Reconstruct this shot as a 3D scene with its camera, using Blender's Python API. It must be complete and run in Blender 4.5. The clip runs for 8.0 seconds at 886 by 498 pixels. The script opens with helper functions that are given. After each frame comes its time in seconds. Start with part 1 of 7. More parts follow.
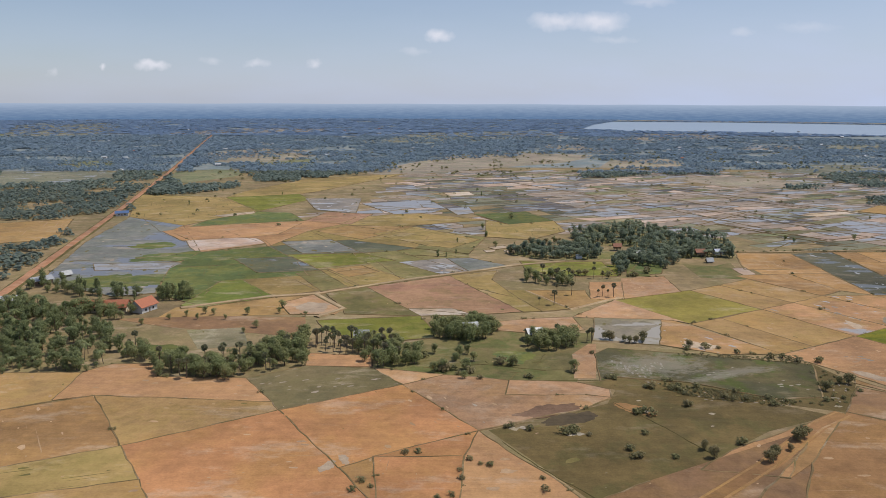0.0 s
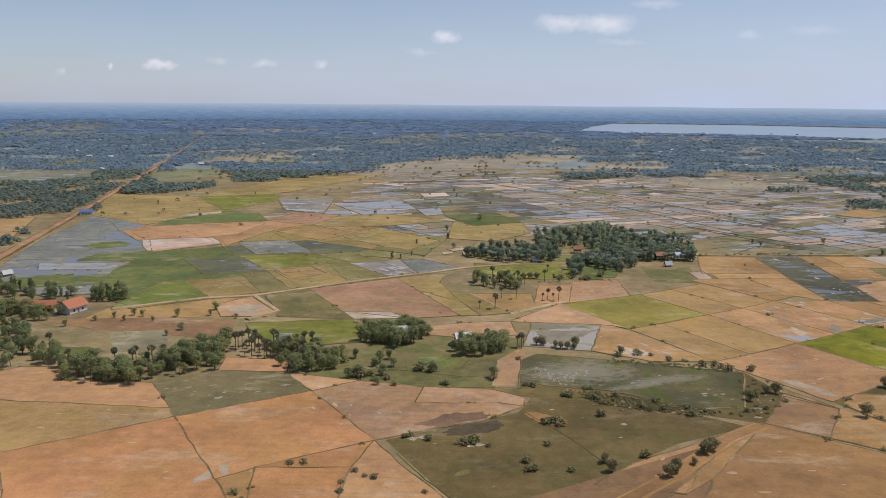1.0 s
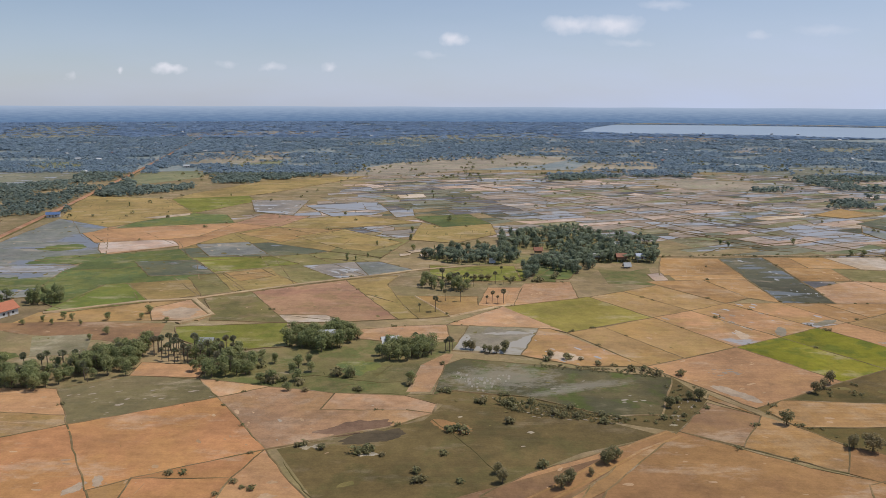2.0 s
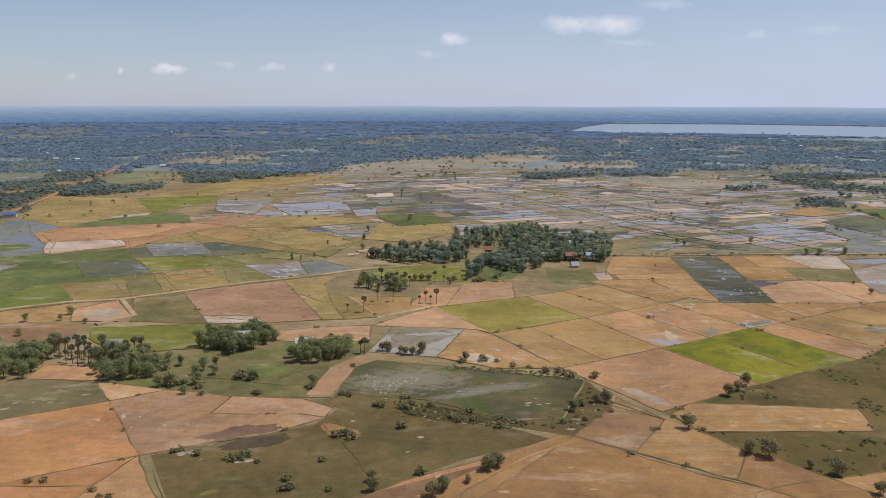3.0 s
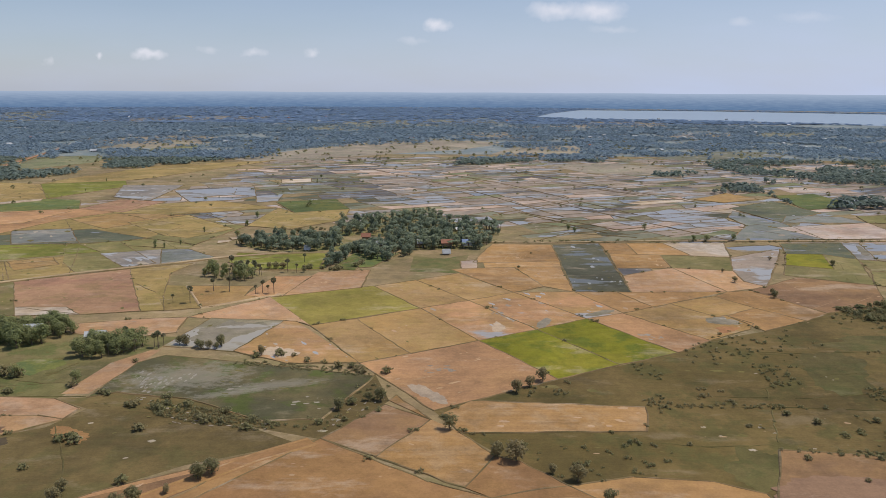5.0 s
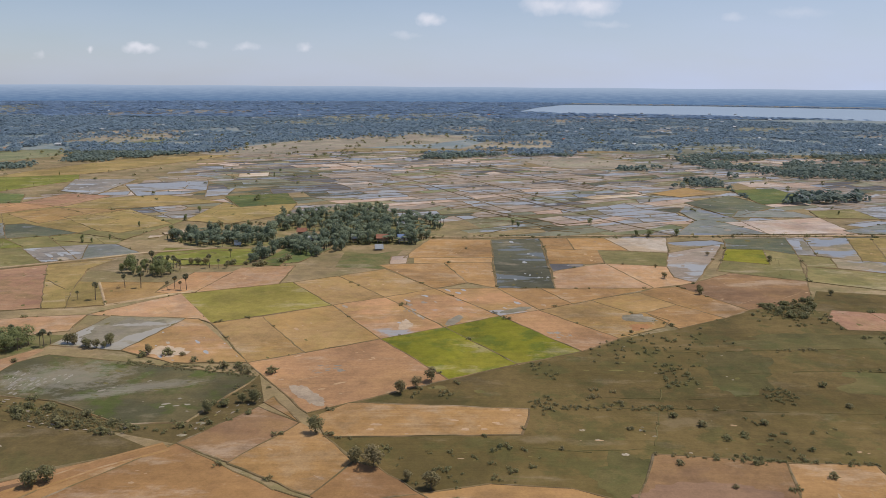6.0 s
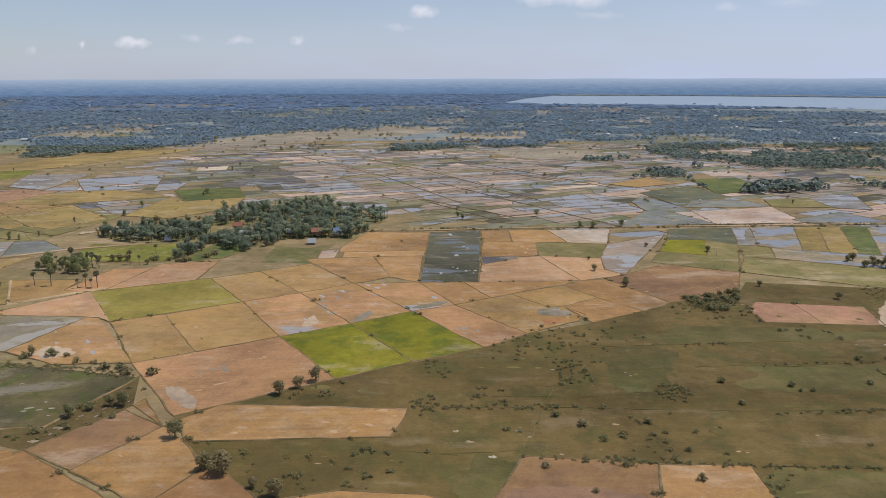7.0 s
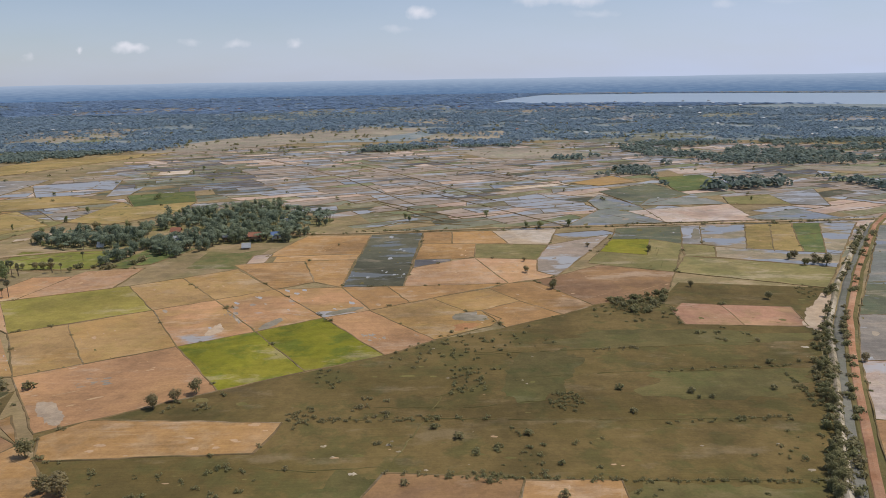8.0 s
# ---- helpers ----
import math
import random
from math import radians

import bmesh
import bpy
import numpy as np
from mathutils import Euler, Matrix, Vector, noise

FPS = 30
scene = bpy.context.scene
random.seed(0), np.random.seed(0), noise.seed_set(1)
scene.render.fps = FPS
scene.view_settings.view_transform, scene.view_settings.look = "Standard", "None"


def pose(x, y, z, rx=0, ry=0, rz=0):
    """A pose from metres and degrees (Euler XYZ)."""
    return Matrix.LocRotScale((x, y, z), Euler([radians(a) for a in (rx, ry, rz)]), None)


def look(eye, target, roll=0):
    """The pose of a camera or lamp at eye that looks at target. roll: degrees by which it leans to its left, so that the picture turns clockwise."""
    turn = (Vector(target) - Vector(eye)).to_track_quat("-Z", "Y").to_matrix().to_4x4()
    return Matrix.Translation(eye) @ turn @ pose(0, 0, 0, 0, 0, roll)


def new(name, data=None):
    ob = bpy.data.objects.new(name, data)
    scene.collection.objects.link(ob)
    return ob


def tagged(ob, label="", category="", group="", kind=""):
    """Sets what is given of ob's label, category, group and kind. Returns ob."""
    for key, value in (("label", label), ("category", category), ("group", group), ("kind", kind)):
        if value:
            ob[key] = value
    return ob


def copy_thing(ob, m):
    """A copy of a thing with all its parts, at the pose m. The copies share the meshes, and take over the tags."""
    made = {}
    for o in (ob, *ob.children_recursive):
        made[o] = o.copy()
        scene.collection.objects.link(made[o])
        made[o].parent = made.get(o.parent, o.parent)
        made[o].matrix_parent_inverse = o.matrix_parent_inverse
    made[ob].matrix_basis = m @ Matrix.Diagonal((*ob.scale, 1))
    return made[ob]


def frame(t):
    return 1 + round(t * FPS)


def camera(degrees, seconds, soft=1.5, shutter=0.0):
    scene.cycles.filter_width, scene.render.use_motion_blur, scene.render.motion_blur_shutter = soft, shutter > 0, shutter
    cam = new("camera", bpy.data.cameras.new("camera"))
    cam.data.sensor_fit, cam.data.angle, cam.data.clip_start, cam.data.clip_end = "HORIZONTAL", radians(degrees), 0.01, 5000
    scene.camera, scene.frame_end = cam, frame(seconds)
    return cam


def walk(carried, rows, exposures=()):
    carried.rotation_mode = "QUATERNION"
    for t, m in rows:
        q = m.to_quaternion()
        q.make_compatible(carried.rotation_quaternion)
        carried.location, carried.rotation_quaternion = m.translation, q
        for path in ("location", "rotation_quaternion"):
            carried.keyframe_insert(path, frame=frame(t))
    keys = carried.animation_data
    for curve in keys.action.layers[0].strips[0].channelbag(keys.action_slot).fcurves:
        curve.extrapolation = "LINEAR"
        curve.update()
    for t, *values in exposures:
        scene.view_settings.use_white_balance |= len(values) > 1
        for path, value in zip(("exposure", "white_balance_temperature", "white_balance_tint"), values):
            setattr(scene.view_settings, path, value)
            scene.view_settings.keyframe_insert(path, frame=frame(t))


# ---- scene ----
cam = camera(60.0, 8.0, soft=0.6)
PATH = [
    (0, (3.753, 1.315, 108.61), (3.76, 3.278, 108.228), 0.2),
    (0.5, (21.42, 6.553, 107.729), (21.424, 8.517, 107.349), 0.4),
    (1, (38.922, 11.581, 107.075), (38.915, 13.545, 106.696), 0.5),
    (1.5, (56.694, 16.588, 106.249), (56.671, 18.553, 105.875), 0.4),
    (3, (110.299, 30.216, 103.271), (110.269, 32.18, 102.897), 0.1),
    (3.5, (128.255, 34.772, 102.364), (128.234, 36.734, 101.979), 0.0),
    (4, (146.086, 39.722, 101.486), (146.078, 41.682, 101.089), 0.2),
    (4.5, (164.181, 44.819, 100.663), (164.183, 46.778, 100.26), 0.2),
    (6, (218.794, 59.658, 98.086), (218.825, 61.613, 97.666), 0.4),
    (6.5, (236.912, 64.296, 97.247), (236.95, 66.248, 96.816), 0.2),
    (7, (255.181, 68.98, 96.376), (255.223, 70.931, 95.937), -0.1),
    (7.5, (273.36, 73.846, 95.589), (273.402, 75.796, 95.147), -0.5),
    (8, (291.333, 78.639, 94.833), (291.375, 80.59, 94.396), -0.9),
]
walk(cam, [(t, look(eye, target, roll)) for t, eye, target, roll in PATH])

# ---- light ----
SUN_AZIMUTH, SUN_HEIGHT = 78.0, 63.0
world = bpy.data.worlds.new("world")
scene.world = world
world.use_nodes = True
wn, wl = world.node_tree.nodes, world.node_tree.links


def wnode(kind, **values):
    n = wn.new(kind)
    for key, value in values.items():
        if key == "operation":
            n.operation = value
        else:
            n.inputs[int(key[1:])].default_value = value
    return n


def wmath(op, a, b=None, clamp=False):
    n = wn.new("ShaderNodeMath")
    n.operation, n.use_clamp = op, clamp
    for i, s in enumerate((a, b)):
        if s is None:
            continue
        if isinstance(s, (int, float)):
            n.inputs[i].default_value = s
        else:
            wl.new(s, n.inputs[i])
    return n.outputs[0]


sky = wn.new("ShaderNodeTexSky")
sky.sky_type, sky.sun_disc = "NISHITA", False
sky.sun_elevation, sky.sun_rotation = radians(SUN_HEIGHT), radians(SUN_AZIMUTH)
sky.air_density, sky.dust_density, sky.ozone_density, sky.altitude = 1.0, 0.5, 3.0, 100
coord = wn.new("ShaderNodeTexCoord")
split = wn.new("ShaderNodeSeparateXYZ")
wl.new(coord.outputs["Generated"], split.inputs[0])
ahead = wmath("MAXIMUM", split.outputs[1], 0.02)
across, height = wmath("DIVIDE", split.outputs[0], ahead), wmath("DIVIDE", split.outputs[2], ahead)
place = wn.new("ShaderNodeCombineXYZ")
wl.new(across, place.inputs[0]), wl.new(height, place.inputs[1])
# ragged outlines: the place is pushed about by noise
rag = wn.new("ShaderNodeTexNoise")
rag.inputs["Scale"].default_value, rag.inputs["Detail"].default_value = 60.0, 8.0
wl.new(place.outputs[0], rag.inputs["Vector"])
ragged = wn.new("ShaderNodeVectorMath")
ragged.operation = "MULTIPLY_ADD"
wl.new(rag.outputs["Color"], ragged.inputs[0])
ragged.inputs[1].default_value = (0.030, 0.015, 0)
wl.new(place.outputs[0], ragged.inputs[2])
cover = None
for cx, cy, hw, hh, amount in (
        (0.1455, 0.0972, 0.036, 0.010, 0.9), (0.197, 0.0960, 0.036, 0.012, 1.0), (-0.0038, 0.0787, 0.0177, 0.0081, 1), (-0.3667, 0.0414, 0.0206, 0.0066, 1),
        (-0.4278, 0.0384, 0.0066, 0.0045, 0.9), (-0.2328, 0.0447, 0.0162, 0.0052, 0.6), (-0.1613, 0.0443, 0.0103, 0.0059, 0.7), (-0.2898, 0.0480, 0.0133, 0.0044, 0.4),
        (-0.0337, 0.0607, 0.0184, 0.0044, 0.35), (-0.4932, 0.0340, 0.0059, 0.0055, 0.4), (0.2208, 0.0754, 0.0295, 0.0044, 0.3), (0.3785, 0.0850, 0.0147, 0.0059, 0.35),
        (0.4620, 0.0914, 0.0368, 0.0059, 0.25), (0.2611, 0.1207, 0.0295, 0.0059, 0.4), (0.63, 0.075, 0.02, 0.008, 0.5)):
    off = wn.new("ShaderNodeVectorMath")
    off.operation = "SUBTRACT"
    wl.new(ragged.outputs[0], off.inputs[0])
    off.inputs[1].default_value = (cx + 0.015, cy + 0.0075, 0)
    size = wn.new("ShaderNodeVectorMath")
    size.operation = "MULTIPLY"
    wl.new(off.outputs[0], size.inputs[0])
    size.inputs[1].default_value = (1 / (hw * 1.12), 1 / (hh * 1.12), 0)
    long = wn.new("ShaderNodeVectorMath")
    long.operation = "LENGTH"
    wl.new(size.outputs[0], long.inputs[0])
    one = wmath("MULTIPLY", wmath("MULTIPLY", wmath("SUBTRACT", 1.08, long.outputs["Value"]), 1.15, True), amount)
    cover = one if cover is None else wmath("MAXIMUM", cover, one)
cover = wmath("MULTIPLY", cover, wmath("GREATER_THAN", split.outputs[1], 0.05))
# a thin milky veil, thicker towards the horizon and broken into long bands
flat = wn.new("ShaderNodeVectorMath")
flat.operation = "MULTIPLY"
wl.new(place.outputs[0], flat.inputs[0])
flat.inputs[1].default_value = (2.2, 9.0, 1)
bands = wn.new("ShaderNodeTexNoise")
bands.inputs["Scale"].default_value, bands.inputs["Detail"].default_value = 2.3, 5.0
wl.new(flat.outputs[0], bands.inputs["Vector"])
low = wmath("SUBTRACT", 1.0, wmath("MULTIPLY", split.outputs[2], 5.2, True), True)
veil = wmath("MULTIPLY", wmath("MULTIPLY", wmath("SUBTRACT", bands.outputs["Fac"], 0.25), 1.5, True), low, True)
VEIL, CLOUD = (5.75, 6.6, 8.85, 1), (8.9, 8.9, 9.8, 1)
m1 = wn.new("ShaderNodeMix")
m1.data_type = "RGBA"
glow_side = wmath("ADD", wmath("MULTIPLY", split.outputs[0], 0.6), 0.98)  # the haze is brighter towards the sun
wl.new(wmath("MULTIPLY", wmath("ADD", wmath("MULTIPLY", low, 0.5), wmath("ADD", wmath("MULTIPLY", veil, 0.3), 0.12), True), glow_side, True), m1.inputs[0])
smoke = wn.new("ShaderNodeMix")  # dry-season haze takes some green out of the blue
smoke.data_type, smoke.blend_type = "RGBA", "MULTIPLY"
smoke.inputs[0].default_value, smoke.inputs[7].default_value = 1.0, (0.95, 0.935, 0.97, 1)
wl.new(sky.outputs[0], smoke.inputs[6])
wl.new(smoke.outputs[2], m1.inputs[6])
m1.inputs[7].default_value = VEIL
m2 = wn.new("ShaderNodeMix")
m2.data_type = "RGBA"
wl.new(wmath("MULTIPLY", cover, 0.72), m2.inputs[0])
wl.new(m1.outputs[2], m2.inputs[6])
m2.inputs[7].default_value = CLOUD
back = wn["Background"]
wl.new(m2.outputs[2], back.inputs[0])
back.inputs[1].default_value = 0.09
a, e = radians(SUN_AZIMUTH), radians(SUN_HEIGHT)
lamp = bpy.data.lights.new("sun", "SUN")
lamp.energy, lamp.angle, lamp.color = 3.05, radians(0.6), (1.0, 0.93, 0.82)
sun = new("sun", lamp)
sun.matrix_world = look((math.sin(a) * math.cos(e) * 100, math.cos(a) * math.cos(e) * 100, math.sin(e) * 100), (0, 0, 0))


# ---- materials ----
def nodes_of(name):
    mat = bpy.data.materials.new(name)
    mat.use_nodes = True
    return mat, mat.node_tree.nodes, mat.node_tree.links


def noise_at(nt, ln, vec, scale, detail=4.0, rough=0.55):
    n = nt.new("ShaderNodeTexNoise")
    n.inputs["Scale"].default_value, n.inputs["Detail"].default_value, n.inputs["Roughness"].default_value = scale, detail, rough
    ln.new(vec, n.inputs["Vector"])
    return n.outputs["Fac"]


def ramp(nt, ln, fac, low, high):
    n = nt.new("ShaderNodeMapRange")
    n.inputs[1].default_value, n.inputs[2].default_value = low, high
    ln.new(fac, n.inputs[0])
    return n.outputs[0]


def mixed(nt, ln, fac, a, b, mode="MIX"):
    n = nt.new("ShaderNodeMix")
    n.data_type, n.blend_type = "RGBA", mode
    for slot, s in ((0, fac), (6, a), (7, b)):
        if isinstance(s, (int, float)):
            n.inputs[slot].default_value = s
        elif isinstance(s, tuple):
            n.inputs[slot].default_value = (*s[:3], 1)
        else:
            ln.new(s, n.inputs[slot])
    return n.outputs[2]


def calc(nt, ln, op, a, b):
    n = nt.new("ShaderNodeMath")
    n.operation = op
    for i, s in enumerate((a, b)):
        if isinstance(s, (int, float)):
            n.inputs[i].default_value = s
        else:
            ln.new(s, n.inputs[i])
    return n.outputs[0]


def haze_sheen(shader, weight):
    """A blue-tinted sheen that paints haze onto a surface, strongest at a glancing look."""
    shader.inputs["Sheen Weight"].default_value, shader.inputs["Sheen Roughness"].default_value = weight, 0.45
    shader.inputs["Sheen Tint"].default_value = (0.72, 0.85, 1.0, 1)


def land(name, main, second, patch, wet=0.0, furrow=0.25, turn=25.0, pool=(0.20, 0.19, 0.18), patchy=0.5, per_island=False, pool_size=0.035, bleached=0.6, crusts=(), haze_amount=0.02):
    """Open ground: broad patches, smaller stains, fine clods, furrow streaks and, where wet, shallow pools."""
    mat, nt, ln = nodes_of(name)
    shader = nt["Principled BSDF"]
    geo = nt.new("ShaderNodeNewGeometry")
    if per_island:
        rnd = geo.outputs["Random Per Island"]
    else:
        rnd = nt.new("ShaderNodeObjectInfo").outputs["Random"]
    shift = nt.new("ShaderNodeVectorMath")
    shift.operation = "ADD"
    ln.new(geo.outputs["Position"], shift.inputs[0])
    ln.new(calc(nt, ln, "MULTIPLY", rnd, 700.0), shift.inputs[1])
    vec = shift.outputs[0]
    turned = nt.new("ShaderNodeMapping")
    turned.inputs["Rotation"].default_value = (0, 0, radians(turn))
    turned.inputs["Scale"].default_value = (0.05, 1.0, 1.0)
    ln.new(vec, turned.inputs["Vector"])
    broad = ramp(nt, ln, noise_at(nt, ln, vec, 0.03, 6.0, 0.6), 0.44, 0.56)
    stain = ramp(nt, ln, noise_at(nt, ln, vec, 0.09, 7.0, 0.65), 0.5, 0.60)
    streak = noise_at(nt, ln, turned.outputs[0], 0.55, 4.0, 0.6)
    grain = noise_at(nt, ln, vec, 1.3, 5.0, 0.7)
    col = mixed(nt, ln, broad, main, second)
    col = mixed(nt, ln, calc(nt, ln, "MULTIPLY", stain, patchy), col, patch)
    lain = nt.new("ShaderNodeMapping")
    lain.inputs["Rotation"].default_value = (0, 0, radians(turn - 6))
    lain.inputs["Scale"].default_value = (0.42, 1.0, 1.0)
    ln.new(vec, lain.inputs["Vector"])
    bleach = ramp(nt, ln, noise_at(nt, ln, lain.outputs[0], 0.075, 8.0, 0.70), 0.55, 0.64)
    pale_of = tuple(0.4 * c + 0.6 * p for c, p in zip(main, (0.51, 0.40, 0.29)))
    col = mixed(nt, ln, calc(nt, ln, "MULTIPLY", bleach, bleached), col, pale_of)
    damp = ramp(nt, ln, noise_at(nt, ln, vec, 0.04, 7.0, 0.65), 0.50, 0.63)
    col = mixed(nt, ln, calc(nt, ln, "MULTIPLY", damp, 0.55), col, tuple(c * f for c, f in zip(main, (0.62, 0.64, 0.70))))
    tone = calc(nt, ln, "ADD", calc(nt, ln, "MULTIPLY", calc(nt, ln, "SUBTRACT", streak, 0.5), furrow * 1.1), calc(nt, ln, "MULTIPLY", calc(nt, ln, "SUBTRACT", grain, 0.5), 0.55))
    mottle = noise_at(nt, ln, vec, 0.22, 7.0, 0.72)
    wide = ramp(nt, ln, noise_at(nt, ln, vec, 0.014, 4.0, 0.55), 0.38, 0.62)
    tone = calc(nt, ln, "ADD", tone, calc(nt, ln, "MULTIPLY", calc(nt, ln, "SUBTRACT", ramp(nt, ln, mottle, 0.36, 0.64), 0.5), 0.24))
    tone = calc(nt, ln, "ADD", tone, calc(nt, ln, "MULTIPLY", calc(nt, ln, "SUBTRACT", wide, 0.5), 0.30))
    tone = calc(nt, ln, "ADD", tone, calc(nt, ln, "ADD", calc(nt, ln, "MULTIPLY", rnd, 0.14), 0.90))
    grey = nt.new("ShaderNodeCombineColor")
    for i in range(3):
        ln.new(tone, grey.inputs[i])
    col = mixed(nt, ln, 1.0, col, grey.outputs[0], "MULTIPLY")
    for x, y, rx, ry, spin, much in crusts:  # soft crusts of dried mud at given spots
        lie = nt.new("ShaderNodeMapping")
        lie.vector_type = "TEXTURE"
        lie.inputs["Location"].default_value, lie.inputs["Rotation"].default_value, lie.inputs["Scale"].default_value = (x, y, 0), (0, 0, radians(spin)), (rx, ry, 50.0)
        ln.new(geo.outputs["Position"], lie.inputs["Vector"])
        reach = nt.new("ShaderNodeVectorMath")
        reach.operation = "LENGTH"
        ln.new(lie.outputs[0], reach.inputs[0])
        ragged_by = calc(nt, ln, "ADD", noise_at(nt, ln, lie.outputs[0], 5.0, 10.0, 0.80), calc(nt, ln, "MULTIPLY", reach.outputs["Value"], -0.34))
        col = mixed(nt, ln, calc(nt, ln, "MULTIPLY", ramp(nt, ln, ragged_by, 0.25, 0.38), much), col, (0.35, 0.315, 0.26))
    rough = 0.95
    bump = nt.new("ShaderNodeBump")
    bump.inputs["Strength"].default_value, bump.inputs["Distance"].default_value = 0.35, 0.25
    ln.new(calc(nt, ln, "ADD", grain, calc(nt, ln, "MULTIPLY", streak, 1.5)), bump.inputs["Height"])
    if wet:
        stretched = nt.new("ShaderNodeMapping")
        stretched.inputs["Rotation"].default_value = (0, 0, radians(turn + 8))
        stretched.inputs["Scale"].default_value = (0.45, 1.0, 1.0)
        ln.new(vec, stretched.inputs["Vector"])
        edge = 0.80 - 0.55 * wet
        pools = ramp(nt, ln, noise_at(nt, ln, stretched.outputs[0], pool_size, 7.0, 0.6), edge, edge + 0.03)
        col = mixed(nt, ln, pools, col, pool)
        rough = calc(nt, ln, "SUBTRACT", 0.95, calc(nt, ln, "MULTIPLY", pools, 0.62))
        ln.new(calc(nt, ln, "SUBTRACT", 0.35, calc(nt, ln, "MULTIPLY", pools, 0.345)), bump.inputs["Strength"])
        ln.new(rough, shader.inputs["Roughness"])
        ln.new(calc(nt, ln, "ADD", calc(nt, ln, "MULTIPLY", pools, 0.12), 0.1), shader.inputs["Specular IOR Level"])
    else:
        shader.inputs["Roughness"].default_value = rough
        shader.inputs["Specular IOR Level"].default_value = 0.12
    ln.new(col, shader.inputs["Base Color"])
    ln.new(bump.outputs[0], shader.inputs["Normal"])
    haze_sheen(shader, haze_amount)
    return mat


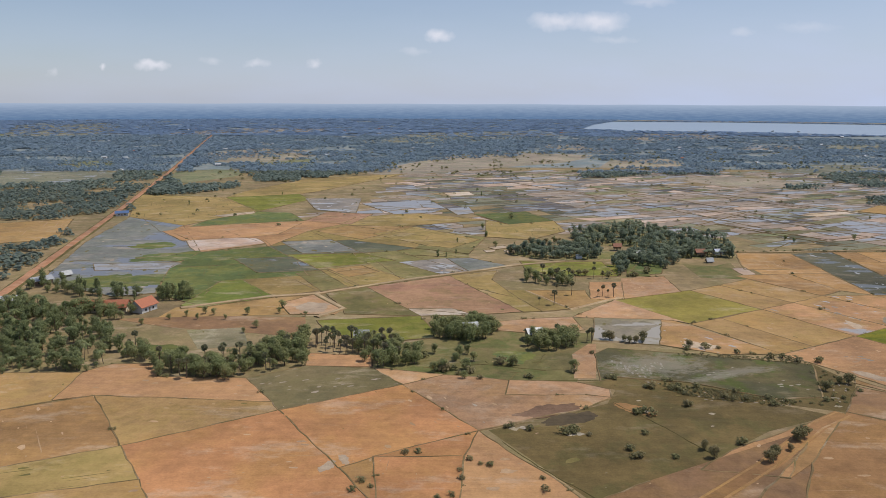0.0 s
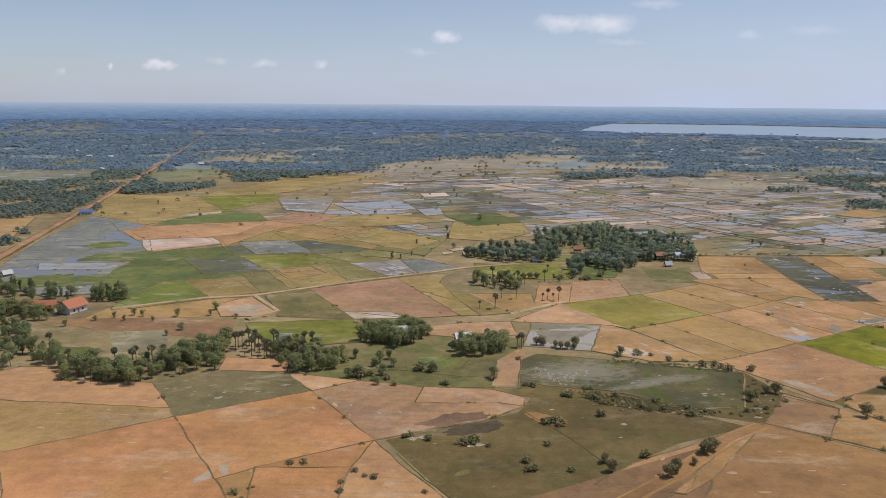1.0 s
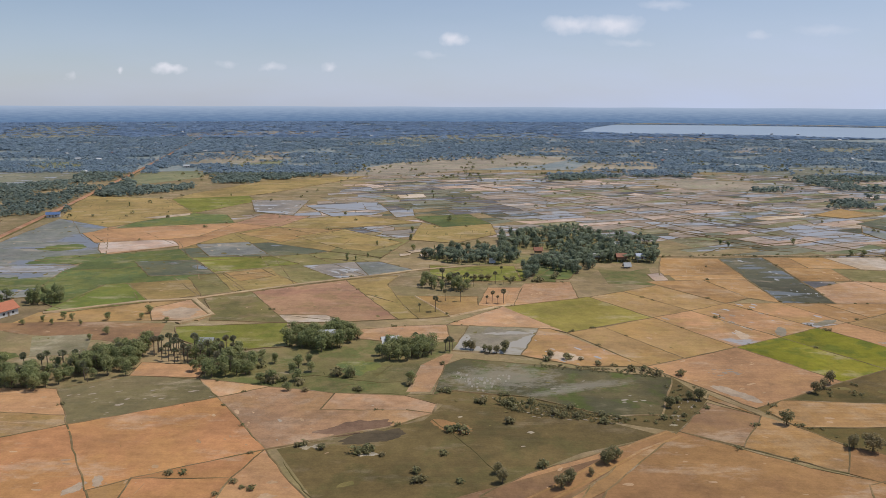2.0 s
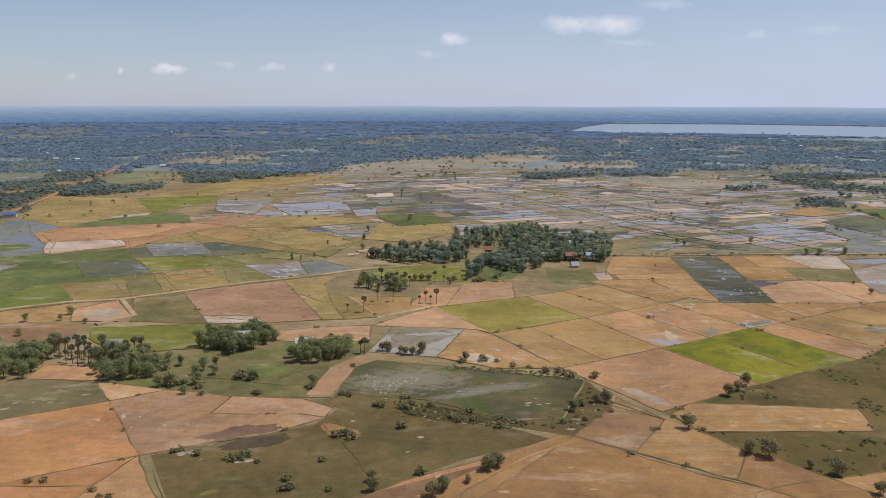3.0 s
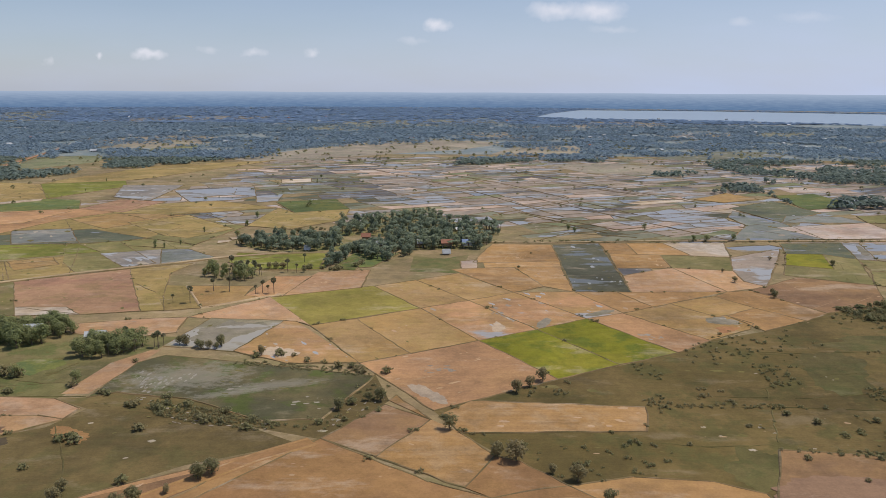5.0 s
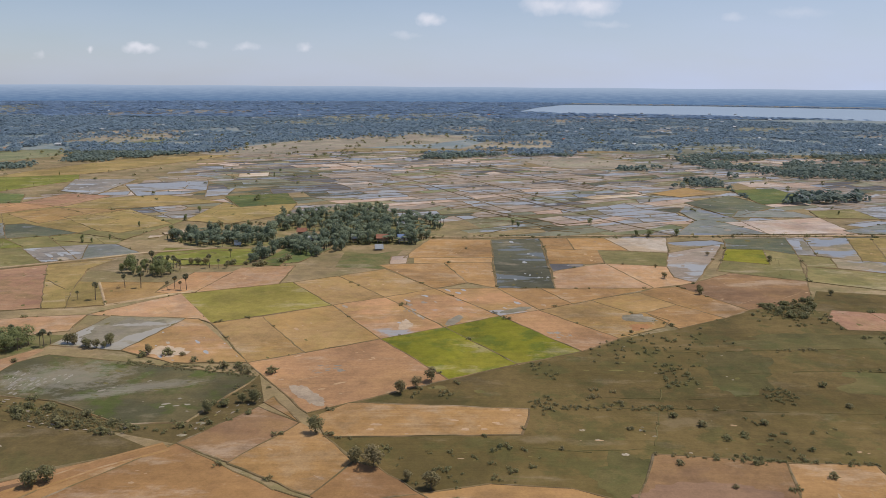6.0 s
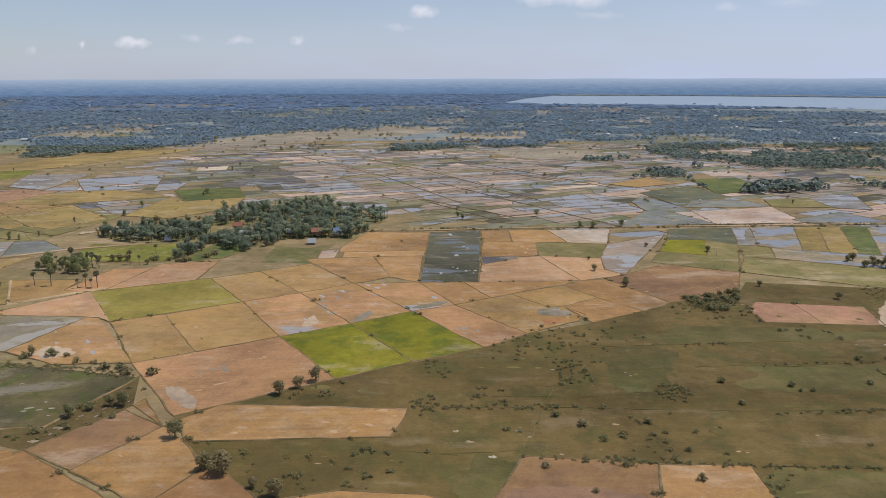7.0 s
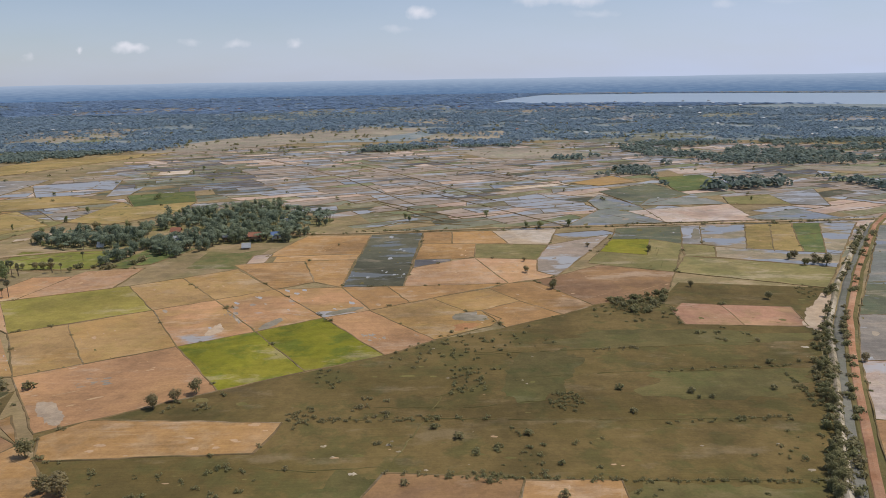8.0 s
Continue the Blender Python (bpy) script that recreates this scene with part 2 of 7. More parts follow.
ORANGE, STRAW, ROSE, EARTH = (0.45, 0.22, 0.10), (0.385, 0.243, 0.107), (0.435, 0.243, 0.122), (0.30, 0.18, 0.10)
PALE, LEAF, MOSS, DULL = (0.50, 0.38, 0.26), (0.215, 0.205, 0.02), (0.115, 0.12, 0.05), (0.133, 0.097, 0.034)
LAND = {
    "dry": land("orange_stubble", ORANGE, (0.425, 0.222, 0.09), (0.37, 0.178, 0.08), furrow=0.22, turn=12),
    "ochre": land("ochre_stubble", (0.295, 0.162, 0.073), (0.315, 0.176, 0.073), (0.255, 0.142, 0.067), furrow=0.22, turn=32),
    "tan": land("straw_stubble", STRAW, (0.38, 0.232, 0.09), (0.33, 0.225, 0.08), furrow=0.2, turn=30),
    "oliveTan": land("greening_stubble", (0.335, 0.235, 0.09), (0.275, 0.205, 0.072), (0.385, 0.255, 0.105), furrow=0.2),
    "pink": land("rosy_soil", ROSE, (0.44, 0.25, 0.118), (0.375, 0.212, 0.11), furrow=0.3, turn=18),
    "rose": land("red_soil", (0.365, 0.20, 0.125), (0.38, 0.225, 0.13), (0.27, 0.19, 0.085), furrow=0.2),
    "pinktan": land("pale_rosy_stubble", (0.445, 0.262, 0.145), (0.425, 0.252, 0.125), (0.46, 0.325, 0.22), furrow=0.3, turn=38),
    "stubble": land("furrowed_stubble", (0.39, 0.228, 0.10), (0.38, 0.218, 0.085), (0.43, 0.29, 0.16), furrow=0.5, turn=4),
    "brown": land("brown_soil", (0.35, 0.20, 0.085), (0.365, 0.212, 0.082), (0.285, 0.17, 0.082), furrow=0.28, turn=28),
    "umber": land("dark_rosy_soil", (0.25, 0.145, 0.078), (0.28, 0.165, 0.078), (0.22, 0.135, 0.078), furrow=0.25, turn=28),
    "pinkwet": land("damp_rosy_soil", ROSE, (0.36, 0.22, 0.09), (0.30, 0.185, 0.09), wet=0.33, furrow=0.3, turn=28, pool=(0.34, 0.31, 0.29)),
    "tanwet": land("damp_stubble", (0.29, 0.225, 0.14), (0.24, 0.20, 0.115), PALE, wet=0.5, furrow=0.3, pool=(0.25, 0.25, 0.26), haze_amount=0.10),
    "pale": land("bleached_mud", PALE, (0.55, 0.46, 0.37), (0.40, 0.29, 0.18), furrow=0.35),
    "rosepale": land("bleached_rosy_mud", (0.48, 0.33, 0.24), (0.52, 0.42, 0.35), PALE, furrow=0.4, wet=0.3, pool=(0.42, 0.38, 0.36), haze_amount=0.10),
    "green": land("young_rice", LEAF, (0.25, 0.22, 0.028), (0.125, 0.15, 0.022), furrow=0.16, turn=30, patchy=0.8),
    "limegreen": land("ripening_rice", (0.21, 0.205, 0.04), (0.17, 0.18, 0.035), (0.27, 0.23, 0.07), furrow=0.18),
    "olive": land("olive_rice", (0.215, 0.185, 0.07), (0.25, 0.20, 0.085), (0.15, 0.15, 0.055), furrow=0.18, turn=30),
    "yellowgreen": land("yellowing_rice", (0.285, 0.232, 0.058), (0.25, 0.215, 0.05), (0.325, 0.25, 0.075), furrow=0.18, turn=30),
    "lush": land("dark_rice", (0.125, 0.15, 0.05), (0.165, 0.17, 0.05), (0.09, 0.125, 0.05), furrow=0.16, patchy=0.7),
    "ricegreen": land("light_rice", (0.155, 0.185, 0.04), (0.185, 0.195, 0.045), (0.125, 0.16, 0.045), furrow=0.16),
    "moss": land("mossy_paddy", (0.125, 0.125, 0.07), (0.15, 0.14, 0.065), (0.09, 0.11, 0.06), wet=0.33, furrow=0.25, pool=(0.17, 0.18, 0.19), haze_amount=0.10),
    "darkolive": land("dark_olive_soil", (0.15, 0.13, 0.05), (0.18, 0.15, 0.055), (0.24, 0.16, 0.09), furrow=0.25),
    "mudgreen": land("grey_green_mud", (0.20, 0.185, 0.09), (0.23, 0.195, 0.12), (0.33, 0.29, 0.20), furrow=0.25, patchy=0.7),
    "pasture": land("grazed_grass", DULL, (0.168, 0.118, 0.045), (0.10, 0.09, 0.031), furrow=0.14, turn=6, patchy=0.75, bleached=0.22),
    "lea": land("dry_grazed_grass", (0.158, 0.115, 0.047), (0.183, 0.13, 0.053), (0.13, 0.11, 0.042), furrow=0.14, turn=6, patchy=0.75, bleached=0.3),
    "heath": land("green_heath", (0.128, 0.108, 0.04), (0.15, 0.12, 0.047), (0.10, 0.10, 0.034), furrow=0.12, turn=4, patchy=0.7, bleached=0.15),
    "meadow": land("green_meadow", (0.195, 0.172, 0.068), (0.235, 0.185, 0.085), (0.12, 0.145, 0.045), furrow=0.12, patchy=0.7),
    "marsh": land("marsh_grass", (0.145, 0.118, 0.056), (0.09, 0.084, 0.045), (0.085, 0.10, 0.028), patchy=0.9, wet=0.16, furrow=0.25, turn=20, pool=(0.14, 0.135, 0.12), bleached=0.25, crusts=((93.0, 306.0, 34.0, 20.0, 12.0, 0.42), (126.0, 298.6, 26.0, 6.0, 16.0, 0.4), (112.0, 291.0, 20.0, 4.0, 20.0, 0.4))),
    "bog": land("boggy_stubble", (0.165, 0.135, 0.065), (0.185, 0.145, 0.075), (0.13, 0.115, 0.06), wet=0.22, furrow=0.3, turn=15, pool=(0.42, 0.36, 0.28)),
    "mud": land("drying_pond", (0.28, 0.24, 0.15), (0.30, 0.26, 0.17), (0.22, 0.20, 0.10), wet=0.5, furrow=0.2, pool=(0.36, 0.32, 0.26), pool_size=0.02),
    "wet": land("flooded_stubble", (0.12, 0.112, 0.07), (0.10, 0.098, 0.064), (0.15, 0.14, 0.10), wet=0.47, furrow=0.3, pool=(0.125, 0.125, 0.11), pool_size=0.06),
    "darkwet": land("dark_flooded_soil", (0.13, 0.115, 0.105), (0.11, 0.10, 0.095), (0.165, 0.15, 0.135), wet=0.44, furrow=0.4, pool=(0.22, 0.22, 0.23), pool_size=0.03, haze_amount=0.10),
    "shallow": land("shallow_silt_water", (0.26, 0.235, 0.205), (0.22, 0.205, 0.18), (0.33, 0.30, 0.26), wet=0.62, furrow=0.3, pool=(0.31, 0.30, 0.30), pool_size=0.05, haze_amount=0.10),
    "flood": land("flooded_paddy", (0.20, 0.20, 0.165), (0.225, 0.215, 0.185), (0.14, 0.155, 0.10), wet=0.47, furrow=0.4, pool=(0.18, 0.18, 0.19), pool_size=0.03, haze_amount=0.10),
    "greymud": land("grey_drying_mud", (0.275, 0.235, 0.19), (0.235, 0.205, 0.17), (0.34, 0.285, 0.23), wet=0.47, furrow=0.35, pool=(0.36, 0.355, 0.35), pool_size=0.05, haze_amount=0.10),
    "greygreen": land("weedy_mud", (0.205, 0.195, 0.12), (0.23, 0.21, 0.135), (0.165, 0.175, 0.10), wet=0.42, furrow=0.35, pool=(0.26, 0.26, 0.26), pool_size=0.05, haze_amount=0.10),
    "taupe": land("taupe_mud", (0.325, 0.245, 0.18), (0.28, 0.22, 0.16), (0.39, 0.31, 0.24), wet=0.42, furrow=0.35, pool=(0.35, 0.33, 0.31), pool_size=0.045, haze_amount=0.12),
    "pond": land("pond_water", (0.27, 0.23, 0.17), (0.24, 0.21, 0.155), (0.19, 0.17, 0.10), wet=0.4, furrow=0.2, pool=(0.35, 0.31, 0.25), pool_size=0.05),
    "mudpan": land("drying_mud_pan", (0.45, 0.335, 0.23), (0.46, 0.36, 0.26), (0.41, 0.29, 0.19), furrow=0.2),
    # cloud shade painted as darker copies of the turf and soil colours
    "turf_shade": land("turf_in_cloud_shade", (0.11, 0.083, 0.05), (0.12, 0.09, 0.053), (0.10, 0.077, 0.047), furrow=0.2, bleached=0.1),
    "soil_shade": land("soil_in_cloud_shade", (0.235, 0.142, 0.09), (0.255, 0.155, 0.095), (0.21, 0.13, 0.085), furrow=0.2),
    # haze painted into far ground: grass greyed towards blue, dry plain less saturated
    "farmeadow": land("far_grass_hazed", (0.195, 0.225, 0.205), (0.27, 0.265, 0.225), (0.165, 0.20, 0.185), furrow=0.1, patchy=0.7, bleached=0.1, haze_amount=0.22),
    "fardry": land("far_plain_hazed", (0.33, 0.26, 0.18), (0.27, 0.24, 0.15), (0.385, 0.305, 0.22), furrow=0.2, patchy=0.8, haze_amount=0.12),
    "fargreen": land("far_green_plots", (0.205, 0.21, 0.095), (0.24, 0.22, 0.11), (0.16, 0.18, 0.085), furrow=0.2, patchy=0.7, haze_amount=0.08),
}
ground_mat = land("dry_plain", (0.28, 0.205, 0.105), (0.225, 0.18, 0.085), (0.34, 0.245, 0.14), furrow=0.15, patchy=0.6)
bund_mat = land("field_bank_turf", (0.19, 0.135, 0.065), (0.25, 0.17, 0.085), (0.14, 0.115, 0.05), furrow=0.1, patchy=0.8)
turf_mat = land("common_turf", (0.135, 0.112, 0.042), (0.165, 0.128, 0.052), (0.11, 0.10, 0.036), furrow=0.1, patchy=0.8, bleached=0.2)
track_mat = land("pale_track_dust", (0.46, 0.34, 0.20), (0.42, 0.29, 0.17), (0.33, 0.24, 0.13), furrow=0.1, patchy=0.7)
laterite = land("red_laterite", (0.37, 0.185, 0.10), (0.40, 0.21, 0.12), (0.45, 0.28, 0.18), furrow=0.1)
sand_mat = land("pale_sand", (0.50, 0.43, 0.33), (0.44, 0.36, 0.25), (0.23, 0.19, 0.10), furrow=0.1, patchy=0.9)

FLECK = {
    "dry": land("fleck_dry", (0.47, 0.315, 0.19), (0.44, 0.285, 0.16), (0.42, 0.265, 0.14), furrow=0.1, bleached=0.3),
    "mud": land("fleck_mud", (0.38, 0.32, 0.25), (0.35, 0.285, 0.215), (0.33, 0.265, 0.195), furrow=0.1, bleached=0.3),
    "water": land("fleck_water", (0.28, 0.27, 0.25), (0.26, 0.25, 0.23), (0.24, 0.23, 0.20), wet=0.9, furrow=0.1, pool=(0.36, 0.35, 0.335)),
    "salt": land("fleck_salt", (0.33, 0.295, 0.24), (0.29, 0.255, 0.20), (0.24, 0.21, 0.16), furrow=0.1, bleached=0.3),
    "row": land("fleck_row", (0.43, 0.285, 0.165), (0.40, 0.26, 0.145), (0.37, 0.235, 0.12), furrow=0.1, bleached=0.2),
    "grass": land("fleck_grass", (0.17, 0.145, 0.05), (0.20, 0.16, 0.06), (0.14, 0.13, 0.045), furrow=0.1, bleached=0.1),
}


def plain(name, col, rough=0.8, spec=0.3, vary=0.25, scale=0.8, metal=0.0):
    mat, nt, ln = nodes_of(name)
    shader = nt["Principled BSDF"]
    geo = nt.new("ShaderNodeNewGeometry")
    n = calc(nt, ln, "ADD", calc(nt, ln, "MULTIPLY", noise_at(nt, ln, geo.outputs["Position"], scale, 6.0, 0.65), vary * 2), 1 - vary)
    grey = nt.new("ShaderNodeCombineColor")
    for i in range(3):
        ln.new(n, grey.inputs[i])
    ln.new(mixed(nt, ln, 1.0, col, grey.outputs[0], "MULTIPLY"), shader.inputs["Base Color"])
    shader.inputs["Roughness"].default_value, shader.inputs["Specular IOR Level"].default_value, shader.inputs["Metallic"].default_value = rough, spec, metal
    return mat


def leaves(name, dark, light, dry, joined=False, haze_amount=0.15):
    """Leaf masses: tone differs from clump to clump and from plant to plant."""
    mat, nt, ln = nodes_of(name)
    shader = nt["Principled BSDF"]
    geo = nt.new("ShaderNodeNewGeometry")
    col = mixed(nt, ln, geo.outputs["Random Per Island"], dark, light)
    if joined:
        by = ramp(nt, ln, noise_at(nt, ln, geo.outputs["Position"], 0.02, 4.0), 0.5, 0.75)
    else:
        by = calc(nt, ln, "POWER", nt.new("ShaderNodeObjectInfo").outputs["Random"], 1.4)
    col = mixed(nt, ln, calc(nt, ln, "MULTIPLY", by, 0.85), col, dry)
    ln.new(col, shader.inputs["Base Color"])
    shader.inputs["Roughness"].default_value, shader.inputs["Specular IOR Level"].default_value = 0.75, 0.2
    haze_sheen(shader, haze_amount)
    thin = nt.new("ShaderNodeBsdfTranslucent")
    ln.new(col, thin.inputs[0])
    both = nt.new("ShaderNodeMixShader")
    both.inputs[0].default_value = 0.42
    ln.new(shader.outputs[0], both.inputs[1]), ln.new(thin.outputs[0], both.inputs[2])
    ln.new(both.outputs[0], nt["Material Output"].inputs[0])
    return mat


# leaves pass on about as much light as they throw back, so each side shows half of these
leaf_mat = leaves("broad_leaves", (0.19, 0.225, 0.10), (0.305, 0.33, 0.135), (0.33, 0.33, 0.145))
palm_mat = leaves("palm_fronds", (0.20, 0.21, 0.12), (0.32, 0.32, 0.175), (0.31, 0.27, 0.17))
scrub_mat = leaves("scrub_leaves", (0.165, 0.165, 0.078), (0.285, 0.275, 0.118), (0.32, 0.26, 0.135))
sparse_mat = leaves("dusty_leaves", (0.185, 0.178, 0.085), (0.285, 0.265, 0.125), (0.32, 0.25, 0.13))
grove_leaf = leaves("village_leaves", (0.175, 0.215, 0.15), (0.28, 0.32, 0.20), (0.30, 0.325, 0.18), joined=True, haze_amount=0.35)
copse_leaf = leaves("copse_leaves", (0.165, 0.20, 0.09), (0.285, 0.315, 0.135), (0.31, 0.315, 0.145), joined=True, haze_amount=0.2)
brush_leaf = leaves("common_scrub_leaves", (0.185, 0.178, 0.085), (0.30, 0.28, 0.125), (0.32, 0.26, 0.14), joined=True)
# haze is painted into the leaf colours: bluer and paler with distance
wood_leaf = {"near": leaves("wood_leaves", (0.13, 0.17, 0.145), (0.21, 0.255, 0.205), (0.235, 0.255, 0.18), joined=True, haze_amount=0.3),
             "middle": leaves("thicket_leaves", (0.155, 0.20, 0.17), (0.24, 0.29, 0.24), (0.265, 0.295, 0.215), joined=True, haze_amount=0.25),
             "far": leaves("distant_leaves_hazed_blue", (0.185, 0.255, 0.31), (0.26, 0.335, 0.395), (0.28, 0.345, 0.345), joined=True, haze_amount=1.0),
             "remote": leaves("remote_leaves_hazed_blue", (0.235, 0.33, 0.475), (0.28, 0.38, 0.53), (0.285, 0.375, 0.47), joined=True, haze_amount=1.0)}
bark_mat = plain("grey_bark", (0.17, 0.13, 0.095), 0.9, 0.2, 0.4, 3.0)
water_mat, nt, ln = nodes_of("open_water")
nt["Principled BSDF"].inputs["Base Color"].default_value = (0.30, 0.365, 0.44, 1)
nt["Principled BSDF"].inputs["Roughness"].default_value = 0.35
wave = nt.new("ShaderNodeBump")
wave.inputs["Strength"].default_value, wave.inputs["Distance"].default_value = 0.5, 0.5
ln.new(noise_at(nt, ln, nt.new("ShaderNodeNewGeometry").outputs["Position"], 0.4, 4.0), wave.inputs["Height"])
ln.new(wave.outputs[0], nt["Principled BSDF"].inputs["Normal"])
canal_mat = land("muddy_canal_water", (0.185, 0.175, 0.145), (0.165, 0.158, 0.13), (0.14, 0.145, 0.10), furrow=0.05, bleached=0.1)
# glowing backdrop: haze painted as blue that pales with height
far_mat, nt, ln = nodes_of("far_haze_glow")
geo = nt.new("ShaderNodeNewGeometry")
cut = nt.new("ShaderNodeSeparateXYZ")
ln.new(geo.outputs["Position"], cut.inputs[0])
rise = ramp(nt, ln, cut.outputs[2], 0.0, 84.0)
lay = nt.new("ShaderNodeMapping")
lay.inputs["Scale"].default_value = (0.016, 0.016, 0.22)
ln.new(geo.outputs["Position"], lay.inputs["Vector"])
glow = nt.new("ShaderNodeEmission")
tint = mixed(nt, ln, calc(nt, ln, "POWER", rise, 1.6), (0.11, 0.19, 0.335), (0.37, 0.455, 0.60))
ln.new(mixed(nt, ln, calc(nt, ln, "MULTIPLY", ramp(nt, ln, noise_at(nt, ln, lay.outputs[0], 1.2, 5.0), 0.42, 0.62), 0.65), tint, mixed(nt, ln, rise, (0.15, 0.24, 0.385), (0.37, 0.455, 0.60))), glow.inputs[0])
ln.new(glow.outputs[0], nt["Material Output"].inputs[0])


# ---- ground ----
def raw(name, verts, faces, mat, parent=None, smooth=False):
    me = bpy.data.meshes.new(name)
    me.from_pydata(verts, [], faces)
    me.materials.append(mat)
    if smooth:
        me.polygons.foreach_set("use_smooth", [True] * len(me.polygons))
    ob = new(name, me)
    ob.parent = parent
    return ob


def part(name, bm, material, parent, label=""):
    me = bpy.data.meshes.new(name)
    bm.to_mesh(me)
    bm.free()
    me.materials.append(material)
    ob = new(name, me)
    ob.parent = parent
    return tagged(ob, label) if label else ob


MIDDLE = (150.0, 40.0)
rings = [0, 60, 150, 300, 600, 1200, 2400, 4420]
verts, faces, TURNS = [(*MIDDLE, 0)], [], 72
for r in rings[1:]:
    for k in range(TURNS):
        verts.append((MIDDLE[0] + r * math.cos(2 * math.pi * k / TURNS), MIDDLE[1] + r * math.sin(2 * math.pi * k / TURNS), 0))
for k in range(TURNS):
    faces.append((0, 1 + k, 1 + (k + 1) % TURNS))
for i in range(len(rings) - 2):
    for k in range(TURNS):
        p, q = 1 + i * TURNS + k, 1 + i * TURNS + (k + 1) % TURNS
        faces.append((p, p + TURNS, q + TURNS, q))
tagged(raw("ground", verts, faces, ground_mat), "dry straw-coloured plain with patches of grass", "ground", "", "structure")

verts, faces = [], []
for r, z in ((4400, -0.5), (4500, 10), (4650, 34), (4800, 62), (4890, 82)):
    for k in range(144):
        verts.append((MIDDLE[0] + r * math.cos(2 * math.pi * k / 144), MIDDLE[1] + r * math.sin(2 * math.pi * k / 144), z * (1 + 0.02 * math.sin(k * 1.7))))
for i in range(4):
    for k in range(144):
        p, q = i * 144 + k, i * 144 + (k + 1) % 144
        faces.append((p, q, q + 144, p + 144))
tagged(raw("backdrop", verts, faces, far_mat), "glowing backdrop ring painted as blue haze up to the horizon", "backdrop", "", "structure")

FIELDS, LEVELS, EDGES, SPOTS = [], [], set(), []
LAYER = {True: 0, False: 0}
FIELD_WORDS = {
    "dry": "dry orange rice field cut to stubble", "ochre": "dry ochre-brown rice field", "tan": "dry straw-coloured rice field", "oliveTan": "straw field with a green flush of weeds", "pink": "bare rosy-brown field with pale streaks",
    "rose": "bare reddish field", "pinktan": "pale rosy stubble field", "stubble": "brown stubble field with straight furrows", "brown": "bare brown field", "umber": "dark rosy-brown ploughed field",
    "pinkwet": "rosy field with shallow pale puddles", "tanwet": "straw field half under water", "pale": "bleached patch of dry mud", "rosepale": "bleached pink field with drying mud", "green": "bright green field of young rice",
    "limegreen": "yellow-green field of ripening rice", "olive": "olive-green rice field", "lush": "deep green rice field", "yellowgreen": "yellowing olive rice field", "taupe": "grey-brown plot of damp mud", "ricegreen": "fresh mid-green rice field", "moss": "mossy green damp field", "darkolive": "dark olive field with bare soil",
    "mudgreen": "grey-green muddy plot", "pasture": "olive-brown grazed common", "lea": "dry brown-green stretch of common", "heath": "greener stretch of the grazed common", "meadow": "green meadow between the groves", "marsh": "dark marshy field with pale mud", "bog": "dark boggy field with pale mud streaks",
    "mud": "field with a drying grey pond", "wet": "dark flooded field with weeds", "darkwet": "dark flooded field", "shallow": "field under shallow grey water", "flood": "flooded paddy with green tufts", "greymud": "grey plot of drying mud", "greygreen": "weedy grey-green plot", "soil_shade": "cloud shade painted on bare soil", "fardry": "far dry plain with scattered trees, haze in its colour", "fargreen": "pale green plot far out on the plain", "farmeadow": "grassland under the far woods, haze in its dull colour",
}


def inside(x, y, poly):
    hit, j = False, len(poly) - 1
    for i in range(len(poly)):
        (xi, yi), (xj, yj) = poly[i], poly[j]
        if (yi > y) != (yj > y) and x < (xj - xi) * (y - yi) / (yj - yi) + xi:
            hit = not hit
        j = i
    return hit


def slab(points, z):
    """A flat plot with a cut edge down to the ground."""
    n = len(points)
    verts = [(x, y, z) for x, y in points] + [(x, y, -0.05) for x, y in points]
    return verts, [tuple(range(n))] + [(i, i + n, (i + 1) % n + n, (i + 1) % n) for i in range(n)]


def ridge_mesh(a, b, width, tall, rng, step=5.0):
    """A field bank: a low, uneven ridge of turf from a to b."""
    a, b = Vector(a), Vector(b)
    n = max(2, int((b - a).length / step))
    side = Vector((-(b - a).y, (b - a).x)).normalized()
    verts, faces = [], []
    for i in range(n + 1):
        c = a.lerp(b, i / n) + side * rng.uniform(-0.35, 0.35)
        w, h = width * rng.uniform(0.7, 1.3), tall * rng.uniform(0.7, 1.25)
        verts += [(*(c - side * w), -0.05), (*(c - side * w * 0.45), h), (*(c + side * w * 0.45), h), (*(c + side * w), -0.05)]
        if i:
            k = 4 * i
            faces += [(k - 4 + j, k - 3 + j, k + 1 + j, k + j) for j in range(3)]
    return verts, faces


FLECKS = {}
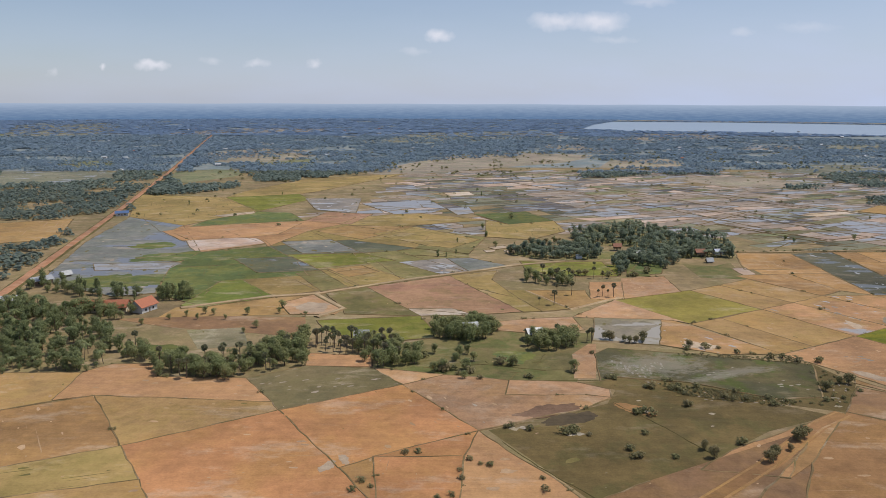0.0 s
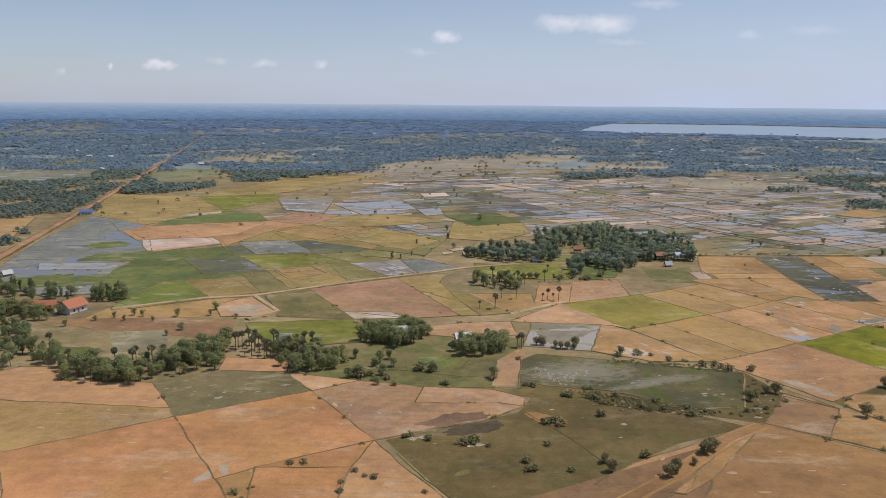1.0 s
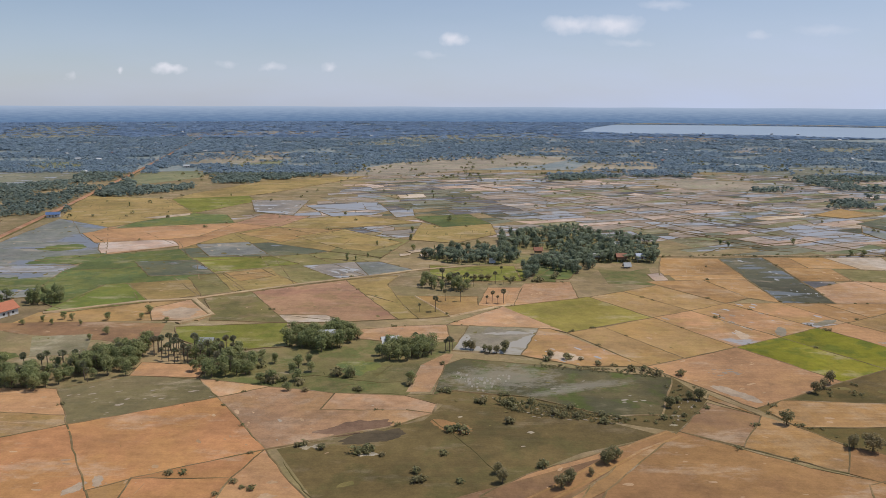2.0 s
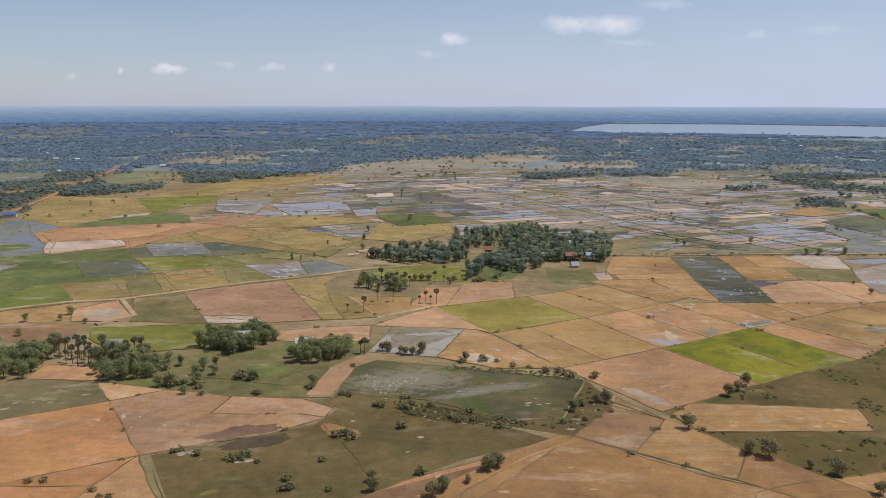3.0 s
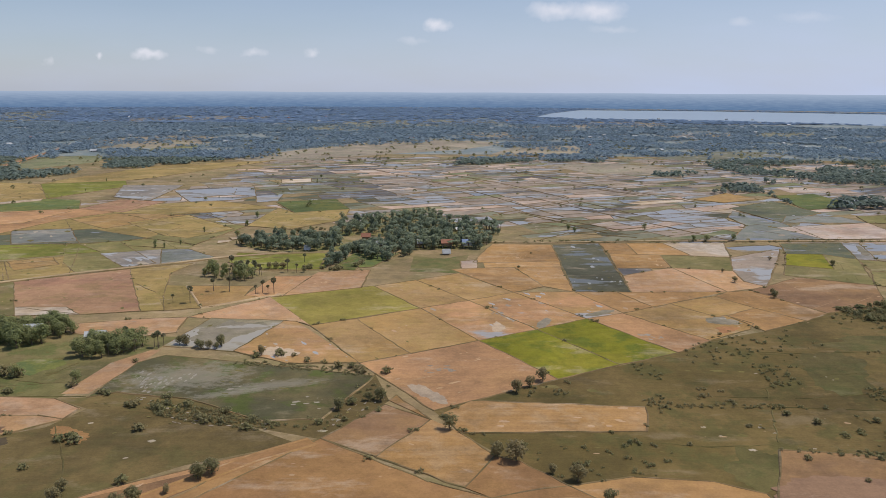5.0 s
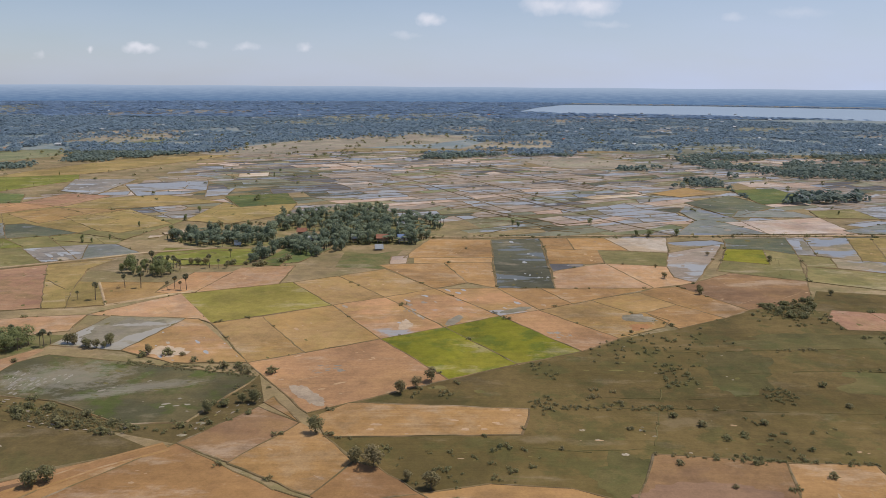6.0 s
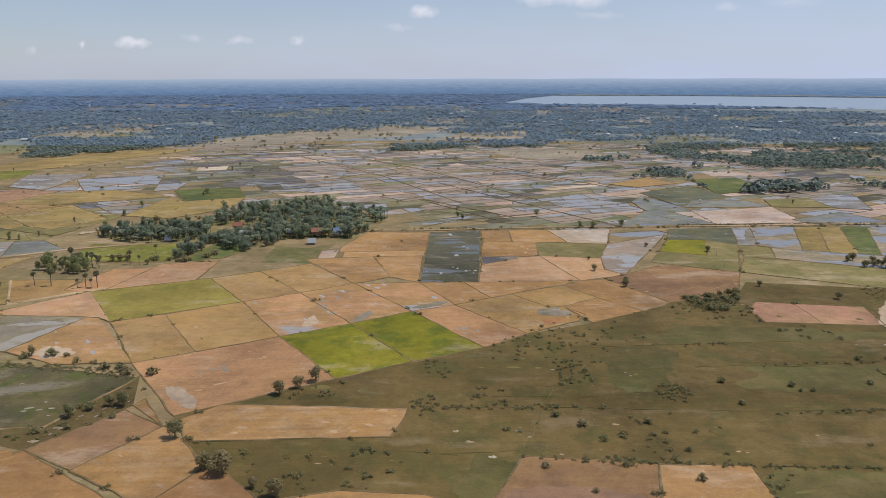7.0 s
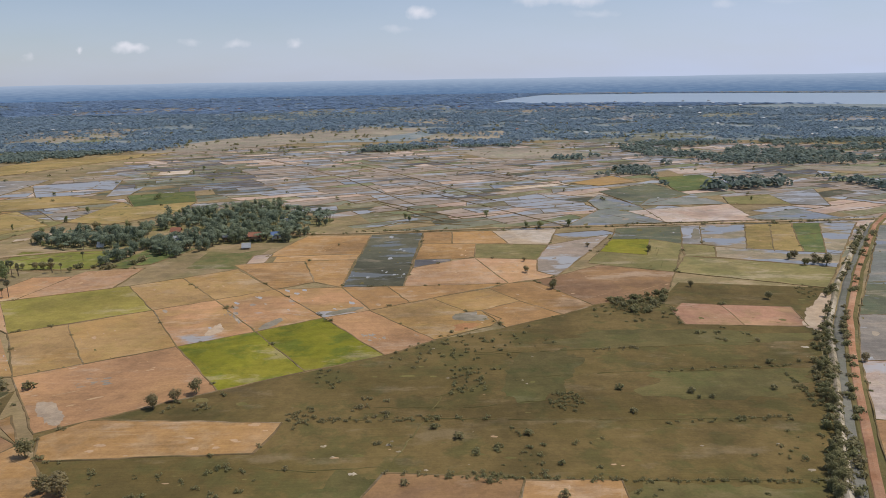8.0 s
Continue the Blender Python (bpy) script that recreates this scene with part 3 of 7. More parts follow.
# how thick and of what sort the small patches lie on each kind of field: sort, one to so many square metres, least and greatest half length
DAPPLE = {
    "dry": (("dry", 60, 0.5, 2.2), ("grass", 500, 0.4, 1.4)), "ochre": (("dry", 90, 0.5, 2.2),), "tan": (("dry", 60, 0.5, 2.0), ("grass", 160, 0.5, 1.8)), "oliveTan": (("grass", 60, 0.6, 2.4), ("dry", 120, 0.5, 1.6)),
    "pink": (("dry", 35, 0.6, 3.2),), "pinktan": (("dry", 35, 0.6, 2.6), ("mud", 160, 0.6, 2.4)), "stubble": (("dry", 30, 0.5, 2.4),), "brown": (("dry", 45, 0.5, 2.4),),
    "umber": (("dry", 90, 0.5, 2.2),), "pinkwet": (("mud", 45, 0.6, 3.4), ("water", 130, 0.8, 3.6)), "tanwet": (("mud", 60, 0.6, 3.0), ("water", 70, 0.8, 4.0), ("grass", 80, 0.5, 2.0)), "bog": (("mud", 26, 0.4, 2.2), ("grass", 60, 0.6, 2.6)),
    "marsh": (("mud", 160, 0.3, 1.0), ("grass", 70, 0.8, 2.4)), "mudgreen": (("mud", 20, 0.4, 1.6), ("grass", 50, 0.5, 2.0)), "mud": (("grass", 30, 0.5, 2.0),), "wet": (("grass", 40, 0.5, 2.0), ("water", 40, 0.6, 2.6)),
    "salt": (("salt", 1.6, 0.2, 1.9),), "belt": (("mud", 3.5, 0.25, 1.3), ("grass", 8, 0.5, 1.8)), "lea": (("grass", 120, 0.6, 3.0), ("mud", 260, 0.3, 1.2), ("dry", 300, 0.4, 1.6)), "heath": (("grass", 150, 0.8, 3.6), ("mud", 900, 0.3, 0.9)), "pasture": (("grass", 150, 0.8, 3.6), ("mud", 700, 0.3, 1.0), ("dry", 420, 0.4, 1.6)), "meadow": (("grass", 60, 0.8, 3.0), ("dry", 300, 0.4, 1.4)), "olive": (("grass", 70, 0.6, 2.4), ("dry", 260, 0.4, 1.4)), "green": (("grass", 400, 0.5, 1.8),),
    "limegreen": (("grass", 90, 0.6, 2.6),), "lush": (("grass", 90, 0.6, 3.0),), "rose": (("dry", 90, 0.5, 2.4), ("grass", 200, 0.6, 2.6)), "darkolive": (("grass", 60, 0.6, 2.6), ("dry", 140, 0.5, 2.0)),
    "flood": (("grass", 50, 0.6, 3.2), ("mud", 120, 0.6, 3.0)), "shallow": (("grass", 130, 0.5, 2.0), ("mud", 90, 0.5, 2.4)), "darkwet": (("mud", 60, 0.6, 3.4), ("water", 60, 0.8, 4.5)), "moss": (("grass", 60, 0.8, 3.0), ("water", 120, 0.8, 3.6)),
    "fardry": (("row", 60, 2.5, 11.0), ("mud", 120, 0.8, 3.4), ("grass", 60, 0.8, 3.4)), "fargreen": (("mud", 120, 0.8, 3.4), ("grass", 60, 0.8, 3.4)),
    "taupe": (("mud", 50, 0.8, 4.0), ("water", 80, 0.8, 4.5), ("grass", 120, 0.6, 2.6)), "greymud": (("mud", 60, 0.8, 4.0), ("grass", 120, 0.6, 2.6), ("water", 110, 0.8, 4.0)), "greygreen": (("grass", 60, 0.8, 3.0), ("mud", 120, 0.8, 3.4)), "rosepale": (("mud", 40, 0.6, 3.0), ("dry", 80, 0.5, 2.4)),
}
for kind_of, sort, room in (("pink", "row", 70), ("pinkwet", "row", 50), ("tan", "row", 80), ("brown", "row", 50), ("stubble", "row", 40), ("pinktan", "row", 60), ("umber", "row", 160), ("dry", "row", 200), ("ochre", "row", 200), ("oliveTan", "grass", 60), ("olive", "grass", 70), ("pasture", "grass", 260), ("lush", "grass", 90), ("tanwet", "mud", 60)):
    DAPPLE[kind_of] = DAPPLE.get(kind_of, ()) + ((sort, room, 2.5, 11.0),)  # drawn-out streaks along the rows
fleck_rng = random.Random(8)


def flecked(kind, points, z, coarse=1.0):
    """Strews small ragged patches of dust, mud, water or weed over a plot, drawn out along its longest side."""
    xs, ys = [p[0] for p in points], [p[1] for p in points]
    sides = list(zip(points, points[1:] + points[:1]))
    p, q = max(sides, key=lambda s: math.dist(*s))
    d = Vector((q[0] - p[0], q[1] - p[1])).normalized()
    side = Vector((-d.y, d.x))
    area = abs(sum(a[0] * b[1] - b[0] * a[1] for a, b in sides)) / 2
    level = 0
    for sort, room, least, most in DAPPLE.get(kind, ()):
        level += 1
        vs, fs = FLECKS.setdefault(sort, ([], []))
        for _ in range(min(700, int(area / (room * coarse * coarse)))):
            c = Vector((fleck_rng.uniform(min(xs), max(xs)), fleck_rng.uniform(min(ys), max(ys))))
            a = (least + (most - least) * fleck_rng.random() ** 2.2) * coarse
            if noise.noise((c.x / 14, c.y / 14, level * 7.7)) < 0.0 or not inside(c.x, c.y, points):
                continue
            if not (inside(*(c + d * a), points) and inside(*(c - d * a), points)):
                continue
            b, n = a * (fleck_rng.uniform(0.25, 0.6) if most < 8 else fleck_rng.uniform(0.012, 0.035)), len(vs)
            for k in range(9):
                w = k * 2 * math.pi / 9
                r = fleck_rng.uniform(0.55, 1.1)
                e = c + d * (math.cos(w) * a * r) + side * (math.sin(w) * b * r)
                vs.append((e.x, e.y, z + 0.004 * level + 0.0005 * (n // 9 % 7)))
            fs.append(tuple(range(n, n + 9)))


bank_rng = random.Random(5)
PLOTS = bpy.data.objects


def field(kind, *points, ridge=True):
    if kind == "heath":
        points = tuple(ragged_ring(points, random.Random(len(FIELDS)), 0.7))
    far = sum(y for x, y in points) / len(points)
    LAYER[ridge] += 1
    z = 0.08 + 0.002 * LAYER[ridge] if ridge else 0.012 + 0.003 * LAYER[ridge]
    plot = raw("common" if kind in ("pasture", "lea", "meadow", "heath") else "rice_field", *slab(points, z), LAND[kind])
    tagged(plot, FIELD_WORDS[kind], "field", "fields of the plain", "structure")
    if kind != "farmeadow":
        FIELDS.append(points)
        LEVELS.append(z)
    flecked(kind, points, z, 1.0 if far < 480 else 1.5)
    if not ridge:
        return
    for p, q in zip(points, points[1:] + points[:1]):
        mid = (round((p[0] + q[0]) / 6), round((p[1] + q[1]) / 6))
        near = {(mid[0] + i, mid[1] + j) for i in (-1, 0, 1) for j in (-1, 0, 1)}
        if near & EDGES or math.dist(p, q) < 2:
            continue
        EDGES.add(mid)
        v, f = ridge_mesh(p, q, 0.45 if far < 450 else 0.62, z + 0.09, bank_rng)
        for k in range(int(math.dist(p, q) / 9)):
            if far < 620 and bank_rng.random() < 0.17:
                u = bank_rng.random()
                SPOTS.append((p[0] + (q[0] - p[0]) * u + bank_rng.uniform(-0.6, 0.6), p[1] + (q[1] - p[1]) * u + bank_rng.uniform(-0.6, 0.6)))
        raw("bank", v, f, bund_mat, plot)


def salted(*points):
    """A crust of pale dried mud over part of the field laid last."""
    flecked("salt", points, 0.08 + 0.002 * LAYER[True] + 0.006)


def ribbon(name, points, width, mat, z, label, category, crown=0.0, rng=random.Random(3)):
    """A strip that follows a line on the ground, with uneven edges."""
    way = [Vector(p) for p in points]
    fine = []
    for p, q in zip(way, way[1:]):
        n = max(1, int((q - p).length / 8))
        fine += [p.lerp(q, i / n) for i in range(n)]
    fine.append(way[-1])
    verts, faces = [], []
    for i, c in enumerate(fine):
        d = (fine[min(i + 1, len(fine) - 1)] - fine[max(i - 1, 0)]).normalized()
        s = Vector((-d.y, d.x))
        l, r = width / 2 * rng.uniform(0.85, 1.15), width / 2 * rng.uniform(0.85, 1.15)
        verts += [(*(c - s * (l + 0.8)), -0.05), (*(c - s * l), z), (*c, z + crown), (*(c + s * r), z), (*(c + s * (r + 0.8)), -0.05)]
        if i:
            k = 5 * i
            faces += [(k - 5 + j, k - 4 + j, k + 1 + j, k + j) for j in range(4)]
    return tagged(raw(name, verts, faces, mat), label, category, "", "structure")


def red_road(points, width):
    ribbon("road", points, width + 2.0, turf_mat, 0.55, "weedy verge of the red dirt road", "verge")
    ribbon("road", points, width, laterite, 0.75, "straight red laterite dirt road", "road", 0.12)


def canal(points, width):
    ribbon("water", points, width, canal_mat, 0.42, "narrow grey canal beside the red road", "canal")


def sand_bank(points, width):
    ribbon("bank", points, width, sand_mat, 0.9, "bank of pale dug sand along the canal", "bank", 0.4)


def dirt_track(points, width):
    ribbon("road", points, width + 1.0, bund_mat, 0.5, "grassy shoulder of the farm track", "verge")
    ribbon("road", points, width, track_mat, 0.62, "pale dusty farm track between the fields", "track", 0.06)


def far_bank(*points, wide=0.6, tall=0.4):
    """A turf bank that runs on through many plots."""
    verts, faces = [], []
    for p, q in zip(points, points[1:]):
        v, f = ridge_mesh(p, q, wide, tall, bank_rng, 7)
        faces += [tuple(k + len(verts) for k in t) for t in f]
        verts += v
    tagged(raw("bank", verts, faces, bund_mat), "long turf bank between the plots", "bank", "", "structure")


def foot_path(points, width):
    ribbon("road", points, width, track_mat, 0.5, "pale footpath on a field bank", "path", 0.05)


def farm_ruts(points):
    """A grassy cart way on a broad bank, with a worn rut down each side."""
    ribbon("road", points, 5.4, LAND["ochre"], 0.30, "broad grassy bank that carries a cart way", "track", 0.05)
    for off in (-2.2, 2.2):
        d = (Vector(points[-1]) - Vector(points[0])).normalized()
        ribbon("road", [(x - d.y * off, y + d.x * off) for x, y in points], 0.5, LAND["brown"], 0.40, "worn rut of the cart way", "track")


def turf_bank(points):
    verts, faces = [], []
    for p, q in zip(points, points[1:]):
        v, f = ridge_mesh(p, q, 0.24, 0.14, bank_rng, 3)
        f = [t for k, t in enumerate(f) if noise.noise((v[t[0]][0] / 11, v[t[0]][1] / 11, 2.0)) > -0.3]
        faces += [tuple(k + len(verts) for k in t) for t in f]
        verts += v
    tagged(raw("bank", verts, faces, turf_mat), "low turf bank across the fields", "bank", "", "structure")


def ragged_ring(points, rng, rough=0.55):
    """A closed outline: corners rounded off, then broken up into bays and spits."""
    ring = [Vector(p) for p in points]
    for _ in range(3):
        ring = [p.lerp(q, f) for p, q in zip(ring, ring[1:] + ring[:1]) for f in (0.25, 0.75)]
    mid = sum(ring, Vector((0, 0))) / len(ring)
    size = sum((p - mid).length for p in ring) / len(ring)
    seed = rng.uniform(0, 99)
    out = []
    for p, q in zip(ring, ring[1:] + ring[:1]):
        for f in (0.0, 0.5):
            c = p.lerp(q, f)
            push = noise.noise((c.x / size * 1.6, c.y / size * 1.6, seed)) * 0.6 + noise.noise((c.x / size * 5, c.y / size * 5, seed)) * 0.4
            out.append(tuple(mid + (c - mid) * (1 + rough * push)))
    return out


def puddle(kind, *points):
    """A pool, a patch of soil or growth, or painted cloud shade, with a ragged edge, lying on a field."""
    LAYER["puddle"] = LAYER.get("puddle", 0) + 1
    ring = ragged_ring(points, random.Random(LAYER["puddle"]))
    level = max([0.02] + [z for f, z in zip(FIELDS, LEVELS) if any(inside(*p, f) for p in ring[::4])]) + 0.006 + 0.0005 * LAYER["puddle"]
    word = {"pond": "shallow grey pool of water lying on a field", "mudpan": "pale pan of drying mud on a field", "dry": "patch of bare orange soil", "soil_shade": "cloud shade painted dark on a field", "turf_shade": "cloud shade painted dark on the grass", "ochre": "worn patch of dry sandy soil", "pink": "patch of bare rosy soil", "lush": "ragged patch of fresh green growth"}[kind]
    tagged(raw("puddle" if kind in ("pond", "mudpan") else "soil_patch", *slab(ring, level), LAND[kind]), word, "puddle" if kind in ("pond", "mudpan") else "soil", "", "structure")


# the grazed commons
field("pasture", (181.3, 277.4), (193.6, 285.6), (224.9, 305.3), (275.7, 333), (293.7, 348.3), (321.2, 360.8), (346.4, 375.7), (361.1, 388), (396.3, 400.8), (407.8, 420.9), (474.3, 405.7), (433.1, 340), (401.3, 268.4), (364.2, 194.7), (243.7, 200), (200.2, 239.3), (202.5, 244), (189.3, 261.6), ridge=False)
field("lea", (20.1, 241.8), (64.8, 264.9), (71, 278.8), (114.4, 273.3), (141.4, 255.1), (148.1, 257.5), (114.3, 241.6), (95.4, 226.8), (81.7, 213.9), (61, 190.3), (46, 194.9), (40, 206), ridge=False)
field("meadow", (-24, 303.4), (-18.8, 331.7), (-1.2, 341.8), (31.2, 355.3), (47.2, 352.7), (76.5, 351.2), (68.9, 318.3), (57.2, 286.5), (30.8, 288.2), (5.2, 294.3), (-16.8, 300.8), ridge=False)
field("lea", (66.8, 287.8), (91.5, 281.2), (111.9, 270.9), (148.1, 257.5), (155.4, 267), (166.6, 285.6), (160, 309.8), (146.4, 271.3), (128.3, 269.7), (102, 286.2), (75.4, 292), ridge=False)
field("lea", (57.2, 286.5), (66.8, 287.8), (75.4, 292), (102, 286.2), (128.3, 269.7), (148.1, 257.5), (114.4, 273.3), (71, 278.8), ridge=False)
field("heath", (345.4, 355.7), (436.1, 350), (427.2, 335.5), (380.3, 336.3), (339.4, 334.4), ridge=False)
field("heath", (353.9, 312.2), (382.1, 313.4), (417.6, 313.1), (408.1, 290.7), (353.7, 291.5), ridge=False)
field("heath", (319.2, 332.9), (347.3, 333.9), (332.4, 295.3), (311.3, 290.4), ridge=False)
field("heath", (263, 251.9), (279.7, 251), (275.9, 228.8), (261.1, 229.5), ridge=False)
field("heath", (336.7, 244.3), (385.8, 241.7), (375.6, 217.7), (330.5, 219.9), ridge=False)
# fields round the green one
field("yellowgreen", (100.3, 412.5), (149.3, 435), (174.2, 394.2), (127.3, 367.1))
field("tan", (149.3, 435), (170.5, 447.8), (197.4, 407.8), (174.2, 394.2))
field("tan", (170.5, 447.8), (193.9, 464.2), (220.7, 423.1), (197.4, 407.8))
field("pinkwet", (174.2, 394.2), (197.4, 407.8), (224.6, 362.2), (199.1, 347.4))
salted((193.8, 384.6), (209.8, 395.3), (219.1, 375.2), (204.2, 363.6))
field("pinkwet", (197.4, 407.8), (220.7, 423.1), (248.8, 378.3), (224.6, 362.2))
field("tan", (127.3, 367.1), (146.4, 376.8), (172.1, 331), (153.2, 321))
field("tan", (146.4, 376.8), (174.2, 394.2), (199.1, 347.4), (172.1, 331))
field("green", (199.1, 347.4), (224.6, 362.2), (250, 319.8), (224.9, 305.3))
field("green", (224.6, 362.2), (248.8, 378.3), (275.7, 333), (250, 319.8))
field("pink", (153.2, 321), (199.1, 347.4), (224.9, 305.3), (193.6, 285.6), (181.3, 277.4), (168.7, 296.8))
salted((168.4, 309.6), (177.0, 320.9), (193.2, 327.5), (189.8, 312.0))
field("pinkwet", (220.7, 423.1), (251.4, 424.6), (267.1, 387), (248.8, 378.3))
field("pink", (248.8, 378.3), (267.1, 387), (293.7, 348.3), (275.7, 333))
salted((256.0, 369.0), (267.5, 364.7), (279.1, 347.5), (275.2, 341.7), (261.5, 358.3))
field("tan", (267.1, 387), (293.3, 403.5), (307.1, 382.4), (313.5, 383.5), (320.7, 371.6), (315.9, 363.3), (293.7, 348.3))
field("brown", (251.4, 424.6), (272.4, 424.9), (283.9, 396.4), (267.1, 387))
field("brown", (272.4, 424.9), (280.1, 424.2), (329.3, 425.2), (293.3, 403.5), (283.9, 396.4))
field("tan", (293.3, 403.5), (319.3, 417.2), (331, 396.2), (313.5, 383.5), (307.1, 382.4))
field("brown", (319.3, 417.2), (329.3, 425.2), (341.7, 428.3), (361.1, 388), (346.4, 375.7), (331, 396.2))
field("brown", (331, 396.2), (346.4, 375.7), (321.2, 360.8), (313.5, 383.5))
field("umber", (341.7, 428.3), (378.8, 456.4), (412.6, 439.6), (396.3, 400.8), (361.1, 388))
# the flooded field and its neighbours
field("wet", (257.1, 544.5), (289.3, 550.1), (280.1, 424.2), (251.4, 424.6))
field("stubble", (217.8, 546.7), (257.1, 544.5), (255.2, 493.4), (202.7, 491.3))
field("stubble", (202.7, 491.3), (255.2, 493.4), (253.2, 480), (226.2, 478.5), (209.3, 476.2), (209, 490.7), ridge=False)
field("stubble", (195.6, 474.9), (226.2, 478.5), (237.4, 434.8), (220.7, 423.1), (190.1, 472.9))
field("stubble", (226.2, 478.5), (253.2, 480), (251.4, 424.6), (237.4, 434.8))
field("rosepale", (195.8, 494.6), (205.8, 497.9), (204.7, 476.6), (195.6, 474.9))
field("stubble", (289.3, 550.1), (307.3, 550.1), (306, 515.1), (288.6, 516.7))
field("stubble", (307.3, 550.1), (332.3, 551.2), (338.7, 512), (306, 515.1))
field("pale", (332.3, 551.2), (373.5, 552.5), (360.8, 506.8), (338.7, 512))
field("stubble", (288.6, 516.7), (319.8, 513.8), (316.8, 478.3), (304.6, 476.8), (284.7, 477.2))
field("olive", (319.8, 513.8), (360.8, 506.8), (349.2, 471.5), (316.8, 478.3))
field("darkwet", (284.7, 477.2), (304.6, 476.8), (303.6, 471.7), (283.8, 458.7))
field("pinktan", (283.8, 458.7), (303.6, 471.7), (316.8, 478.3), (329.3, 425.2), (280.1, 424.2))
field("pinktan", (316.8, 478.3), (349.2, 471.5), (345.8, 447.5), (353.6, 435.8), (329.3, 425.2))
field("taupe", (360.8, 506.8), (403, 533.4), (384.5, 495.6), (353.6, 435.8), (345.8, 447.5), (349.2, 471.5))
# along the north side of the commons
field("green", (400.2, 518.7), (422.3, 516.5), (409.2, 476.6), (385.7, 486.9))
field("olive", (409.2, 476.6), (422.3, 516.5), (436.8, 502.6), (412.6, 439.6), (374.2, 461.7), (385.7, 486.9))
field("moss", (410.7, 550.5), (452.9, 553.6), (436.8, 502.6), (422.3, 516.5), (400.2, 518.7))
field("shallow", (452.9, 553.6), (465.1, 554.2), (447.5, 500), (436.8, 502.6))
field("tanwet", (465.1, 554.2), (494.4, 555), (466.8, 485), (447.5, 500))
field("oliveTan", (494.4, 555), (510.5, 555.2), (479.4, 479.7), (466.8, 485))
field("oliveTan", (510.5, 555.2), (524.6, 555.7), (494.2, 476.9), (479.4, 479.7))
field("lush", (524.6, 555.7), (542.9, 555.7), (504.6, 473.2), (494.2, 476.9))
field("tanwet", (542.9, 555.7), (566.4, 555.1), (511.4, 469.9), (504.6, 473.2))
field("olive", (436.8, 502.6), (452.2, 493.6), (443.6, 468.2), (428.2, 472.2))
field("tanwet", (452.2, 493.6), (511.4, 469.9), (493.9, 441.7), (443.6, 468.2))
field("olive", (428.2, 472.2), (493.9, 441.7), (470.6, 406), (412.6, 439.6))
field("rose", (391, 376.2), (398.2, 387.7), (413.7, 384), (413, 356.4), (390.4, 359.4))
field("rose", (413.7, 384), (441.1, 378.7), (436.4, 354), (413, 356.4))
field("rosepale", (448, 377.4), (467.6, 397), (442.7, 353.6), (436.1, 350), ridge=False)
field("stubble", (184, 275.5), (193.6, 285.6), (249.5, 280.9), (245.3, 263.1), (189.3, 261.6))
# fields at the foot of the commons
# cloud shade is painted into these two plots by darker soil kinds
field("umber", (279.7, 251), (313.7, 246.2), (309.6, 229.5), (303.2, 205.2), (259.9, 206.3))
field("brown", (313.7, 246.2), (336.7, 244.3), (336.3, 229.5), (332.9, 204.5), (303.2, 205.2))
field("brown", (192.1, 223), (210.4, 229.3), (234.2, 235.4), (253.7, 232.9), (266.2, 226.6), (267.1, 210.3), (185.4, 204.5))
field("ochre", (148.1, 257.5), (180.3, 232.4), (196.7, 224.1), (218.9, 205.3), (203.1, 173.3), (92.2, 172.3), (117.7, 218.4))
field("umber", (148.1, 257.5), (165.4, 282.2), (180.5, 270.8), (165.3, 246.4))
field("stubble", (180.5, 270.8), (189.3, 261.6), (198.2, 247.1), (189.6, 229.4), (165.3, 246.4))
field("ochre", (198.2, 247.1), (204.8, 244), (225, 220.9), (229.4, 207.8), (218.9, 205.3), (196.7, 224.1), (189.6, 229.4))
field("brown", (166.6, 285.6), (168.5, 290.6), (180.5, 270.8))
field("pink", (81.7, 213.9), (95.4, 226.8), (106.2, 233.2), (131.5, 248.9), (134.8, 249.7), (113.1, 219.7), (106.7, 209))
field("brown", (134.8, 249.7), (138.8, 252.7), (148.1, 257.5), (117.7, 218.4), (106.7, 209), (113.1, 219.7))
field("umber", (46, 194.9), (64.8, 207.1), (119.7, 237.9), (128.9, 241.4), (121, 229.5), (90.4, 195.1), (73.6, 168.6), (44.9, 168.5))
field("umber", (73.6, 168.6), (90.4, 195.1), (114.5, 224.3), (141.4, 255.1), (154.3, 243.3), (159.3, 226.4), (114.7, 166.4), ridge=False)
# marsh and pond by the orange path
field("marsh", (79.3, 328.7), (113.8, 320.1), (159.9, 307.4), (146.4, 271.3), (128.3, 269.7), (102, 286.2), (75.4, 292), (66.8, 287.8), (71.2, 320.7))
salted((74.6, 295.2), (76.1, 315.8), (87.8, 319.7), (102.4, 316.2), (98.8, 306.0), (85.7, 290.1))
salted((101.4, 290.3), (116.0, 300.0), (125.7, 305.8), (126.3, 303.5), (116.5, 295.7), (105.7, 287.3))
salted((136.7, 287.7), (148.4, 293.0), (146.4, 284.8), (133.2, 279.8))
field("pinktan", (71.4, 335.4), (74.5, 334.1), (65.9, 290.8), (57.1, 290.7), (61.4, 320.6), ridge=False)
field("mud", (81.8, 376.8), (115.1, 373.8), (103.3, 333.1), (74.1, 339.7))
field("pinkwet", (115.1, 373.8), (120.9, 372.1), (153.2, 321), (126.8, 320.3), (103.3, 333.1))
field("pinktan", (71.1, 378.4), (100.3, 412.5), (127.3, 367.1), (120.9, 372.1), (115.1, 373.8), (81.8, 376.8))
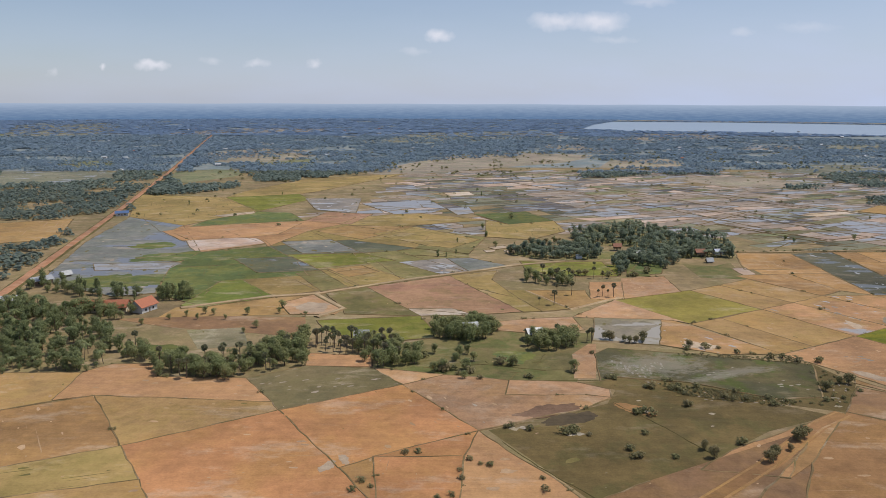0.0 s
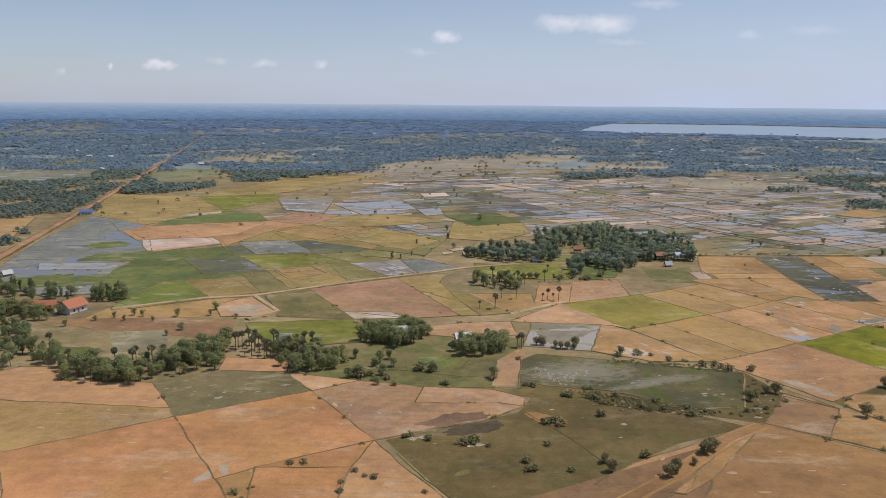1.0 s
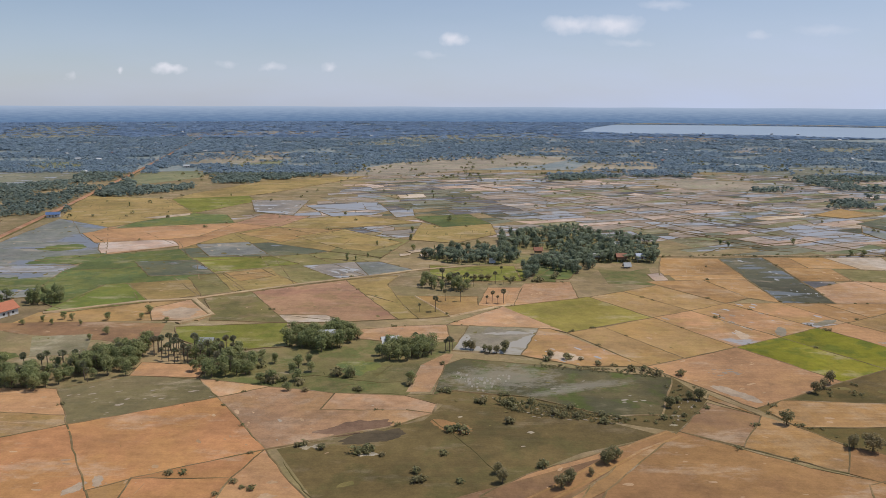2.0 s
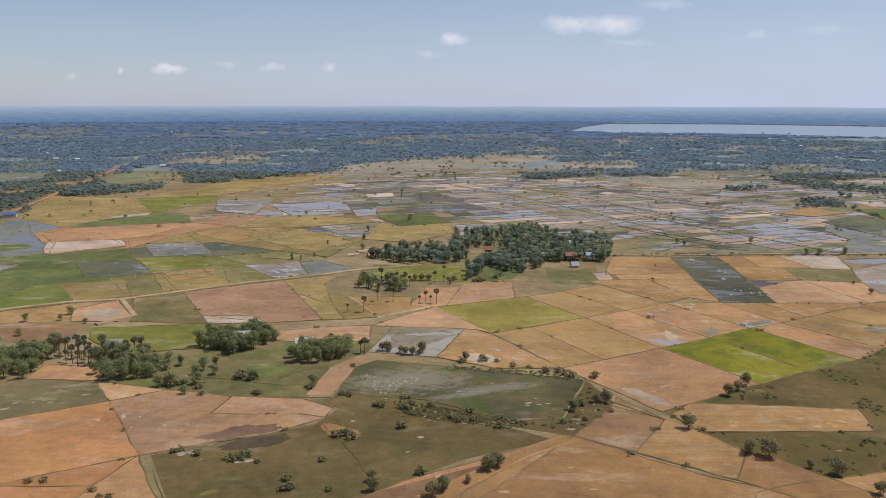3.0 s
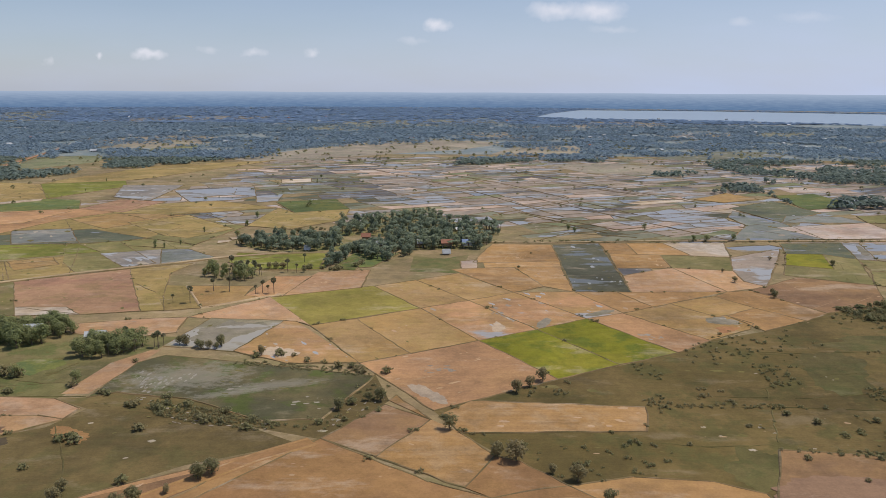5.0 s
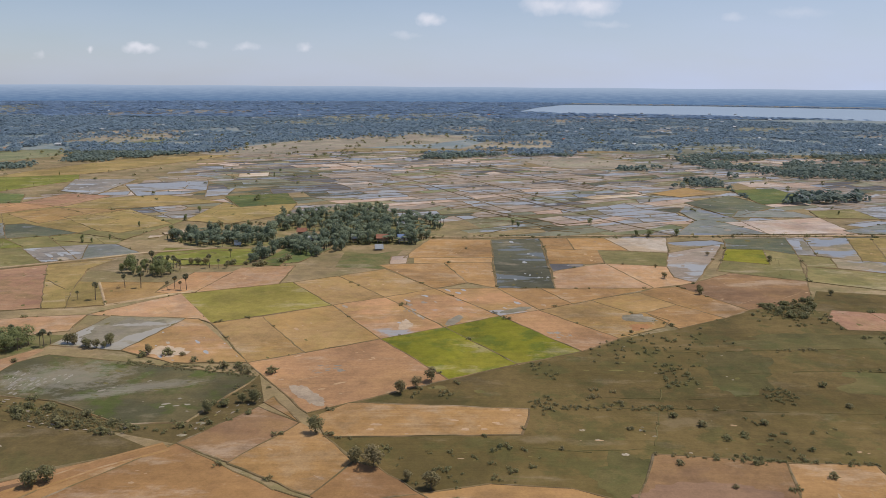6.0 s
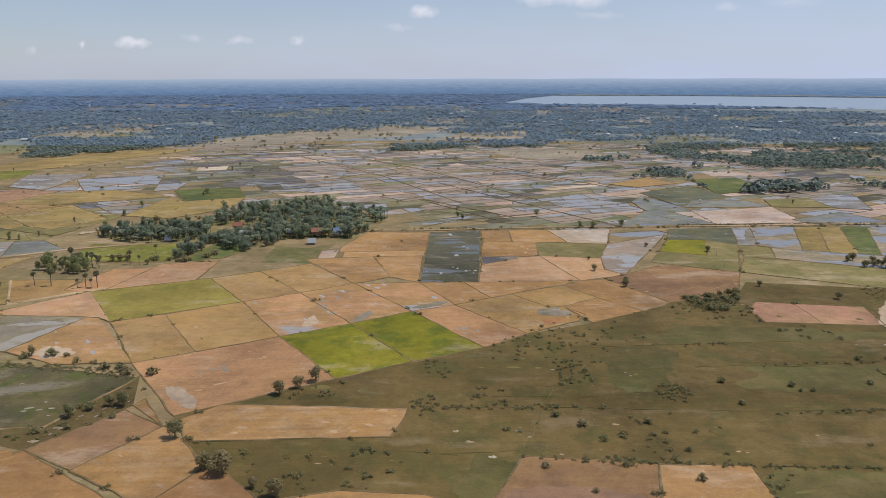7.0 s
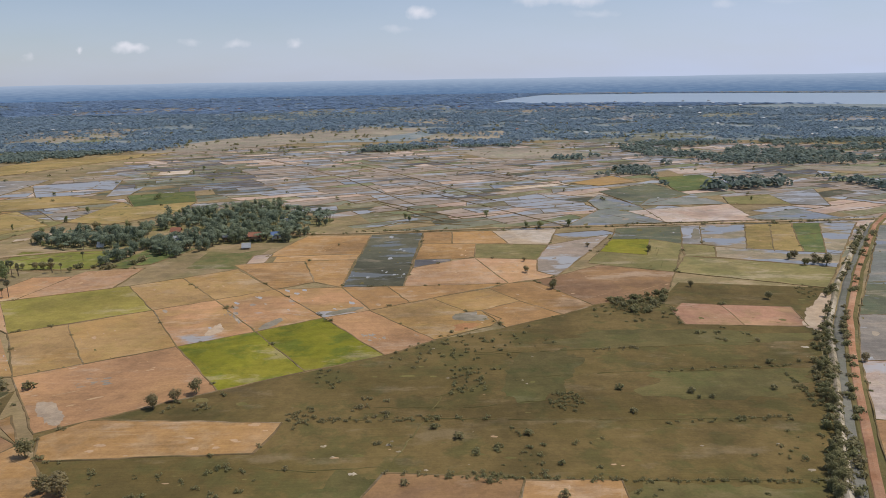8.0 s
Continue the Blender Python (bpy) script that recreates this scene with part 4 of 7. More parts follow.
field("pinktan", (25.4, 368), (46.3, 374.4), (71.1, 378.4), (73.3, 356.4), (53.6, 348.3), (31.2, 355.3))
# orange fields at the foot of the groves
field("tan", (-124.6, 271.4), (-57.8, 265.8), (-53.5, 258.1), (-97.9, 229.3))
field("dry", (-97.9, 229.3), (-53.5, 258.1), (-26.4, 214.4), (-15.5, 196.2), (-7, 170.7), (-61.9, 170.6), (-83.6, 207.2))
field("brown", (-152, 257.5), (-124.6, 271.4), (-97.9, 229.3), (-127.9, 214.7), (-137.7, 208.7), (-164, 251.1))
field("oliveTan", (-137.7, 208.7), (-127.9, 214.7), (-97.9, 229.3), (-83.6, 207.2), (-117.8, 196.8), (-127, 191.4))
field("tan", (-127, 191.4), (-117.8, 196.8), (-83.6, 207.2), (-61.9, 170.6), (-107, 155.2))
field("tan", (-190.8, 294.4), (-140.7, 296), (-138, 266.4), (-152, 257.5), (-164, 251.1))
field("pink", (-140.7, 296), (-132.4, 306.1), (-113.6, 306.3), (-108.2, 291.1), (-72.7, 290), (-57.8, 265.8), (-124.6, 271.4), (-138, 266.4))
field("bog", (-72.7, 290), (-52.2, 304.6), (-23.3, 301.4), (-10.8, 283), (-53.5, 258.1), (-57.8, 265.8))
field("pink", (-53.7, 320.5), (-25.9, 317.7), (-24, 303.4), (-52.2, 304.6))
field("dry", (-53.5, 258.1), (-10.8, 283), (16.7, 241.3), (-16.9, 221.8), (-26.4, 214.4))
field("dry", (-16.9, 221.8), (16.7, 241.3), (11.4, 222.7))
field("brown", (-26.4, 214.4), (-16.9, 221.8), (-13.9, 196.2), (-15.5, 196.2))
field("pinktan", (-23.3, 301.4), (-16.8, 300.8), (5.2, 294.3), (-10.8, 283))
field("pinktan", (5.2, 294.3), (30.8, 288.2), (28, 272.8), (58.1, 273), (67, 270.3), (54.6, 259.6), (36.4, 251.1), (16.7, 241.3), (-10.8, 283))
field("pinktan", (30.8, 288.2), (57.2, 286.5), (68.9, 278.8), (67, 270.3), (58.1, 273), (28, 272.8))
field("dry", (-16.9, 221.8), (11.4, 222.7), (9, 191.8), (11, 170.8), (-7, 170.7), (-15.5, 196.2))
field("pink", (11.4, 222.7), (16.7, 241.3), (25.4, 225.9), (39.7, 204.3), (47.3, 186.2), (50.4, 168.5), (11, 170.8), (9, 191.8))
# fields between the groves and the track
field("limegreen", (-58, 370.9), (-6, 379.5), (2.8, 343.5), (-19.2, 337.4), (-37.7, 341.5), (-51.4, 354.7))
field("darkolive", (-61.2, 425.4), (-39.2, 440.4), (-13.9, 393.4), (-6, 379.5), (-45.5, 383.3), (-47.2, 393.1))
field("rose", (-39.2, 440.4), (9.4, 470.4), (46.8, 387.4), (21.5, 381.8), (-13.9, 393.4))
field("pale", (-13.9, 393.4), (10, 393.6), (21.5, 381.8), (-6, 379.5))
field("oliveTan", (9.4, 470.4), (40.6, 485.4), (35.4, 461.5), (48, 413.9), (57.2, 388.6), (46.8, 387.4))
field("oliveTan", (25.5, 437), (53.2, 433.2), (72.8, 393.1), (57.2, 388.6), (42.2, 420.1))
field("tan", (53.2, 433.2), (87.7, 433.6), (87.3, 414.3), (96.2, 412), (72.8, 393.1))
field("pink", (94, 454.7), (114, 454.9), (106.2, 414.5), (96.2, 412), (87.3, 414.3))
field("pinktan", (116.4, 465.5), (144.2, 470.5), (142.9, 431.5), (100.3, 412.5))
field("limegreen", (58.3, 515.6), (123.4, 503.7), (115.7, 470.1), (82, 469.7), (59.3, 489))
field("lush", (139, 513), (159.4, 517), (144.7, 478.4), (121.8, 473.4))
field("limegreen", (77.5, 500.8), (82.9, 512.5), (114.1, 514.9), (115, 475.4), (97.4, 470.8), (72.3, 474.6), (63.1, 489.4))
field("lush", (121.8, 473.4), (131.2, 518.7), (141.9, 524.2), (135.6, 470.1))
field("meadow", (167.5, 507.5), (186.3, 501.4), (201.6, 513.3), (193.9, 464.2), (166.4, 467.8), ridge=False)
field("pinktan", (-82.6, 404.2), (-66.5, 424.1), (-47.2, 393.1), (-50.5, 382.2), (-73.7, 382))
field("tan", (-136.5, 394.5), (-93.6, 416.2), (-66.5, 424.1), (-82.6, 404.2), (-73.7, 382), (-105.3, 378.6), (-138.9, 376.2), ridge=False)
field("umber", (-160.4, 373), (-138.9, 376.2), (-105.3, 378.6), (-64.7, 376.9), (-57.2, 341.3), (-84, 349.9), (-127.1, 358.7), ridge=False)
field("mudgreen", (-117.4, 354.1), (-91.7, 359), (-82.1, 331.2), (-103.4, 326.3), ridge=False)
field("meadow", (106.4, 572.1), (142.3, 572.9), (169, 543.2), (224.7, 577), (228.6, 604.3), (196.8, 628.2), (181.3, 666.2), (141.6, 656.6), (109.5, 618.5), ridge=False)
field("meadow", (52.1, 540.7), (77.7, 519.3), (110, 521.7), (138.9, 529.5), (172, 528.4), (208.9, 529.2), (223, 564.3), (188.5, 551.4), (165.5, 550.9), (138.7, 542.5), (118.9, 561.9), (72, 560.9), ridge=False)
# green fields north of the track
field("lush", (-127.9, 400.3), (-130.6, 452.2), (-116.1, 458.2), (-93.6, 416.2), (-130.2, 393.4))
field("oliveTan", (-116.1, 458.2), (-79.2, 471), (-48.5, 440.3), (-93.6, 416.2))
field("lush", (-173, 491.1), (-138.7, 500.3), (-97.9, 523), (-79.2, 471), (-116.1, 458.2), (-130.6, 452.2), (-127.9, 400.3), (-157.9, 424.4))
field("lush", (-169, 544.1), (-125.1, 566.4), (-97.9, 523), (-138.7, 500.3), (-173, 491.1))
field("flood", (-251, 507.8), (-268.8, 580.3), (-285.5, 709.5), (-219.8, 661.7), (-184.8, 581.6), (-169, 544.1), (-206.9, 521.5), (-171.5, 508.9), (-173, 491.1), (-157.9, 424.4), (-178.6, 416.6), (-223.5, 443.9), (-241.3, 465.9))
field("olive", (-97.9, 523), (-83.2, 529.1), (-58.6, 539.4), (-40.4, 492.8), (-79.2, 471))
field("oliveTan", (-79.2, 471), (-40.4, 492.8), (-16.8, 460.9), (-48.5, 440.3))
field("olive", (-58.6, 539.4), (-28.9, 550.3), (18.7, 485.1), (-16.8, 460.9), (-40.4, 492.8))
field("greymud", (-24.7, 510.8), (8, 524.5), (22.2, 481.8), (5.8, 472))
field("flood", (8, 524.5), (23.8, 526.6), (51, 499.2), (22.2, 481.8))
field("moss", (-125.1, 566.4), (-67.1, 595.6), (-14.8, 561.3), (-28.9, 550.3), (-97.9, 523))
field("olive", (-83.2, 529.1), (-58.6, 539.4), (-28.9, 550.3), (-14.8, 561.3), (24.3, 540.6), (23.8, 526.6), (-24.7, 510.8), ridge=False)
field("oliveTan", (-347.1, 881), (-236.8, 857.8), (-176.3, 748.5), (-207.2, 693.9), (-219.8, 661.7), (-285.5, 709.5))
field("pinktan", (-222, 632.5), (-175.2, 633.3), (-129.7, 577.8), (-169, 544.1), (-184.8, 581.6))
field("pink", (-219.8, 661.7), (-152.3, 678.6), (-75.4, 713.6), (-83.2, 670.4), (-107, 634.5), (-125.1, 566.4), (-129.7, 577.8), (-175.2, 633.3), (-222, 632.5))
field("lush", (-207.2, 693.9), (-176.3, 748.5), (-141.7, 741.5), (-118.8, 688.9), (-152.3, 678.6), (-213, 655.8))
field("limegreen", (-236.8, 857.8), (-160.4, 891.1), (-138.8, 840.3), (-176.3, 748.5))
field("oliveTan", (-236.8, 857.8), (-231.4, 911.6), (-180.2, 1065.8), (-46.4, 1144.6), (-94.6, 1031), (-144.3, 913.9), (-160.4, 891.1))
field("oliveTan", (-107, 634.5), (-83.2, 670.4), (-5, 609.3), (-14.8, 561.3), (-67.1, 595.6), (-125.1, 566.4))
field("oliveTan", (-75.4, 713.6), (-17.9, 740.3), (45.6, 698.7), (-35.2, 659), (-83.2, 670.4))
field("olive", (-83.2, 670.4), (-35.2, 659), (40.5, 610), (24.3, 540.6), (-14.8, 561.3), (-5, 609.3))
field("shallow", (-79.8, 809), (-23.7, 833.4), (-13.3, 780.1), (-51.9, 755))
field("shallow", (-23.7, 833.4), (-8.4, 843.4), (9.8, 772.3), (-13.3, 780.1))
field("shallow", (-51.9, 755), (9.8, 772.3), (-4.2, 744.3), (-39.4, 732.4))
field("shallow", (9.8, 772.3), (33.2, 785.3), (37.1, 741.4), (20.3, 729.9))
field("lush", (36.8, 733.9), (88, 754), (107.2, 693.2), (64.2, 673.1))
field("oliveTan", (45.6, 698.7), (64.2, 673.1), (107.2, 693.2), (108.8, 638.2), (75.5, 597.9), (40.5, 610))
field("pale", (7.4, 906.5), (38, 918.6), (43.3, 885.5), (13.8, 874.2))
field("pale", (-209.2, 700.6), (-189.1, 744.4), (-176.3, 748.5), (-195.6, 707.7), ridge=False)
# smaller plots and pans within them
field("ricegreen", (-134.7, 397.9), (-124.0, 394.6), (-88.8, 416.2), (-117.8, 459.7), (-129.0, 455.1), (-132.8, 415.8))
field("limegreen", (-106.1, 534.7), (-77.1, 490.6), (-54.3, 501.4), (-26.9, 516.4), (-52.7, 541.6))
field("shallow", (-227.9, 502.7), (-170.2, 507.1), (-172.6, 487.8), (-217.7, 482.2))
field("olive", (-87.2, 475.6), (-71.3, 489.0), (-44.6, 444.5), (-64.1, 429.3))
field("rosepale", (-193.6, 588.7), (-167.1, 604.1), (-141.3, 599.4), (-130.3, 580.1), (-174.3, 548.2), (-183.3, 563.3))
field("tan", (-75.0, 664.3), (-18.0, 659.3), (-58.2, 595.7), (-99.9, 634.6))
field("oliveTan", (-18.0, 659.3), (35.3, 597.2), (12.5, 561.7), (-6.6, 570.4), (-51.6, 621.7))
field("rose", (-106.6, 746.1), (-61.1, 731.9), (-75.7, 670.5), (-118.8, 688.9))
field("greymud", (-146.7, 849.9), (-84.1, 851.4), (-78.2, 739.0), (-120.1, 761.5))
field("pale", (-211.7, 718.0), (-192.6, 736.7), (-179.0, 748.4), (-175.2, 737.1), (-196.5, 711.2))
field("pink", (-227.4, 630.6), (-211.8, 653.7), (-118.6, 683.0), (-128.6, 619.3), (-148.4, 606.2), (-197.0, 588.3))
field("moss", (-139.0, 520.3), (-99.6, 528.1), (-73.1, 484.1), (-112.3, 477.4))
field("flood", (-119.4, 585.0), (-81.9, 596.2), (-57.0, 550.3), (-94.8, 539.0))
field("oliveTan", (-73.1, 484.1), (-43.2, 503.7), (-23.0, 455.5), (-50.5, 440.4))
field("tan", (-70.1, 489.3), (-48.4, 500.7), (-35.4, 480.7), (-52.9, 465.6))
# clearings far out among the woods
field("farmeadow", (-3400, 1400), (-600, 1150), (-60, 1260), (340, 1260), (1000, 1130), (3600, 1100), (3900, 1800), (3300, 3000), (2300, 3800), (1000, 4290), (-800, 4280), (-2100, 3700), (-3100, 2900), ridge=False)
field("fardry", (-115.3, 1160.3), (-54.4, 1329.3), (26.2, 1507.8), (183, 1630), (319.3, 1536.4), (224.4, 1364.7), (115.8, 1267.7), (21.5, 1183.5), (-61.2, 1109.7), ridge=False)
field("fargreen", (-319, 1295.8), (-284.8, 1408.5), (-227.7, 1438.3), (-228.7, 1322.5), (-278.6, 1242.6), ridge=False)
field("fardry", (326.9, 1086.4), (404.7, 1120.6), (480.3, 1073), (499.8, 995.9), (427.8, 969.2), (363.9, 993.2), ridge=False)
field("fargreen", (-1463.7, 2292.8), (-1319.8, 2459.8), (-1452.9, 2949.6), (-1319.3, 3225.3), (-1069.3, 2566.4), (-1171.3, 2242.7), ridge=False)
field("tanwet", (-885.1, 2493.7), (-754.3, 2897.2), (-421.8, 2927.4), (-339.9, 2625.4), (-633, 2430.7), (-813.7, 2340.1), ridge=False)
field("fardry", (239.4, 1787.9), (400.2, 1775.3), (368.3, 1604.1), (267.2, 1634.1), ridge=False)
field("greygreen", (127, 2408.6), (343.7, 2589.4), (393.6, 2428), (196.9, 2202.8), ridge=False)
field("tanwet", (375.8, 2214.7), (556.4, 2293.4), (526, 2102), (360.9, 2035.5), ridge=False)
field("tanwet", (-463.5, 1598.9), (-380.5, 1755), (-260.4, 1644.3), (-277.5, 1479.3), (-397.9, 1445.1), ridge=False)
field("greygreen", (-265.4, 2052.6), (-27.8, 2188), (33.5, 2015.7), (-162.5, 1901.7), ridge=False)
field("fardry", (673.1, 870.1), (753.5, 836.5), (743.8, 791.2), (671.1, 830), ridge=False)
field("rosepale", (536.5, 851), (600.2, 850.9), (606.9, 811.9), (535.9, 813.6), ridge=False)
field("tanwet", (1145.2, 1763.9), (1298.3, 1686.6), (1208.5, 1541.7), (1076.5, 1582.2), ridge=False)
field("fardry", (224.5, 1891.8), (343.4, 1903.9), (349.9, 1718.5), (254.7, 1705.5), ridge=False)
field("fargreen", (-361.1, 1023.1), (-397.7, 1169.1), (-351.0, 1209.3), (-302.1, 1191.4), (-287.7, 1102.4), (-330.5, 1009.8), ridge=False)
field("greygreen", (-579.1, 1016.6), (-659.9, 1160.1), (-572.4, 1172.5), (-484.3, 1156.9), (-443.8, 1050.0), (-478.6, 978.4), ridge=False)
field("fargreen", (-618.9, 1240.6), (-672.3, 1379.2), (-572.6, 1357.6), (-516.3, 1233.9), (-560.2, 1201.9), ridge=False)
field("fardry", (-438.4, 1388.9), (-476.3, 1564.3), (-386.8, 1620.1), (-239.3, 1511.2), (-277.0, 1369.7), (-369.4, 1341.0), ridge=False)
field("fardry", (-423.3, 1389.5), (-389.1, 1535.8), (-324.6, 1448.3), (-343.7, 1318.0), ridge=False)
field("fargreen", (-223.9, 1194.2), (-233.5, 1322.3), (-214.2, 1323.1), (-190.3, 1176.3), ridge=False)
field("greygreen", (-1211.7, 2140.8), (-1728.9, 3183.0), (-1453.9, 3524.1), (-1106.8, 2656.8), (-1029.7, 2218.5), ridge=False)
field("greygreen", (-135.0, 2119.1), (-107.5, 2554.2), (316.3, 2678.3), (294.2, 2209.3), (110.1, 2076.0), ridge=False)
field("tanwet", (457.8, 2220.1), (686.7, 2530.0), (895.3, 2545.7), (816.2, 2180.2), (633.8, 2052.1), ridge=False)
field("tanwet", (674.9, 1728.8), (771.0, 1906.6), (885.7, 1913.0), (812.2, 1697.2), ridge=False)
field("greygreen", (830.8, 1736.7), (997.4, 1968.2), (1102.9, 1925.1), (957.3, 1667.4), ridge=False)
field("fardry", (263.8, 1262.4), (316.6, 1420.1), (430.2, 1452.3), (432.1, 1324.6), (348.9, 1234.2), ridge=False)
field("greygreen", (507.5, 1200.2), (650.5, 1332.9), (770.9, 1337.5), (708.4, 1226.8), (587.5, 1147.8), ridge=False)
field("pale", (40, 564.3), (51.5, 573), (54.9, 564.6), (43.9, 556.2))
field("pale", (35.4, 554), (43.9, 556.2), (43.1, 548.2), (37.5, 544.2))
field("pale", (50, 552.3), (57.8, 556.5), (58.4, 548.5), (52.2, 544.5))
# the left side of the red road
field("tan", (-406.8, 658.4), (-332.7, 698.2), (-296.1, 592), (-351.8, 567.5))
field("greygreen", (-670.5, 1043.1), (-591.4, 1126.5), (-508.1, 1203.7), (-475.1, 1034.2), (-572.5, 931.8), ridge=False)
# flooded fields beyond the bank road
field("flood", (380.1, 559.3), (415.5, 619.7), (447.8, 633.2), (447.7, 565.8))
field("rosepale", (433.5, 610.5), (514.8, 633), (508.6, 569.3), (447.7, 565.8))
field("flood", (505.5, 580.1), (553.6, 608.6), (568.8, 562.8), (508.6, 569.3))
field("shallow", (562.6, 674.5), (611.4, 699.6), (582.5, 617.4), (558.7, 627.8))
field("olive", (522.8, 664.8), (562.6, 674.5), (558.7, 627.8), (514.8, 633))
field("moss", (434.9, 706.4), (490.2, 750.9), (502.2, 682.2), (447.8, 633.2))
field("flood", (415.4, 658.3), (431.5, 691.1), (447.8, 633.2), (415.5, 619.7))
field("flood", (465.7, 666.1), (508.1, 660.9), (514.8, 633), (447.8, 633.2))
field("tan", (421.5, 760.4), (468.1, 806.1), (483.5, 763.2), (442.3, 739.3))
field("lush", (506.2, 787.9), (553.9, 802.1), (555.3, 724), (498.3, 698.2))
# flooded plots beside the eastern road
field("flood", (573.8, 542.8), (602.3, 539.8), (519.2, 411.7), (493, 413.9))
field("moss", (493, 413.9), (519.2, 411.7), (491.9, 362.7), (462.5, 366.4))
field("greymud", (462.5, 366.4), (491.9, 362.7), (464.2, 315.2), (435.8, 317.1))
field("rosepale", (435.8, 317.1), (464.2, 315.2), (437.3, 266.4), (414.8, 272.9))
field("pinkwet", (414.8, 272.9), (437.3, 266.4), (415.5, 228.5), (394.7, 229.6))
# pools, soil patches and cloud shade painted as dark patches
puddle("soil_shade", (27.7, 253.0), (40.0, 264.2), (51.2, 263.8), (55.0, 259.6), (44.7, 254.6), (36.3, 250.7))
puddle("turf_shade", (36.3, 250.2), (54.7, 258.1), (60.3, 255.6), (55.6, 248.9), (39.6, 245.5))
puddle("soil_shade", (270.1, 231.3), (278.3, 235.1), (299.3, 233.9), (305.1, 228.0), (297.4, 216.8), (265.0, 216.9))
puddle("mudpan", (171.9, 298.2), (176.8, 300.4), (182.4, 292.0), (186.5, 287.1), (184.2, 281.8), (179.6, 285.3))
puddle("mudpan", (204.5, 360.3), (207.5, 374.6), (212.2, 366.5), (208.5, 357.4))
puddle("pond", (224.3, 367.7), (230.0, 379.6), (232.8, 374.2), (226.8, 362.1))
puddle("pond", (248.3, 380.6), (252.1, 388.1), (264.2, 393.7), (263.4, 388.1), (254.6, 382.4))
puddle("pond", (299.8, 376.8), (310.6, 383.7), (314.7, 375.7), (315.5, 369.0), (301.2, 369.3))
puddle("dry", (301.6, 368.6), (314.5, 366.9), (307.4, 360.5), (300.9, 355.5))
puddle("pond", (84.8, 374.1), (110.3, 371.1), (107.2, 358.5), (100.2, 349.0), (97.6, 340.8), (80.8, 345.7))
puddle("mudpan", (-33.4, 212.9), (-29.3, 221.0), (-27.0, 216.5), (-30.7, 211.5))
puddle("mudpan", (-28.2, 222.5), (-25.4, 223.3), (-22.9, 216.6), (-25.3, 216.6))
puddle("mudpan", (-77.7, 391.7), (-64.3, 410.4), (-52.9, 395.3), (-60.3, 385.3))
puddle("mudpan", (112.8, 329.2), (116.1, 341.8), (130.6, 331.5), (124.2, 326.0))
puddle("pond", (457.4, 545.7), (461.6, 545.2), (450.9, 512.1), (445.1, 512.7))
puddle("ochre", (66.2, 263.0), (67.9, 266.0), (76.8, 263.1), (81.7, 257.9), (80.3, 253.9), (74.8, 255.0), (70.8, 257.0))
puddle("lush", (26.2, 318.8), (30.2, 325.3), (45.6, 325.6), (43.0, 311.1), (33.7, 308.0))
flecked("belt", [(68.5, 285.3), (82.6, 287.0), (98.7, 283.2), (115.0, 275.4), (133.8, 268.5), (137.6, 263.9), (130.6, 262.5), (112.7, 265.2), (94.0, 269.3), (81.4, 276.4), (70.2, 279.5)], 0.16)
flecked("belt", [(61.0, 255.7), (67.5, 256.5), (73.3, 250.1), (68.2, 244.5)], 0.16)
flecked("belt", [(148.2, 267.0), (158.1, 288.0), (164.2, 293.2), (166.8, 288.1), (155.1, 260.8), (149.9, 257.5)], 0.16)
puddle("lush", (-212.8, 521.5), (-181.1, 550.2), (-142.6, 544.5), (-168.9, 512.6), (-206.4, 510.2))
puddle("lush", (-223.6, 451.1), (-202.1, 472.6), (-166.7, 473.1), (-161.1, 437.7), (-201.3, 431.8))
puddle("lush", (-218.9, 585.9), (-189.8, 576.9), (-196.4, 558.6), (-233.7, 558.1))
puddle("lush", (-137.0, 325.9), (-135.5, 331.4), (-114.2, 333.6), (-107.0, 328.4), (-112.9, 320.0))
puddle("mudpan", (449.1, 379.7), (469.5, 401.4), (451.9, 365.7), (439.3, 347.2), (435.1, 351.4), (434.5, 358.3))
# roads, tracks and water lines
red_road([(-223.1, 330.1), (-241.8, 417.2), (-266.0, 530.5), (-316.1, 765.3), (-404.7, 1159.6), (-688.7, 2349.2)], 5.2)
red_road([(381.5, 210.0), (393.2, 234.3), (410.8, 271.3), (433.0, 317.3), (458.0, 365.2), (500.0, 434.4), (571.5, 543.1), (600.8, 580.3)], 2.1)
canal([(378.8, 210.1), (390.6, 236.9), (405.1, 268.2), (426.7, 312.5), (446.4, 352.0), (484.2, 414.6), (546.7, 510.7), (575.7, 552.2)], 2.3)
sand_bank([(375.0, 210.3), (387.4, 237.1), (402.6, 268.3), (426.8, 317.7), (444.5, 355.5), (479.7, 415.0), (542.9, 511.1), (570.2, 548.9)], 1.2)
dirt_track([(-133.2, 393.4), (-92.9, 417.4), (-66.5, 424.1), (-16.7, 459.4), (22.2, 481.8), (51.1, 501.0), (89.3, 516.0)], 2.6)
dirt_track([(-67.1, 424.1), (-47.2, 393.1), (-59.0, 376.9)], 2.2)
dirt_track([(166.0, 551.9), (250.7, 550.5), (343.8, 559.3), (453.0, 559.3), (566.4, 565.1), (605.0, 567.1)], 1.8)
farm_ruts([(48.0, 170.0), (102.9, 216.8), (117.4, 230.7), (131.7, 245.3), (146.1, 255.5)])
turf_bank([(44.5, 307.0), (49.5, 320.4)])
turf_bank([(30.8, 287.8), (35.2, 297.9)])
turf_bank([(28.6, 275.7), (30.8, 287.8)])
turf_bank([(-3.4, 302.9), (21.7, 306.7), (47.1, 299.7)])
